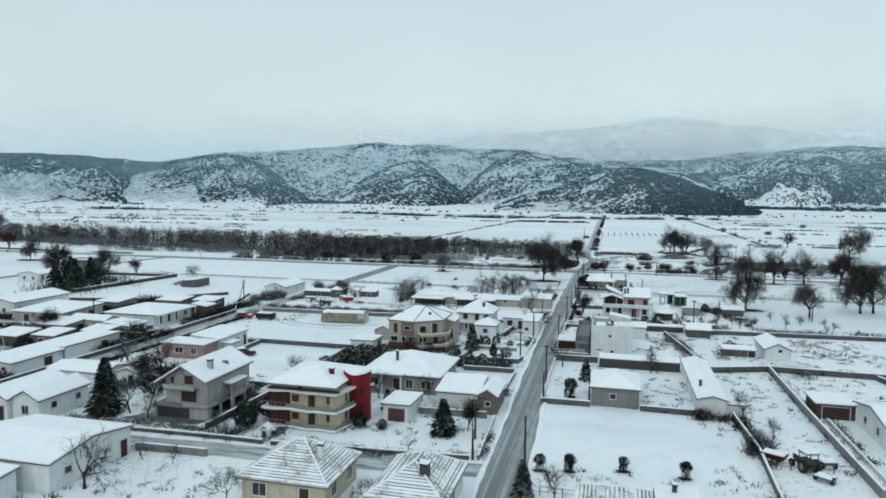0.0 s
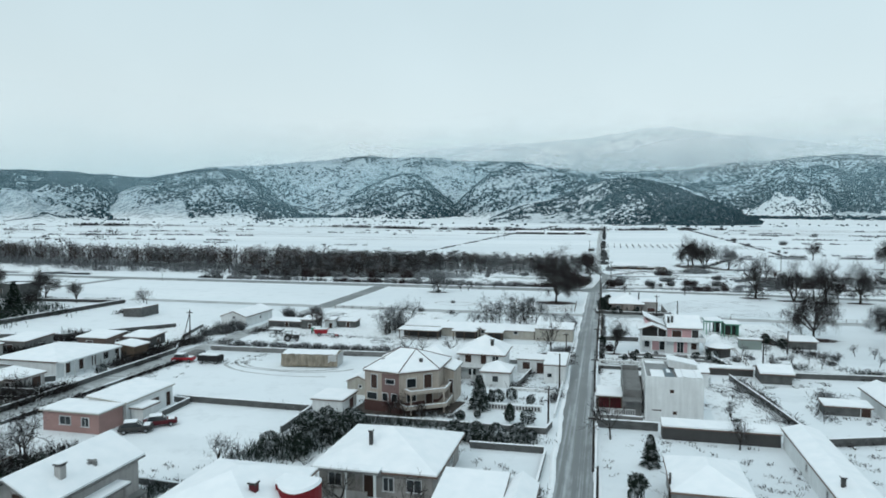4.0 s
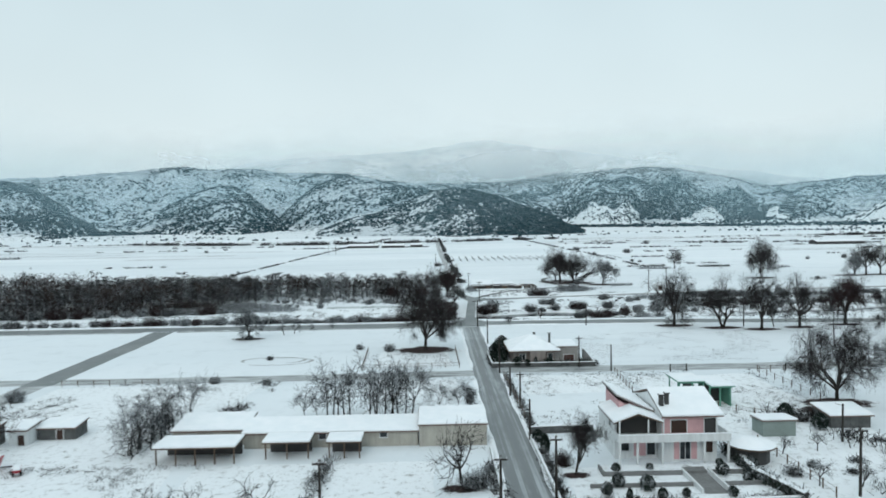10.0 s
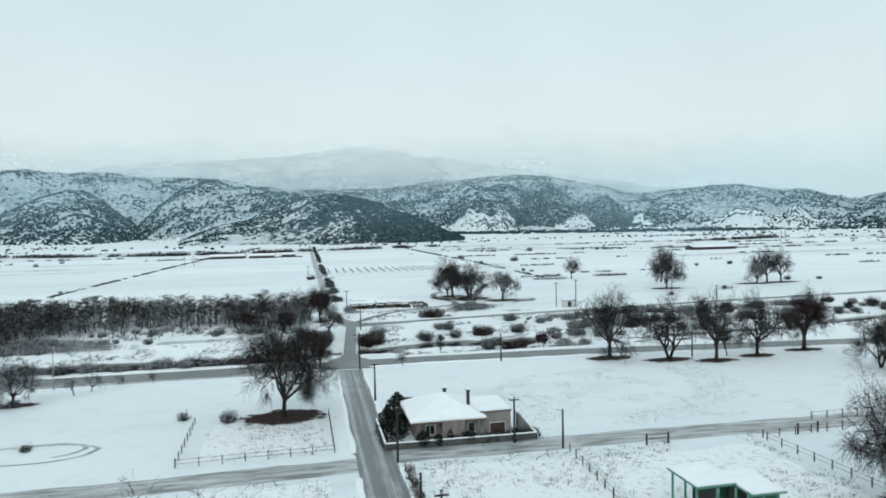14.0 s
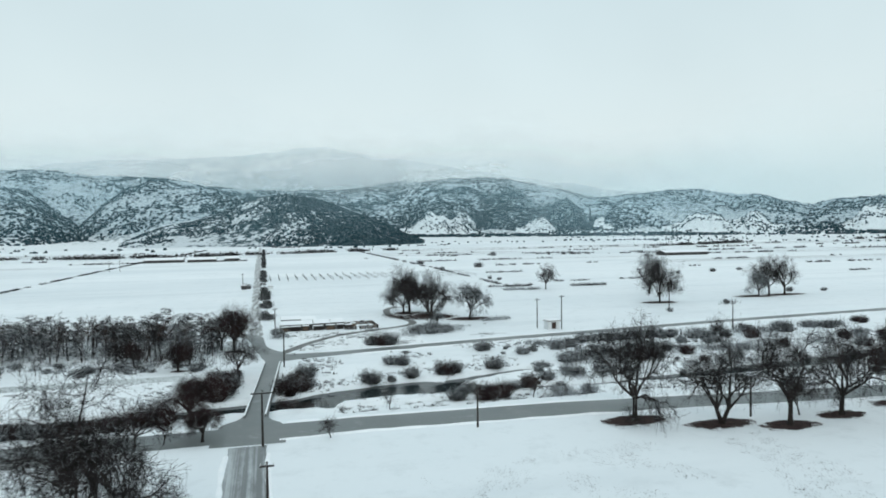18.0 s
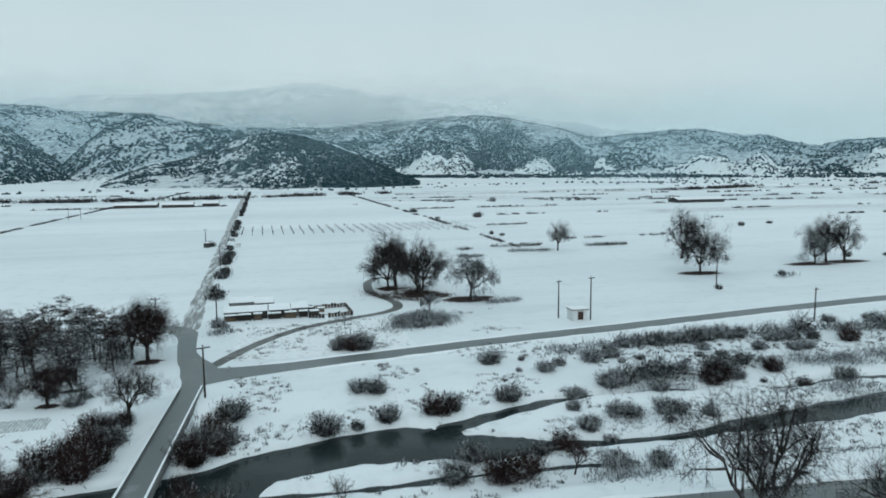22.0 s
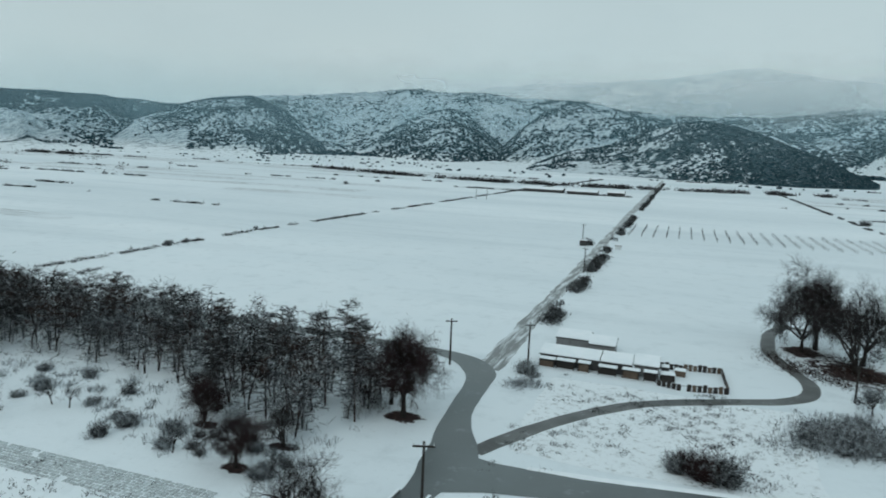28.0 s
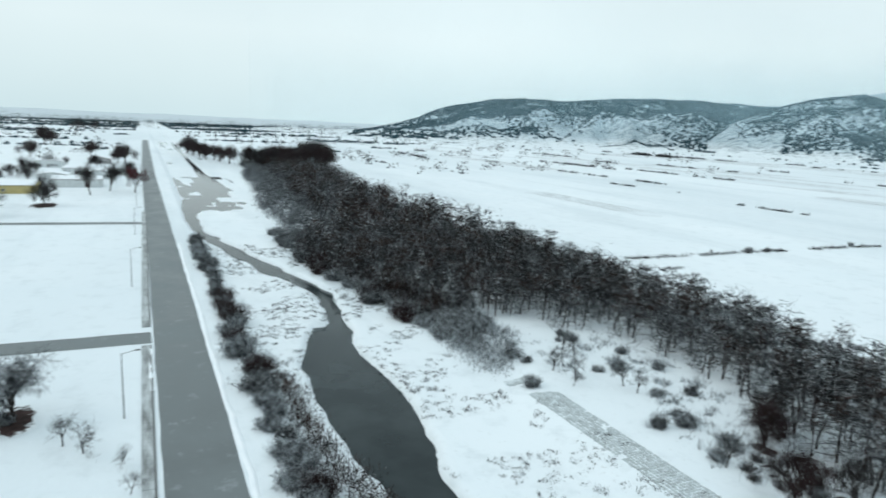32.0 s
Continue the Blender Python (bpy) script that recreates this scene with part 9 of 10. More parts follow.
hedge("field_hedge", "thin low hedges across the snowy plain", rows, 36, (0.3, 1.0), 1.5, gap=-0.15)
s = Strips()
r = random.Random(3)
for k in range(25):
    x = 5.5 + k * 4.45
    for j in range(15):
        y = 531 + j * 2.8 + r.uniform(-0.3, 0.3)
        a = Vector((x + r.gauss(0, 0.1), y, -0.05))
        s.tube(a, a + Vector((0, 0, 1.3)), 0.06, 0.05, 4)
        for _ in range(3):
            p = a + Vector((0, r.uniform(-0.8, 0.8), r.uniform(0.5, 1.3)))
            s.blade(p, p + Vector((r.gauss(0, 0.2), r.uniform(-1, 1), r.gauss(0, 0.2))), 0.06, r)
tagged(new("vine_rows", s.mesh("vine_rows", "twig_grove")), "bare vine rows on stakes in snow", "vines", kind="stuff")
hedge("field_hedge", "low frosted hedge strip in a snowy field", [(97, 461, 115, 459), (131, 452.6, 147, 452), (63, 372.4, 73, 373.6), (146, 371.6, 153, 373), (74, 437.6, 79, 437), (82, 455, 87, 455), (168, 440, 176, 441), (3.4, 383, 3.0, 424), (2.4, 442, 3.4, 470)], 38, (0.6, 1.5), 6.0, "twig_snow", 0.06, 0.7)
for x, y, s0 in ((-4.8, 495, 1.3), (196, 400, 1.0), (210, 398, 0.9), (200, 350, 1.1), (228, 352, 1.0), (215, 500, 1.1), (240, 505, 1.1), (262, 512, 1.0), (120, 362.5, 0.7), (150, 376, 0.8)):
    plant("shrub2" if int(x) % 2 else "shrub1", x, y, s0 * 0.8)
spots = [(rh.uniform(-2600, -380), rh.uniform(-260, 900)) for _ in range(1500)]
spots = [(x, y) for x, y in spots if fbm(x, y, 160, 3) > 0.05 and not 262 < y < 320]
far_wood("woodland", spots[:700], "scattered far woods and hedgerows toward the horizon", "twig_grove", (3, 8), 9, 16, 0.8, 3.0)
spots = [(rh.uniform(-4100, -1500), rh.uniform(-600, 2300)) for _ in range(900)]
far_wood("woodland", spots, "dark wooded horizon beyond the plain", "evergreen", (10, 24), 10, 16, 3.0, 14.0)
for x in range(-420, -250, 17):
    for _ in range(2):
        k, tx, ty, ts = rh.choice(("tall", "oak2", "oak3")), x + rh.uniform(-8, 8), rh.uniform(150, 255), rh.uniform(0.4, 0.7)
        if not (-306 < tx < -246 and ty > 188):
            plant(k, tx, ty, ts)
for x, y, s0 in ((-310, 257, 0.6), (-296, 262, 0.9), (-345, 262.0, 0.7)):
    plant("tall", x, y, s0)
for _ in range(34):
    x = rh.uniform(-440, -395)
    y = rh.uniform(332, 378)
    plant(rh.choice(("plane", "plane", "oak3", "plane2")), x, y, rh.uniform(1.1, 1.45) * (1.15 if y > 360 else 0.9))
for x, y, s0 in ((-608, 303, 1.3), (-596, 308, 1.2), (-580, 306, 1.2), (-560, 310, 1.0), (-540, 312, 1.1), (-520, 312, 0.9), (-500, 316, 1.0), (-480, 318, 1.0), (-460, 322, 1.1), (-446, 258, 1.1), (-452, 254, 0.9), (-718, 184, 1.5), (-710, 190, 1.2), (-1167, 176, 2.0), (-1201, 199, 2.0), (-520, 235, 1.0), (-500, 200, 1.0), (-430, 180, 1.0), (-380, 170, 0.9)):
    plant("oak3" if int(x) % 2 else "plane", x, y, s0)

# ---------- garden plants ----------
for k, x, y, s in (
    ("fir", -53.0, 76.0, 1.0), ("pine", -7.1, 80.6, 0.95), ("ruby", -4.0, 84.0, 1.1), ("tall", -2.9 - 1.5, 82.6, 0.35), ("small", -38.2, 55.6, 1.5), ("small2", -37.6, 63.6, 0.7), ("small2", -33.6, 63.4, 0.7), ("acacia", -22.6, 56.2, 0.55), ("acacia", -8.9, 58.2, 0.5), ("olive", -52.3, 84.9, 1.6), ("small", -50.2, 86.6, 1.2),
    ("heart", -32.0, 76.0, 1.5), ("heart", -30.9, 80.2, 1.3), ("cypress", -31.5, 83.0, 1.2), ("small2", -34.0, 73.0, 0.9), ("small2", -31.9, 71.8, 0.7), ("fir_s", -17.0, 88.0, 0.6), ("heart", -18.0, 80.0, 0.9), ("ball", -15.0, 80.0, 0.8), ("pollard", -9.6, 73.8, 0.8), ("small", -19.8, 92.6, 1.1), ("small", -13.4, 93.0, 1.0),
    ("olive", -31.0, 108.6, 1.5), ("olive", -28.2, 111.0, 1.5), ("olive", -32.2, 112.4, 1.3), ("olive", -26.8, 114.4, 1.3), ("heart", -29.6, 104.6, 1.2), ("olive", -33.8, 105.0, 1.1), ("small2", -37.0, 99.0, 1.2), ("fir_s", -13.0, 127.2, 1.05), ("fir_s", -11.6, 128.8, 0.55), ("cypress", -8.0, 122.4, 1.1), ("olive", -5.6, 122.2, 0.9), ("ball", -14.6, 122.0, 0.8),
    ("ball", -12.6, 123.6, 0.6), ("olive", -13.8, 114.8, 1.0), ("olive", -11.0, 114.2, 1.1), ("olive", -8.6, 114.8, 1.0), ("olive", -6.0, 115.6, 1.0), ("ball", -4.4, 116.4, 0.8), ("small", -22.0, 120.6, 1.0), ("ruby", -19.6, 121.0, 0.7), ("ruby", -24.0, 121.2, 0.8), ("olive", -28.6, 117.2, 0.9), ("olive", -31.6, 116.6, 1.0), ("heart", -33.0, 114.6, 1.0), ("olive", -11.0, 131.2, 0.9), ("olive", -9.2, 133.0, 0.8), ("ball", -13.2, 131.0, 0.9),
    ("olive", -6.2, 131.6, 0.6), ("pollard", -34.2, 160.2, 1.2), ("pollard", -30.6, 160.4, 1.2), ("pollard", -25.4, 160.6, 1.4), ("cypress", -18.9, 156.4, 0.8), ("cypress", -15.8, 153.8, 0.9), ("ruby", -61.0, 180.2, 1.5), ("acacia", -43.4, 186.0, 0.95), ("acacia", -43.9, 180.5, 0.9), ("acacia", -42.2, 193.3, 0.8),
    ("acacia", -21.7, 191.2, 1.05), ("acacia", -16.5, 191.4, 1.15), ("acacia", -14.5, 191.2, 1.1), ("acacia", -11.7, 191.7, 1.1), ("acacia", -26.1, 191.3, 0.6), ("acacia", -24.6, 192.0, 0.55), ("acacia", -8.1, 193.5, 0.62), ("acacia", -3.9, 194.1, 0.62), ("acacia", -5.2, 194.6, 0.5), ("small", -6.0, 168.0, 1.7), ("shrub1", -4.8, 166.8, 0.9),
    ("topiary", 7.4, 101.0, 1.45), ("fir_s", 9.2, 111.0, 0.75), ("small", 5.0, 119.0, 1.3), ("small", 19.8, 118.8, 1.0), ("shrub3", 25.4, 95.8, 0.7), ("small", 30.6, 97.0, 1.05), ("fir_s", 4.8, 65.5, 0.8), ("topiary", 5.8, 72.4, 0.95), ("topiary", 9.0, 73.0, 1.0), ("topiary", 14.7, 74.6, 0.85), ("topiary", 21.1, 74.4, 0.95), ("small", 8.0, 64.6, 1.0), ("small", 33.0, 90.2, 0.7),
    ("shrub1", 31.0, 86.0, 0.9), ("shrub1", 30.4, 88.6, 0.8), ("ball", 20.6, 126.0, 0.9), ("small2", 20.8, 129.6, 0.8), ("tall", 5.9, 169.6, 0.56), ("shrub3", 5.0, 172.4, 0.7), ("cypress", 3.9, 176.6, 0.9), ("heart", 3.6, 180.0, 0.7), ("ball", 7.8, 164.4, 0.7), ("ball", 9.4, 166.2, 0.8), ("ball", 12.0, 165.2, 0.9), ("cypress", 9.6, 163.0, 0.5), ("ball", 12.8, 163.2, 0.6),
    ("ball", 15.2, 163.6, 0.5), ("ball", 19.6, 163.4, 0.6), ("olive", 20.8, 168.6, 0.6), ("ball", 22.6, 166.8, 0.6), ("olive", 24.6, 170.2, 0.58), ("ball", 10.2, 170.0, 0.6), ("ball", 13.8, 170.2, 0.5), ("ball", 21.6, 171.2, 0.5), ("shrub4", 28.0, 168.0, 1.1), ("shrub5", 31.2, 170.6, 1.3), ("shrub5", 34.2, 168.4, 1.3), ("shrub5", 36.8, 171.6, 1.3), ("small2", 30.0, 174.4, 0.7),
    ("small2", 34.4, 175.2, 0.7), ("small2", 38.6, 175.8, 0.7), ("small2", 40.8, 170.0, 0.7), ("shrub4", 44.4, 168.8, 1.1), ("shrub4", 46.0, 173.4, 1.1), ("small2", 29.0, 165.4, 0.8), ("small2", 33.0, 165.0, 0.8), ("small2", 37.0, 165.6, 0.8), ("small2", 41.6, 165.4, 0.8), ("shrub5", 43.2, 178.0, 1.3), ("heart", 36.8, 186.6, 1.0), ("heart", 39.0, 182.6, 0.9), ("shrub1", 38.6, 186.4, 0.7),
    ("shrub1", 19.6, 150.0, 0.7), ("shrub4", 24.8, 146.0, 1.0), ("olive", 3.8, 128.0, 0.5), ("fir", -143.7, 170.0, 1.25), ("fir", -149.0, 174.0, 1.3), ("fir", -152.6, 171.6, 1.1), ("fir", -147, 180, 1.2), ("tall", -160, 184, 0.6), ("oak3", -152, 190, 0.5), ("oak2", -57.0, 90.1, 0.5), ("small", -59.4, 96.3, 1.6), ("small2", -49.9, 77, 1.4), ("small", -46, 75.5, 1.0), ("oak3", -166, 210, 0.7), ("tall", -172, 214, 0.8), ("tall", -150, 205, 0.6), ("small", -127.6, 207.4, 1.2), ("small", -130.6, 210, 1.2), ("oak2", -104, 118, 0.5), ("small", -76.8, 112, 1.4),
    ("small2", -69.6, 99, 1.6), ("small2", -66.6, 97.6, 1.5), ("small2", -60.6, 97, 1.5), ("olive", -79.6, 132, 0.8), ("shrub1", -82.6, 168, 1.1), ("shrub1", -80.8, 172, 1.2), ("shrub1", -79.6, 176, 1.1), ("shrub2", -81.6, 178, 1.0), ("shrub1", -76.6, 197, 1.1), ("shrub2", -72.4, 204, 1.0), ("shrub4", -45.2, 213.2, 1.2), ("shrub4", -36, 211.6, 1.2), ("shrub4", -40.6, 232, 0.8), ("shrub4", -24, 241, 1.0), ("shrub2", -17.8, 238.6, 0.8),
    ("heart", 3.4, 228.4, 1.5), ("heart", 4.8, 232.6, 1.6), ("olive", 6.6, 234.4, 1.2), ("shrub1", 10.6, 222.2, 0.5), ("pine", 11.4, 222.3, 0.4), ("acacia", -44.0, 178.6, 0.8), ("tall", -262, 250, 1.0), ("tall", -276, 256, 1.0), ("oak3", -205, 228, 0.8), ("tall", -190, 214, 0.8), ("oak2", -183, 204, 0.8), ("oak3", 62, 188, 0.7),
):
    plant(k, x, y, s)
for k in range(24):
    plant("shrub2" if k % 3 else "shrub4", -71.5 + k * 1.45, 159.6 + 0.09 * k + rh.uniform(-0.9, 0.9), rh.uniform(0.4, 0.7))
for k in range(10):
    plant("small2", rh.uniform(46, 62), rh.uniform(164, 180), rh.uniform(0.5, 0.9))
litter_patch(44.2, 190.6, 4.0, 2.2, 3)
litter_patch(-5.8, 166.6, 2.6, 1.2, 9)
litter_patch(-7.1, 80.2, 1.7, 0.9, 2)

# ---------- vehicles and machines ----------
def wheel(root, x, y, r, w):
    wh = part("wheel", tube(bmesh.new(), (x - w / 2, y, r), (x + w / 2, y, r), r, r, 16), "tyre", root)
    part("rim", tube(bmesh.new(), (x - w / 2 - 0.01, y, r), (x + w / 2 + 0.01, y, r), r * 0.55, r * 0.55, 12), "metal", wh)


def car(x, y, rz, label, paint, snowy=True, long=4.1):
    R = thing("car", x, y, 0, label, "car", rz)
    w, l = 0.85, long / 2
    bm = bmesh.new()
    prof = [(-l, 0.35), (-l, 0.75), (-l + 0.35, 0.9), (l - 1.15, 0.92), (l - 0.2, 0.78), (l, 0.6), (l, 0.35)]
    a, b = [bm.verts.new((-w, p, q)) for p, q in prof], [bm.verts.new((w, p, q)) for p, q in prof]
    bm.faces.new(a); bm.faces.new(b[::-1])
    for k in range(len(prof)):
        j = (k + 1) % len(prof)
        bm.faces.new((a[j], a[k], b[k], b[j]))
    bmesh.ops.bevel(bm, geom=bm.edges[:], offset=0.06, segments=2, affect="EDGES")
    part("body", bm, paint, R)
    vs = [(-w * 0.95, -l + 0.4, 0.9), (w * 0.95, -l + 0.4, 0.9), (w * 0.95, l - 1.2, 0.9), (-w * 0.95, l - 1.2, 0.9), (-w * 0.8, -l + 0.75, 1.42), (w * 0.8, -l + 0.75, 1.42), (w * 0.8, l - 1.9, 1.42), (-w * 0.8, l - 1.9, 1.42)]
    raw("cabin_glass", vs, [(0, 1, 5, 4), (1, 2, 6, 5), (2, 3, 7, 6), (3, 0, 4, 7), (4, 5, 6, 7)], "glass", R)
    if snowy:
        part("snow_layer", boxes((-w * 0.8, w * 0.8, -l + 0.7, l - 1.85, 1.425, 1.56), (-w * 0.85, w * 0.85, l - 1.1, l - 0.3, 0.93, 1.0), bevel=0.05), "snow", R)
    for sx in (-w, w):
        for sy in (-l + 0.75, l - 0.8):
            wheel(R, sx * 0.96, sy, 0.31, 0.2)
    return R


def tractor(x, y, rz, label, paint="dark"):
    R = thing("tractor", x, y, 0, label, "tractor", rz)
    part("bonnet", boxes((-0.4, 0.4, 0.2, 1.7, 0.75, 1.35), bevel=0.08), paint, R)
    part("chassis", boxes((-0.3, 0.3, -1.3, 1.5, 0.5, 0.76)), "dark", R)
    c = part("cab", boxes((-0.7, 0.7, -1.25, 0.15, 1.0, 1.3), (-0.7, -0.62, -1.25, -1.17, 1.3, 2.15), (0.62, 0.7, -1.25, -1.17, 1.3, 2.15), (-0.7, -0.62, 0.07, 0.15, 1.3, 2.15), (0.62, 0.7, 0.07, 0.15, 1.3, 2.15)), paint, R)
    part("cab_roof", boxes((-0.78, 0.78, -1.33, 0.23, 2.16, 2.26)), "dark", c)
    part("snow_layer", boxes((-0.76, 0.76, -1.3, 0.2, 2.262, 2.38), (-0.38, 0.38, 0.25, 1.65, 1.352, 1.44), bevel=0.03), "snow", R)
    for s in (-0.75, 0.75):
        wheel(R, s, -0.75, 0.72, 0.4)
        wheel(R, s, 1.2, 0.42, 0.28)
    part("exhaust", tube(bmesh.new(), (0.25, 1.0, 1.35), (0.25, 1.0, 2.0), 0.04, 0.04, 6), "dark", R)
    return R


tractor(-61.4, 167.0, -70, "old dark tractor parked in snow")
tractor(34.2, 80.6, 20, "dark tractor parked in a snowy yard")
car(-72.0, 144.2, -78, "red car half covered with snow", "redpaint")
car(-52.4, 110.6, -55, "dark red car under snow beside a wall", "maroon")
car(-53.8, 107.6, -60, "dark car under snow beside a wall", "dark")
R = thing("van", -66.4, 144.4, 0, "dark tarpaulin-covered van with snow on top", "van", -88)
part("body", boxes((-0.95, 0.95, -2.3, 2.1, 0.4, 1.5), bevel=0.12), "tyre", R)
part("snow_layer", boxes((-0.8, 0.8, -2.1, 1.6, 1.505, 1.66), bevel=0.05), "snow", R)
for sx in (-0.9, 0.9):
    for sy in (-1.5, 1.4):
        wheel(R, sx, sy, 0.33, 0.22)


def machine(x, y, rz, label, sizes, paint):
    """A farm implement: painted hopper on a frame with wheels and a drawbar."""
    R = thing("farm_machine", x, y, 0, label, "farm machine", rz)
    w, l, h = sizes
    vs = [(-w * 0.3, -l * 0.4, 0.5), (w * 0.3, -l * 0.4, 0.5), (w * 0.3, l * 0.4, 0.5), (-w * 0.3, l * 0.4, 0.5), (-w / 2, -l / 2, h), (w / 2, -l / 2, h), (w / 2, l / 2, h), (-w / 2, l / 2, h)]
    raw("hopper", vs, [(3, 2, 1, 0), (0, 1, 5, 4), (1, 2, 6, 5), (2, 3, 7, 6), (3, 0, 4, 7), (4, 5, 6, 7)], paint, R)
    part("snow_layer", boxes((-w * 0.46, w * 0.46, -l * 0.46, l * 0.46, h + 0.004, h + 0.14), bevel=0.05), "snow", R)
    part("drawbar", boxes((-0.06, 0.06, l * 0.3, l * 0.95, 0.4, 0.5)), "dark", R)
    for s in (-w * 0.45, w * 0.45):
        wheel(R, s, -l * 0.1, 0.4, 0.22)
    return R


machine(-57.6, 174.0, -75, "red farm trailer with snow on its load", (1.8, 3.2, 1.5), "redpaint")
machine(-53.6, 173.0, 30, "rusty red plough standing in snow", (0.8, 2.0, 0.8), "redpaint")
machine(-59.8, 176.4, 10, "green seed drill under snow", (2.2, 1.6, 1.4), "green")
machine(31.4, 82.0, 60, "red farm spreader under snow", (1.6, 2.6, 1.1), "maroon")
machine(36.8, 81.6, 15, "dark hay rake under snow", (1.6, 1.0, 0.8), "dark")
machine(35.4, 77.6, -40, "dark harrow under snow", (2.0, 1.4, 0.6), "dark")
machine(-68.8, 174.6, 85, "grey flat trailer under snow", (1.8, 3.4, 0.9), "concrete")

# straw stack under plastic
R = thing("straw_stack", -47.6, 147.6, 0, "long straw bale stack under torn grey plastic and snow", "straw stack", 8)
for i in range(8):
    for j in range(2):
        for k in range(2):
            part("bale", boxes((-4.9 + i * 1.22, -4.9 + i * 1.22 + 1.18, -1.9 + j * 1.9, -1.9 + j * 1.9 + 1.85, k * 1.12 - 0.02, k * 1.12 + 1.09), bevel=0.07), "straw", R)
vs, fs = [], []
for i in range(25):
    x = -5.2 + i * 0.43
    for y, z in ((-2.45 - 0.25 * noise.noise((x * 1.3, 0, 3)), max(0.02, 0.25 + 0.5 * noise.noise((x, 0, 1)))), (-2.18 - 0.16 * noise.noise((x * 1.7, 2, 1)), 1.2), (-2.1, 2.2 + 0.1 * noise.noise((x, 7, 1))), (-1.0, 2.42 + 0.12 * noise.noise((x, 3, 1))), (1.0, 2.44 + 0.1 * noise.noise((x, 5, 2))), (2.1, 2.25), (2.25, 1.2)):
        vs.append((x, y, z))
    if i:
        fs += [(7 * i - 7 + j, 7 * i + j, 7 * i + j + 1, 7 * i - 7 + j + 1) for j in range(6)]
raw("plastic_sheet", vs, fs, "tarp", R, smooth=True)
sv = [(-5.0 + i * 0.41, -1.95 + 0.2 * noise.noise((i * 0.6, 1, 4)) * (j == 0) + j * 1.0, (2.30, 2.56, 2.62, 2.56, 2.28)[j] + 0.12 * noise.noise((i * 0.35, j, 9))) for i in range(25) for j in range(5)]
raw("snow_layer", sv, [(5 * i + j, 5 * i + 5 + j, 5 * i + 6 + j, 5 * i + 1 + j) for i in range(24) for j in range(4)], "snow", R, smooth=True)
part("end_sheet", boxes((4.95, 5.12, -2.1, 2.1, 0.0, 2.3), (3.4, 4.95, -2.22, -2.05, 0.1, 2.2)), "film", R)

# transformer hut and small field things
R = house("transformer_hut", "small white transformer hut with snowy flat roof", 71.4, 74.6, 341.4, 344.0, 2.1, "flat", 0, 0.15, "white", category="hut", windows=(("S", 0, 0.2, 1.2, 1.6, "shut"),))
R = house("pump_hut", "small dark pump hut beside a farm track", -7.2, -5.0, 491.5, 493.5, 1.6, "flat", 0, 0.15, "dark", category="hut")
house("pump_hut", "small pale pump hut beside a farm track", 4.4, 6.2, 489.5, 491.5, 1.2, "flat", 0, 0.15, "white", category="hut")
R = thing("vine_trellis", -33.2, 59.8, 0, "white pipe trellis frame in a snowy yard", "trellis")
for i in range(4):
    for j in range(3):
        x, y = -2.6 + i * 1.75, -2.6 + j * 2.6
        part("post", tube(bmesh.new(), (x, y, -0.1), (x, y, 1.5), 0.03, 0.03, 5), "frame", R)
for j in range(6):
    part("bar", tube(bmesh.new(), (-2.7, -2.6 + j * 1.04, 1.5), (2.8, -2.6 + j * 1.04, 1.5), 0.022, 0.022, 4), "frame", R)
for i in range(8):
    part("bar", tube(bmesh.new(), (-2.6 + i * 0.75, -2.7, 1.52), (-2.6 + i * 0.75, 2.7, 1.52), 0.022, 0.022, 4), "frame", R)
R = thing("chapel_shrine", -27.6, 73.2, 0, "tiny white roadside shrine with gabled snowy roof", "shrine")
part("body", boxes((-0.5, 0.5, -0.4, 0.4, -0.1, 1.3)), "white", R)
v, f = roof_top("gable_y", -0.7, 0.7, -0.6, 0.6, 1.3, 0.6)
bm = bmesh.new(); slab(bm, v, f, 0.1, 0.12); part("roof", bm, "snow", R)
part("opening", boxes((-0.28, 0.28, -0.43, -0.40, 0.3, 1.1)), "dark", R)
R = thing("concrete_blocks", -72.6, 149.0, 0, "stack of grey concrete pipes beside the street", "pipes")
for k in range(3):
    part("pipe", tube(bmesh.new(), (-1.0, k * 1.1 - 1, 0.5), (1.0, k * 1.1 - 1, 0.5), 0.5, 0.5, 12), "concrete", R)
for x, y, rz, lb in ((-31.4, 158.0, 30, "covered round hay heap under dark sheet"), (-30.0, 155.0, -20, "covered round hay heap under dark sheet"), (27.6, 190.8, 0, "heap of stacked timber under snow")):
    R = thing("heap", x, y, 0, lb, "heap", rz)
    vs = [(0, 0, 1.1)] + [(q * math.cos(a) * (1 + 0.2 * noise.noise((math.cos(a) + x, math.sin(a), q))), 0.8 * q * math.sin(a), z) for q, z in ((0.7, 0.85), (1.2, 0.4), (1.5, -0.1)) for a in (2 * math.pi * k / 14 for k in range(14))]
    fs = [(0, 1 + k, 1 + (k + 1) % 14) for k in range(14)] + [(1 + 14 * j + k, 15 + 14 * j + k, 15 + 14 * j + (k + 1) % 14, 1 + 14 * j + (k + 1) % 14) for j in range(2) for k in range(14)]
    raw("cover", vs, fs, "tyre" if "sheet" in lb else "thin", R, smooth=True)
    raw("snow_layer", [(x0 * 0.97, y0 * 0.97, z0 + 0.07) for x0, y0, z0 in vs[:29]], fs[:28], "snow", R, smooth=True)

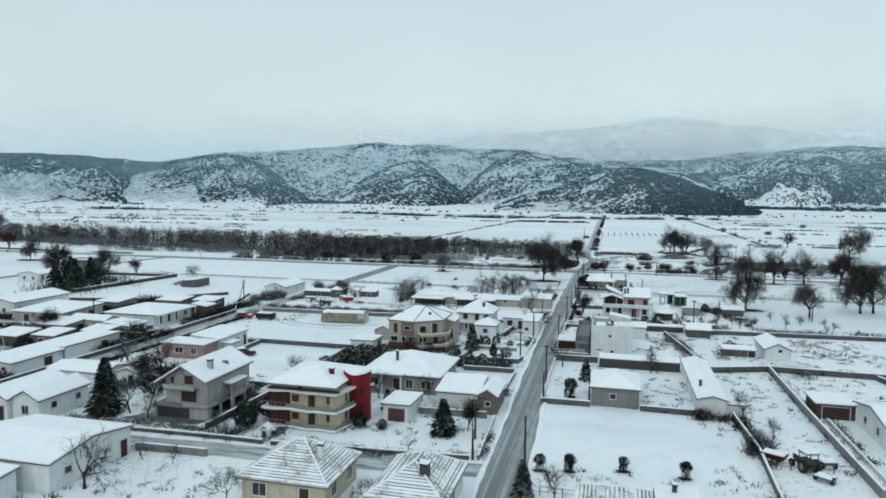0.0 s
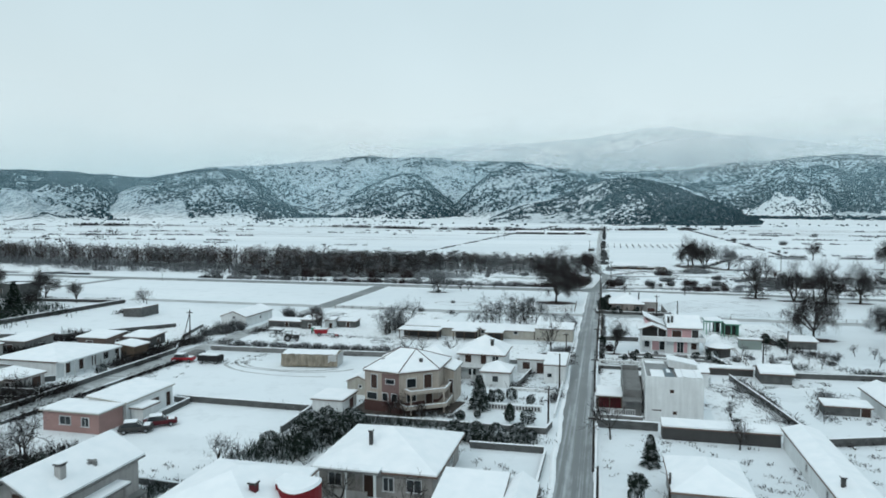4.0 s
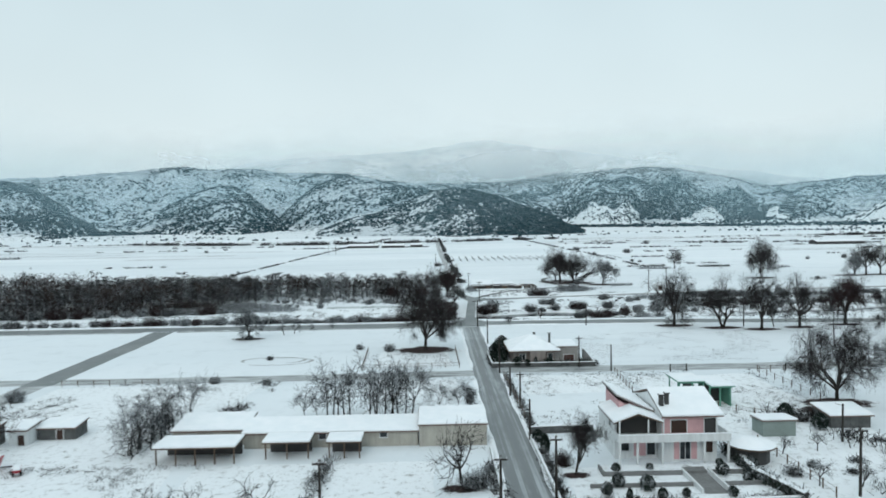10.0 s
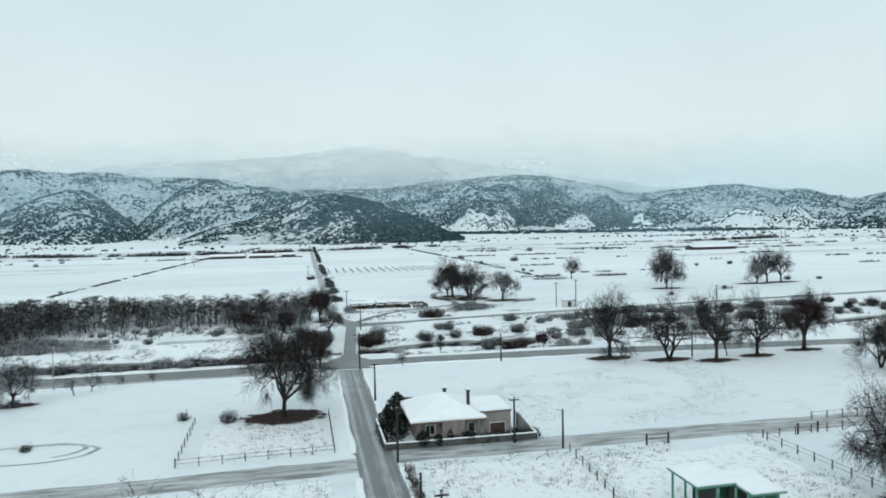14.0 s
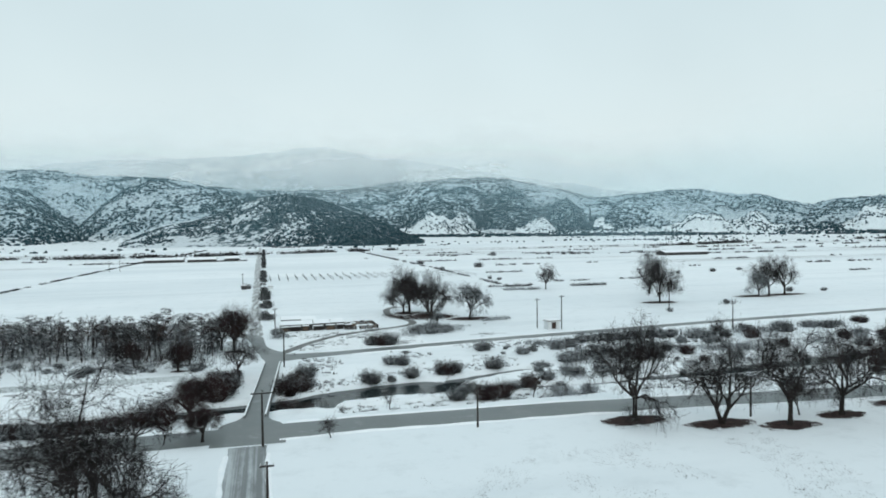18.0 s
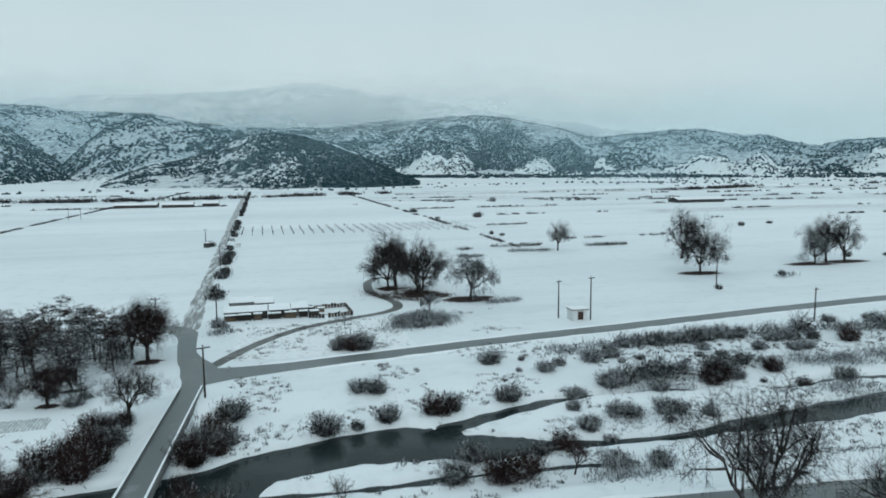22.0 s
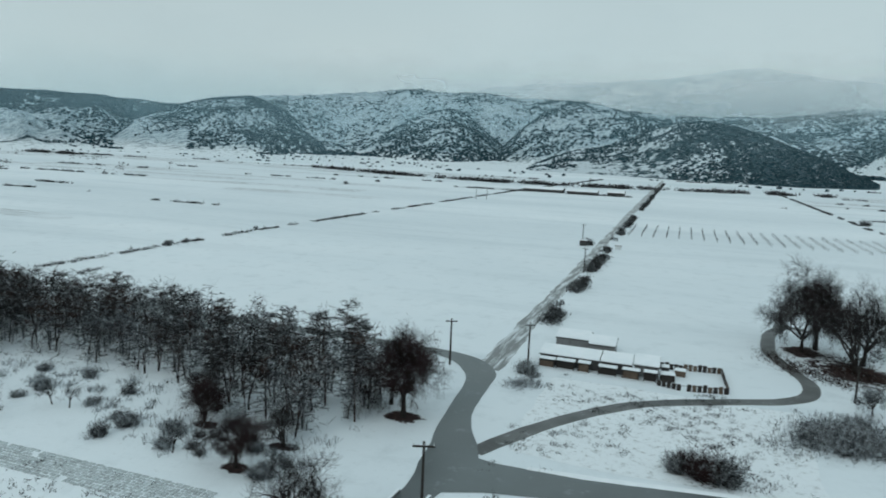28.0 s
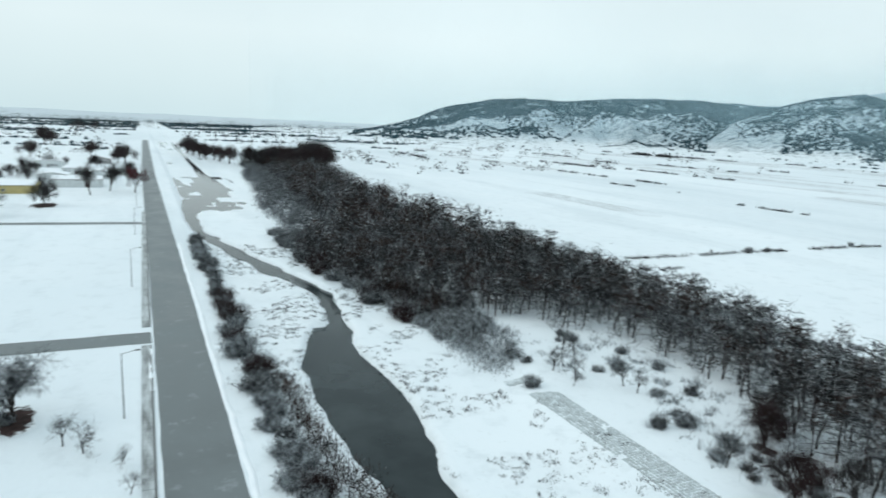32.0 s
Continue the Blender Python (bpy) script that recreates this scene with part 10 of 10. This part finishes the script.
# snow thrown up along the street edges
def snow_bank(pts, label, w=0.7, h=0.22, seed=0):
    vs, fs = [], []
    n = 0
    for a, b in zip(pts, pts[1:]):
        k = max(1, int(math.hypot(b[0] - a[0], b[1] - a[1]) / 1.1))
        for i in range(k):
            x, y = a[0] + (b[0] - a[0]) * i / k, a[1] + (b[1] - a[1]) * i / k
            d = Vector((b[0] - a[0], b[1] - a[1])).normalized()
            q = Vector((d.y, -d.x))
            f = 0.55 + 0.6 * fbm(x + seed, y, 4, 3)
            ww, hh = w * max(0.25, 0.8 + 0.5 * f), h * max(0.15, f + 0.25)
            o = 0.25 * fbm(x, y + seed, 6, 2)
            for s, z in ((-1, -0.02), (-0.4, hh * 0.8), (0.3, hh), (1, -0.02)):
                vs.append((x + q.x * (s * ww / 2 + o), y + q.y * (s * ww / 2 + o), z))
            if n:
                fs += [(4 * n - 4 + j, 4 * n + j, 4 * n + j + 1, 4 * n - 4 + j + 1) for j in range(3)]
            n += 1
    return tagged(raw("snow_bank", vs, fs, "snow", smooth=True), label, "snow bank", kind="structure")


for x, y0, y1 in ((-1.85, 158, 214), (-1.8, 221, 266), (3.0, 162, 216), (3.0, 222, 266)):
    snow_bank([(x, y0), (x - 0.05, y1)], "low ridge of pushed snow along the street", seed=x * 3)
for pts in ([(0.1, 62), (-0.6, 86), (-1.2, 111), (-1.75, 136), (-1.85, 154)], [(4.9, 62), (4.4, 86), (3.5, 111), (3.05, 140), (3.0, 155.6)]):
    snow_bank(pts, "low ridge of pushed snow along the street", seed=pts[0][0])
for pts in ([(-70, 268.6), (-54, 268.7)], [(4.4, 269.6), (16, 270.0), (44, 269.0), (84, 264.8), (118, 261.4)], [(5.5, 277.2), (16, 277.2), (44, 276.2), (84, 272.0), (118, 268.6)], [(-150, 275.9), (-60, 276.0), (-30, 276.2), (-6, 277.0)], [(20, 323.9), (43, 327.6), (62, 330.4), (85, 332.8), (111, 336.3), (173, 342.1)], [(12, 328.2), (17.5, 328.7), (43, 332.7), (62, 335.5), (85, 337.9), (111, 341.3)]):
    snow_bank(pts, "low ridge of pushed snow along the road", seed=pts[0][0])

# ---------- trodden and thin-snow yards ----------
def yard(x0, x1, y0, y1, label, material="thin", z=0.012, seed=0):
    """An irregular patch of thin or trampled snow."""
    pts = []
    for k in range(40):
        a = 2 * math.pi * k / 40
        c, s_ = math.cos(a), math.sin(a)
        q = 1 / max(abs(c), abs(s_)) * 0.5
        q *= 0.93 + 0.10 * noise.noise((c * 2 + seed, s_ * 2, x0))
        pts.append((x0 + (x1 - x0) * (0.5 + c * q), y0 + (y1 - y0) * (0.5 + s_ * q), z))
    ob = raw("yard", pts + [((x0 + x1) / 2, (y0 + y1) / 2, z)], [(k, (k + 1) % 40, 40) for k in range(40)], material)
    return tagged(ob, label, "yard", kind="structure")


for k, b in enumerate(((-36, -27, 71, 95), (-35, -24, 103, 119), (3.2, 9.6, 141, 156.4), (18.6, 28.4, 126, 153), (-16, -3, 112.6, 118.6), (3.4, 25, 162, 172), (26, 46, 162, 188), (5, 23, 202, 215), (23, 45, 187, 214), (-72, -36, 160, 214), (-52, -41, 76, 92), (46, 72, 112, 158), (-19, -4, 190, 214), (-20, -5, 223, 238), (28, 38.6, 74, 92), (-56, -36, 62, 76),
        (-100, -79, 112, 128), (-100, -79, 146, 178), (-72, -58, 92, 105), (-16, -10, 145, 158), (-29, -8, 158, 175), (-35, -23, 158, 175), (8, 40, 330, 357), (4, 9, 128.6, 140))):
    yard(*b, "thin patchy snow over rough grass", z=0.010 + 0.0004 * k, seed=k)

# ---------- hedges, weeds and rough growth between the plots ----------
GH = "garden_hedge"
for lb, runs, h, dens, mt, w, sp in (
    ("dark evergreen hedge dusted with snow along a house plot", [(-31.7, 73.4, -35.4, 88.0), (-35.4, 88, -35.8, 93)], (0.8, 1.5), 7, "evergreen_snow", 0.055, 0.32),
    ("ragged low hedge along a front fence", [(-46.9, 73.7, -31.2, 73.3), (-56, 72.6, -47, 73.6)], (0.4, 0.9), 5, "twig_snow", 0.04, 0.22),
    ("dark leafless hedge along the side street wall", [(-78.7, 70, -78.5, 116), (-78.5, 119, -78.9, 150)], (0.7, 1.8), 5, "twig", 0.06, 0.35),
    ("thin leafless hedge along the side street", [(-72.5, 64, -72.5, 104), (-72.4, 107, -72.4, 150)], (0.4, 1.0), 4, "twig", 0.05, 0.25),
    ("tangled brush beside the slushy lane", [(-80, 158, -80.4, 192), (-79, 160, -82, 182)], (0.8, 2.0), 6, "twig_snow", 0.06, 0.7),
    ("dark brush growing along a boundary wall", [(-72, 157.6, -37, 159.2)], (0.5, 1.5), 6, "twig_snow", 0.055, 0.8),
    ("dense dark evergreen garden thicket dusted with snow", [(-34.6, 101.6, -30, 117), (-31, 103, -26.6, 115.6), (-34, 109, -26, 110.4)], (0.9, 2.3), 9, "evergreen_snow", 0.075, 0.8),
    ("dark snowy shrubs along a garden front", [(-15.8, 114.4, -4, 115.2), (-14, 116.6, -5, 117.2)], (0.6, 1.5), 8, "evergreen_snow", 0.06, 0.55),
    ("dark snowy shrubs before the brown house", [(-31, 117.0, -17, 118.0)], (0.5, 1.5), 6, "evergreen_snow", 0.06, 0.5),
    ("brush growing against a long shed", [(29.8, 92, 29.9, 96.4), (24.6, 95.4, 29, 96), (29.6, 83, 30.6, 88)], (0.4, 1.2), 7, "twig", 0.055, 0.5),
    ("dark brush round farm sheds", [(33, 133, 38, 152), (37, 149, 43, 151), (43, 128, 46, 121), (28.6, 127, 24.8, 153.4)], (0.3, 1.0), 4, "twig_snow", 0.055, 0.6),
    ("dark clipped hedge along a garden path", [(25.5, 161.8, 23.8, 168), (23.8, 168, 24.5, 176)], (0.7, 1.3), 9, "evergreen_snow", 0.06, 0.3),
    ("ragged hedge along a garden front wall", [(3.6, 162.1, 14.4, 162.2), (20.4, 162.3, 25, 162.4), (3.5, 163, 3.4, 182)], (0.3, 0.8), 6, "twig_snow", 0.045, 0.22),
    ("dark garden growth behind a boundary wall", [(46, 160.8, 70, 163.4), (33.8, 163.4, 46, 164)], (0.5, 1.4), 5, "evergreen_snow", 0.06, 0.6),
    ("dark brush by an old shed", [(40, 178, 47, 180.6), (36, 187.4, 43, 186.6), (42, 174, 50, 178)], (0.7, 1.8), 6, "twig", 0.06, 0.7),
    ("dark field hedge", [(-140.8, 166, -136.6, 208), (-137, 209.4, -176, 206), (-118, 193, -124, 190)], (0.6, 1.6), 4, "twig", 0.09, 0.5),
    ("dark brush and dead growth in the western yards", [(-122, 126, -124, 134), (-106, 108, -104, 113), (-89, 106, -86, 110), (-82, 104, -79, 112), (-78, 114, -77.8, 130), (-81.4, 130, -80.6, 150), (-98, 128, -90, 130), (-112, 142, -100, 143), (-126, 116, -112, 119), (-94, 92, -84, 93), (-60, 92, -56, 100), (-118, 98, -108, 100)], (0.6, 1.9), 10, "twig", 0.05, 0.7),
    ("dark brush round low farm buildings", [(-74, 160, -72, 200), (-71.6, 182, -56, 185), (-40, 182, -36.4, 199), (-41, 176, -40, 188)], (0.4, 1.3), 4, "twig", 0.05, 0.6),
    ("brush along a plot boundary", [(-36.6, 157.4, -32, 176), (-20.8, 158, -20.6, 176), (-35.6, 96, -37, 104)], (0.4, 1.1), 4, "twig_snow", 0.05, 0.4),
    ("dark garden shrubs by the stone wall", [(2.6, 222.4, 5.6, 232.6), (5, 233, 9, 233.6), (14, 222, 20, 222.4)], (0.5, 1.5), 6, "evergreen", 0.06, 0.5),
    ("weeds and brush along yard walls", [(-110, 118, -80, 120), (-108, 146, -80, 148), (-96, 100, -94, 118), (-104, 128, -101, 146), (-112, 160, -92, 162), (-100, 84, -80, 85), (-120, 132, -112, 150), (-106, 112, -92, 116), (-112, 106, -100, 112), (-90, 113, -80, 116), (-84, 118, -80, 128), (-84, 142, -80, 160), (-124, 150, -104, 156), (-140, 128, -122, 126)], (0.6, 2.1), 8, "twig", 0.06, 0.6),
    ("thin hedge between gardens", [(-20.8, 122.6, -15, 123), (-3.2, 128, -3.1, 140), (-20, 140, -9.6, 140.6), (-19, 71.6, -4, 71.4), (-27, 72.4, -27.2, 92), (-12, 89, -3.4, 89.2)], (0.3, 0.9), 5, "twig_snow", 0.045, 0.25),
    ("brush along the street edge", [(-2.9, 178.6, -2.6, 181), (-3.4, 193, -3, 213), (3.8, 184, 3.5, 214), (-3, 158, -2.8, 176)], (0.3, 0.9), 4, "twig_snow", 0.045, 0.25),
):
    hedge(GH, lb, runs, int(runs[0][0] * 7 + 900), h, dens, mt, w, sp)
litter_patch(-53.0, 75.6, 2.6, 1.9, 5)
litter_patch(-146, 171, 6, 4, 6)
litter_patch(5.9, 169.4, 1.8, 0.9, 7)
for k, (a0, a1, cx, cy, q) in enumerate(((170, 340, -51, 147, 6.4), (175, 345, -50.6, 147.4, 8.0), (180, 300, -49, 146, 9.8), (-60, 205, -39.6, 231.4, 4.0), (-130, 120, -39.0, 230.4, 4.6))):
    vs, fs = [], []
    for i in range(33):
        a = radians(a0 + (a1 - a0) * i / 32)
        for d in (-0.22, 0.22):
            m = q + d + 0.25 * noise.noise((i * 0.3, k, 0))
            vs.append((cx + 1.5 * m * math.cos(a), cy + 0.75 * m * math.sin(a), 0.02 + 0.001 * k))
    fs = [(2 * i, 2 * i + 1, 2 * i + 3, 2 * i + 2) for i in range(32)]
    tagged(raw("wheel_ruts", vs, fs, "lane"), "curved wheel ruts pressed into the snow", "wheel tracks", kind="structure")

yard(-860, -90, 915, 1040, "broad strip of stubble at the foot of the hills", "stubble", 0.14, 77)
yard(130, 900, 905, 1010, "broad strip of stubble at the foot of the hills", "stubble", 0.142, 78)
# darker stubble strips across the plain
rq = random.Random(63)
n = 0
for _ in range(400):
    y = 400 + 560 * rq.random() ** 0.8
    x = rq.uniform(-1100, 900)
    ln, dp = rq.uniform(60, 260), rq.uniform(6, 30) * (0.5 + y / 900)
    if (x < 125 and x + ln > -125 and y < 700) or (x < 20 and x + ln > -20) or (y < 480 and -170 < x < 210):
        continue
    yard(x, x + ln, y, y + dp, "strip of stubble under thin snow", "stubble", 0.02 + 0.002 * n, n)
    n += 1
    if n == 46:
        break

litter_patch(5.8, 72.4, 0.9, 0.6, 17)
litter_patch(9, 73, 0.9, 0.6, 27)
litter_patch(21.1, 74.4, 0.9, 0.6, 63)
litter_patch(14.7, 74.6, 0.9, 0.6, 44)
litter_patch(7.4, 101, 0.9, 0.6, 22)

tagged(raw("bare_yard", [(-30.6, 121.6, 0.03), (-23.6, 120.4, 0.03), (-16.4, 124.6, 0.03), (-15.6, 130.6, 0.03), (-30.0, 130.0, 0.03)], [(0, 1, 2, 3, 4)], "litter_flat"), "bare brown ground round a house", "yard", kind="structure")
hedge("undergrowth", "rusty thicket at the edge of the river woods", [(-156, 306, -117, 307.6), (-117, 307.6, -76, 310.6), (-120, 310, -78, 314)], 52, (1.8, 4.6), 3.0, "twig_rust", 0.07, 1.2, gap=-0.5)
hedge("undergrowth", "dark tangled undergrowth at the foot of the river woods", [(-150, 307, -128, 305), (-128, 305, -76, 314), (-460, 340, -130, 318)], 51, (0.8, 2.6), 3.2, "twig_grove", 0.07, 1.8, gap=-0.6)
# low trees in front of the grove, brush round the bridge, bushes along the field lanes
for k, x, y, s0 in (("plane", -12.8, 317.0, 0.50), ("plane2", -11.2, 322.6, 0.46), ("plane", -21.5, 323.6, 0.45), ("shrub4", -35.2, 327.2, 1.1), ("shrub4", -36.4, 322.9, 1.0), ("shrub2", -43.5, 329.4, 0.6), ("shrub2", -50.5, 329.0, 0.6), ("shrub2", -57.5, 325.0, 0.7), ("plane2", -24.0, 328.0, 0.55)):
    if k.startswith("shrub"):
        plant(k, x, y, s0)
        continue
    plant(k, x, y, s0, tall=0.95, label="small dark leafless tree at the edge of the grove")
    litter_patch(x, y, 1.7, 1.1, x)
for x, y, s0 in ((-29.3, 317.2, 0.6), (-21.6, 317.8, 0.6), (-111.5, 419.9, 0.7), (-110, 425.5, 0.6), (-111.6, 461.5, 0.6), (-213.8, 720, 1.2), (-212, 773, 1.2), (110.8, 658, 1.3), (110.4, 595, 1.1), (136.3, 602.6, 1.5), (202.2, 765, 1.8), (111.5, 505, 0.7), (113.7, 498, 0.7), (9.6, 289.2, 0.85), (8.4, 300.6, 0.8)):
    plant("shrub2" if int(abs(x) + y) % 2 else "shrub1", x, y, s0)
hedge("field_hedge", "low frosted hedge strip in a snowy field", [(76, 434, 91, 437), (96, 446, 113, 443)], 57, (0.6, 1.3), 7.0, "twig_frost", 0.06, 0.8)
hedge("bank_brush", "dark brown brush along the river bank beside the bridge", [(-60, 282.5, -34, 283.6), (-34, 284, -20, 286.4), (-20, 286.2, -4, 287.0), (-22, 289, -3, 294.0)], 55, (0.4, 1.4), 6.0, "twig_rust", 0.045, 0.7, gap=-0.3)
hedge("bank_brush", "dark brown brush on the bank below the bridge", [(6.6, 288.4, 9.4, 288.6), (6.8, 292, 10.2, 291.6), (7.4, 298, 8.8, 304), (7.2, 304, 8.6, 310)], 56, (0.6, 1.9), 9.0, "twig_rust", 0.045, 0.7, gap=-0.6)
hedge("field_hedge", "broad frosted thicket in a snowy meadow", [(35.6, 345.0, 48.6, 347.2), (38, 348.4, 49.4, 351), (40, 352.5, 47, 354.5)], 58, (0.5, 1.5), 9.0, "twig_frost", 0.05, 1.1, gap=-0.6)
hedge("bank_brush", "dark brown brush and litter under a clump of trees", [(38, 382.4, 42.6, 373.6), (42, 376, 48, 369.6), (46, 380, 54, 373), (50, 372, 54.4, 374.4), (44, 386, 52, 380)], 60, (0.2, 0.8), 6.0, "twig_rust", 0.05, 1.0, gap=-0.8)
litter_patch(47.5, 379.5, 4.6, 4.6, 91)
litter_patch(51.5, 374.5, 4.6, 4.0, 92)
hedge("field_hedge", "dark brush running out from a clump of trees", [(52, 382, 60, 404), (60, 404, 69, 427)], 61, (0.4, 1.3), 2.6, "twig", 0.06, 0.6, gap=-0.4)
hedge("field_hedge", "low frosted thicket beside a lone tree", [(61.2, 362.6, 68.5, 363.8)], 62, (0.4, 1.0), 10.0, "twig_frost", 0.05, 0.7, gap=-1)
plant("willow", 47.6, 359.4, 0.42, label="small frosted leafless tree beside a track")
for rows_, mt, h0 in (([(72.3, 323.6, 82.4, 321.4), (85.9, 325, 95.8, 322.6), (98.9, 323.6, 103, 322.8), (111.9, 322.3, 123.8, 319.4), (131.9, 324.6, 141, 322)], "twig_dusk", (0.9, 2.3)), ([(60.4, 307.2, 71.9, 304.4), (91.3, 309.6, 103.3, 306.6), (87.4, 296.6, 96.7, 294.2), (106.7, 309, 110.5, 308.2), (120.3, 308.6, 124.5, 307.6)], "twig_frost", (0.9, 2.2)),
                      ([(58.3, 322.8, 63.7, 321.4), (65.7, 323.4, 69.8, 322.4), (45.6, 281, 50.2, 280.2), (55.4, 294, 57.7, 293.6), (60.2, 293.4, 62.6, 293), (86, 311.4, 89, 310.8)], "twig_frost", (0.6, 1.5))):
    hedge("thicket", "frosted thicket of low bushes on the flood plain", rows_, int(rows_[0][0]), h0, 8.0, mt, 0.045, 0.95, gap=-1)
hedge("field_hedge", "small frosted thicket beside a track junction", [(5.2, 350.4, 7.4, 351.2)], 59, (0.4, 1.2), 16.0, "twig_frost", 0.045, 0.6, gap=-1)
hedge(GH, "dark overgrown evergreen hedge beside a house", [(-60, 82, -56.4, 91.5), (-56.4, 91.5, -53, 97)], 71, (0.9, 2.2), 9.0, "evergreen", 0.06, 0.6, gap=-1)
hedge(GH, "dark hedge in the gap between two houses", [(-39.6, 93, -39.4, 87), (-37.6, 88, -34.6, 81.6)], 72, (0.5, 1.2), 8.0, "evergreen_snow", 0.055, 0.4, gap=-1)
hedge("thicket", "dark thicket of bushes and young firs at the edge of the fields", [(-176, 196, -140, 168), (-166, 196, -136, 182), (-150, 162, -136, 168)], 73, (1.2, 4.4), 3.2, "evergreen", 0.09, 2.2, gap=-0.3)
# added dark twigs at wall feet stand in for wall shadow and hedges
hedge("wall_weeds", "dark twigs added along garden wall feet for their shadow lines", WALL_RUNS, 81, (0.2, 0.8), 3.0, "twig", 0.04, 0.3, gap=0.0)


def in_gardens(x, y):
    return not -4.2 < x < 4.6 and not 64 < y < 71 and not 157 < y < 161.4 and not -78 < x < -72 and not (-57 < x < -36 and 100 < y < 158) and not (4 < x < 24 and 74 < y < 97)


tufts("garden_weeds", "dry weeds poking through the snow of village gardens", 2400, (-110, 62, 40, 156), 82, (0.15, 0.5), "twig", in_gardens, 0.045, 12, 0.3)
hedge("bramble_bank", "dense snow-dusted bramble thicket along the river bank", [(-88, 314.5, -58, 315.6), (-80, 312.4, -53, 312.4), (-74, 310, -50.5, 309.4)], 83, (0.7, 1.7), 7.0, "twig_frost", 0.05, 1.0, gap=-1)
# roadside plots farther west along the river road
for x, y, s0 in ((-38.7, 266.2, 0.5), (-33.2, 266.8, 0.5)):
    plant("small", x, y, s0)
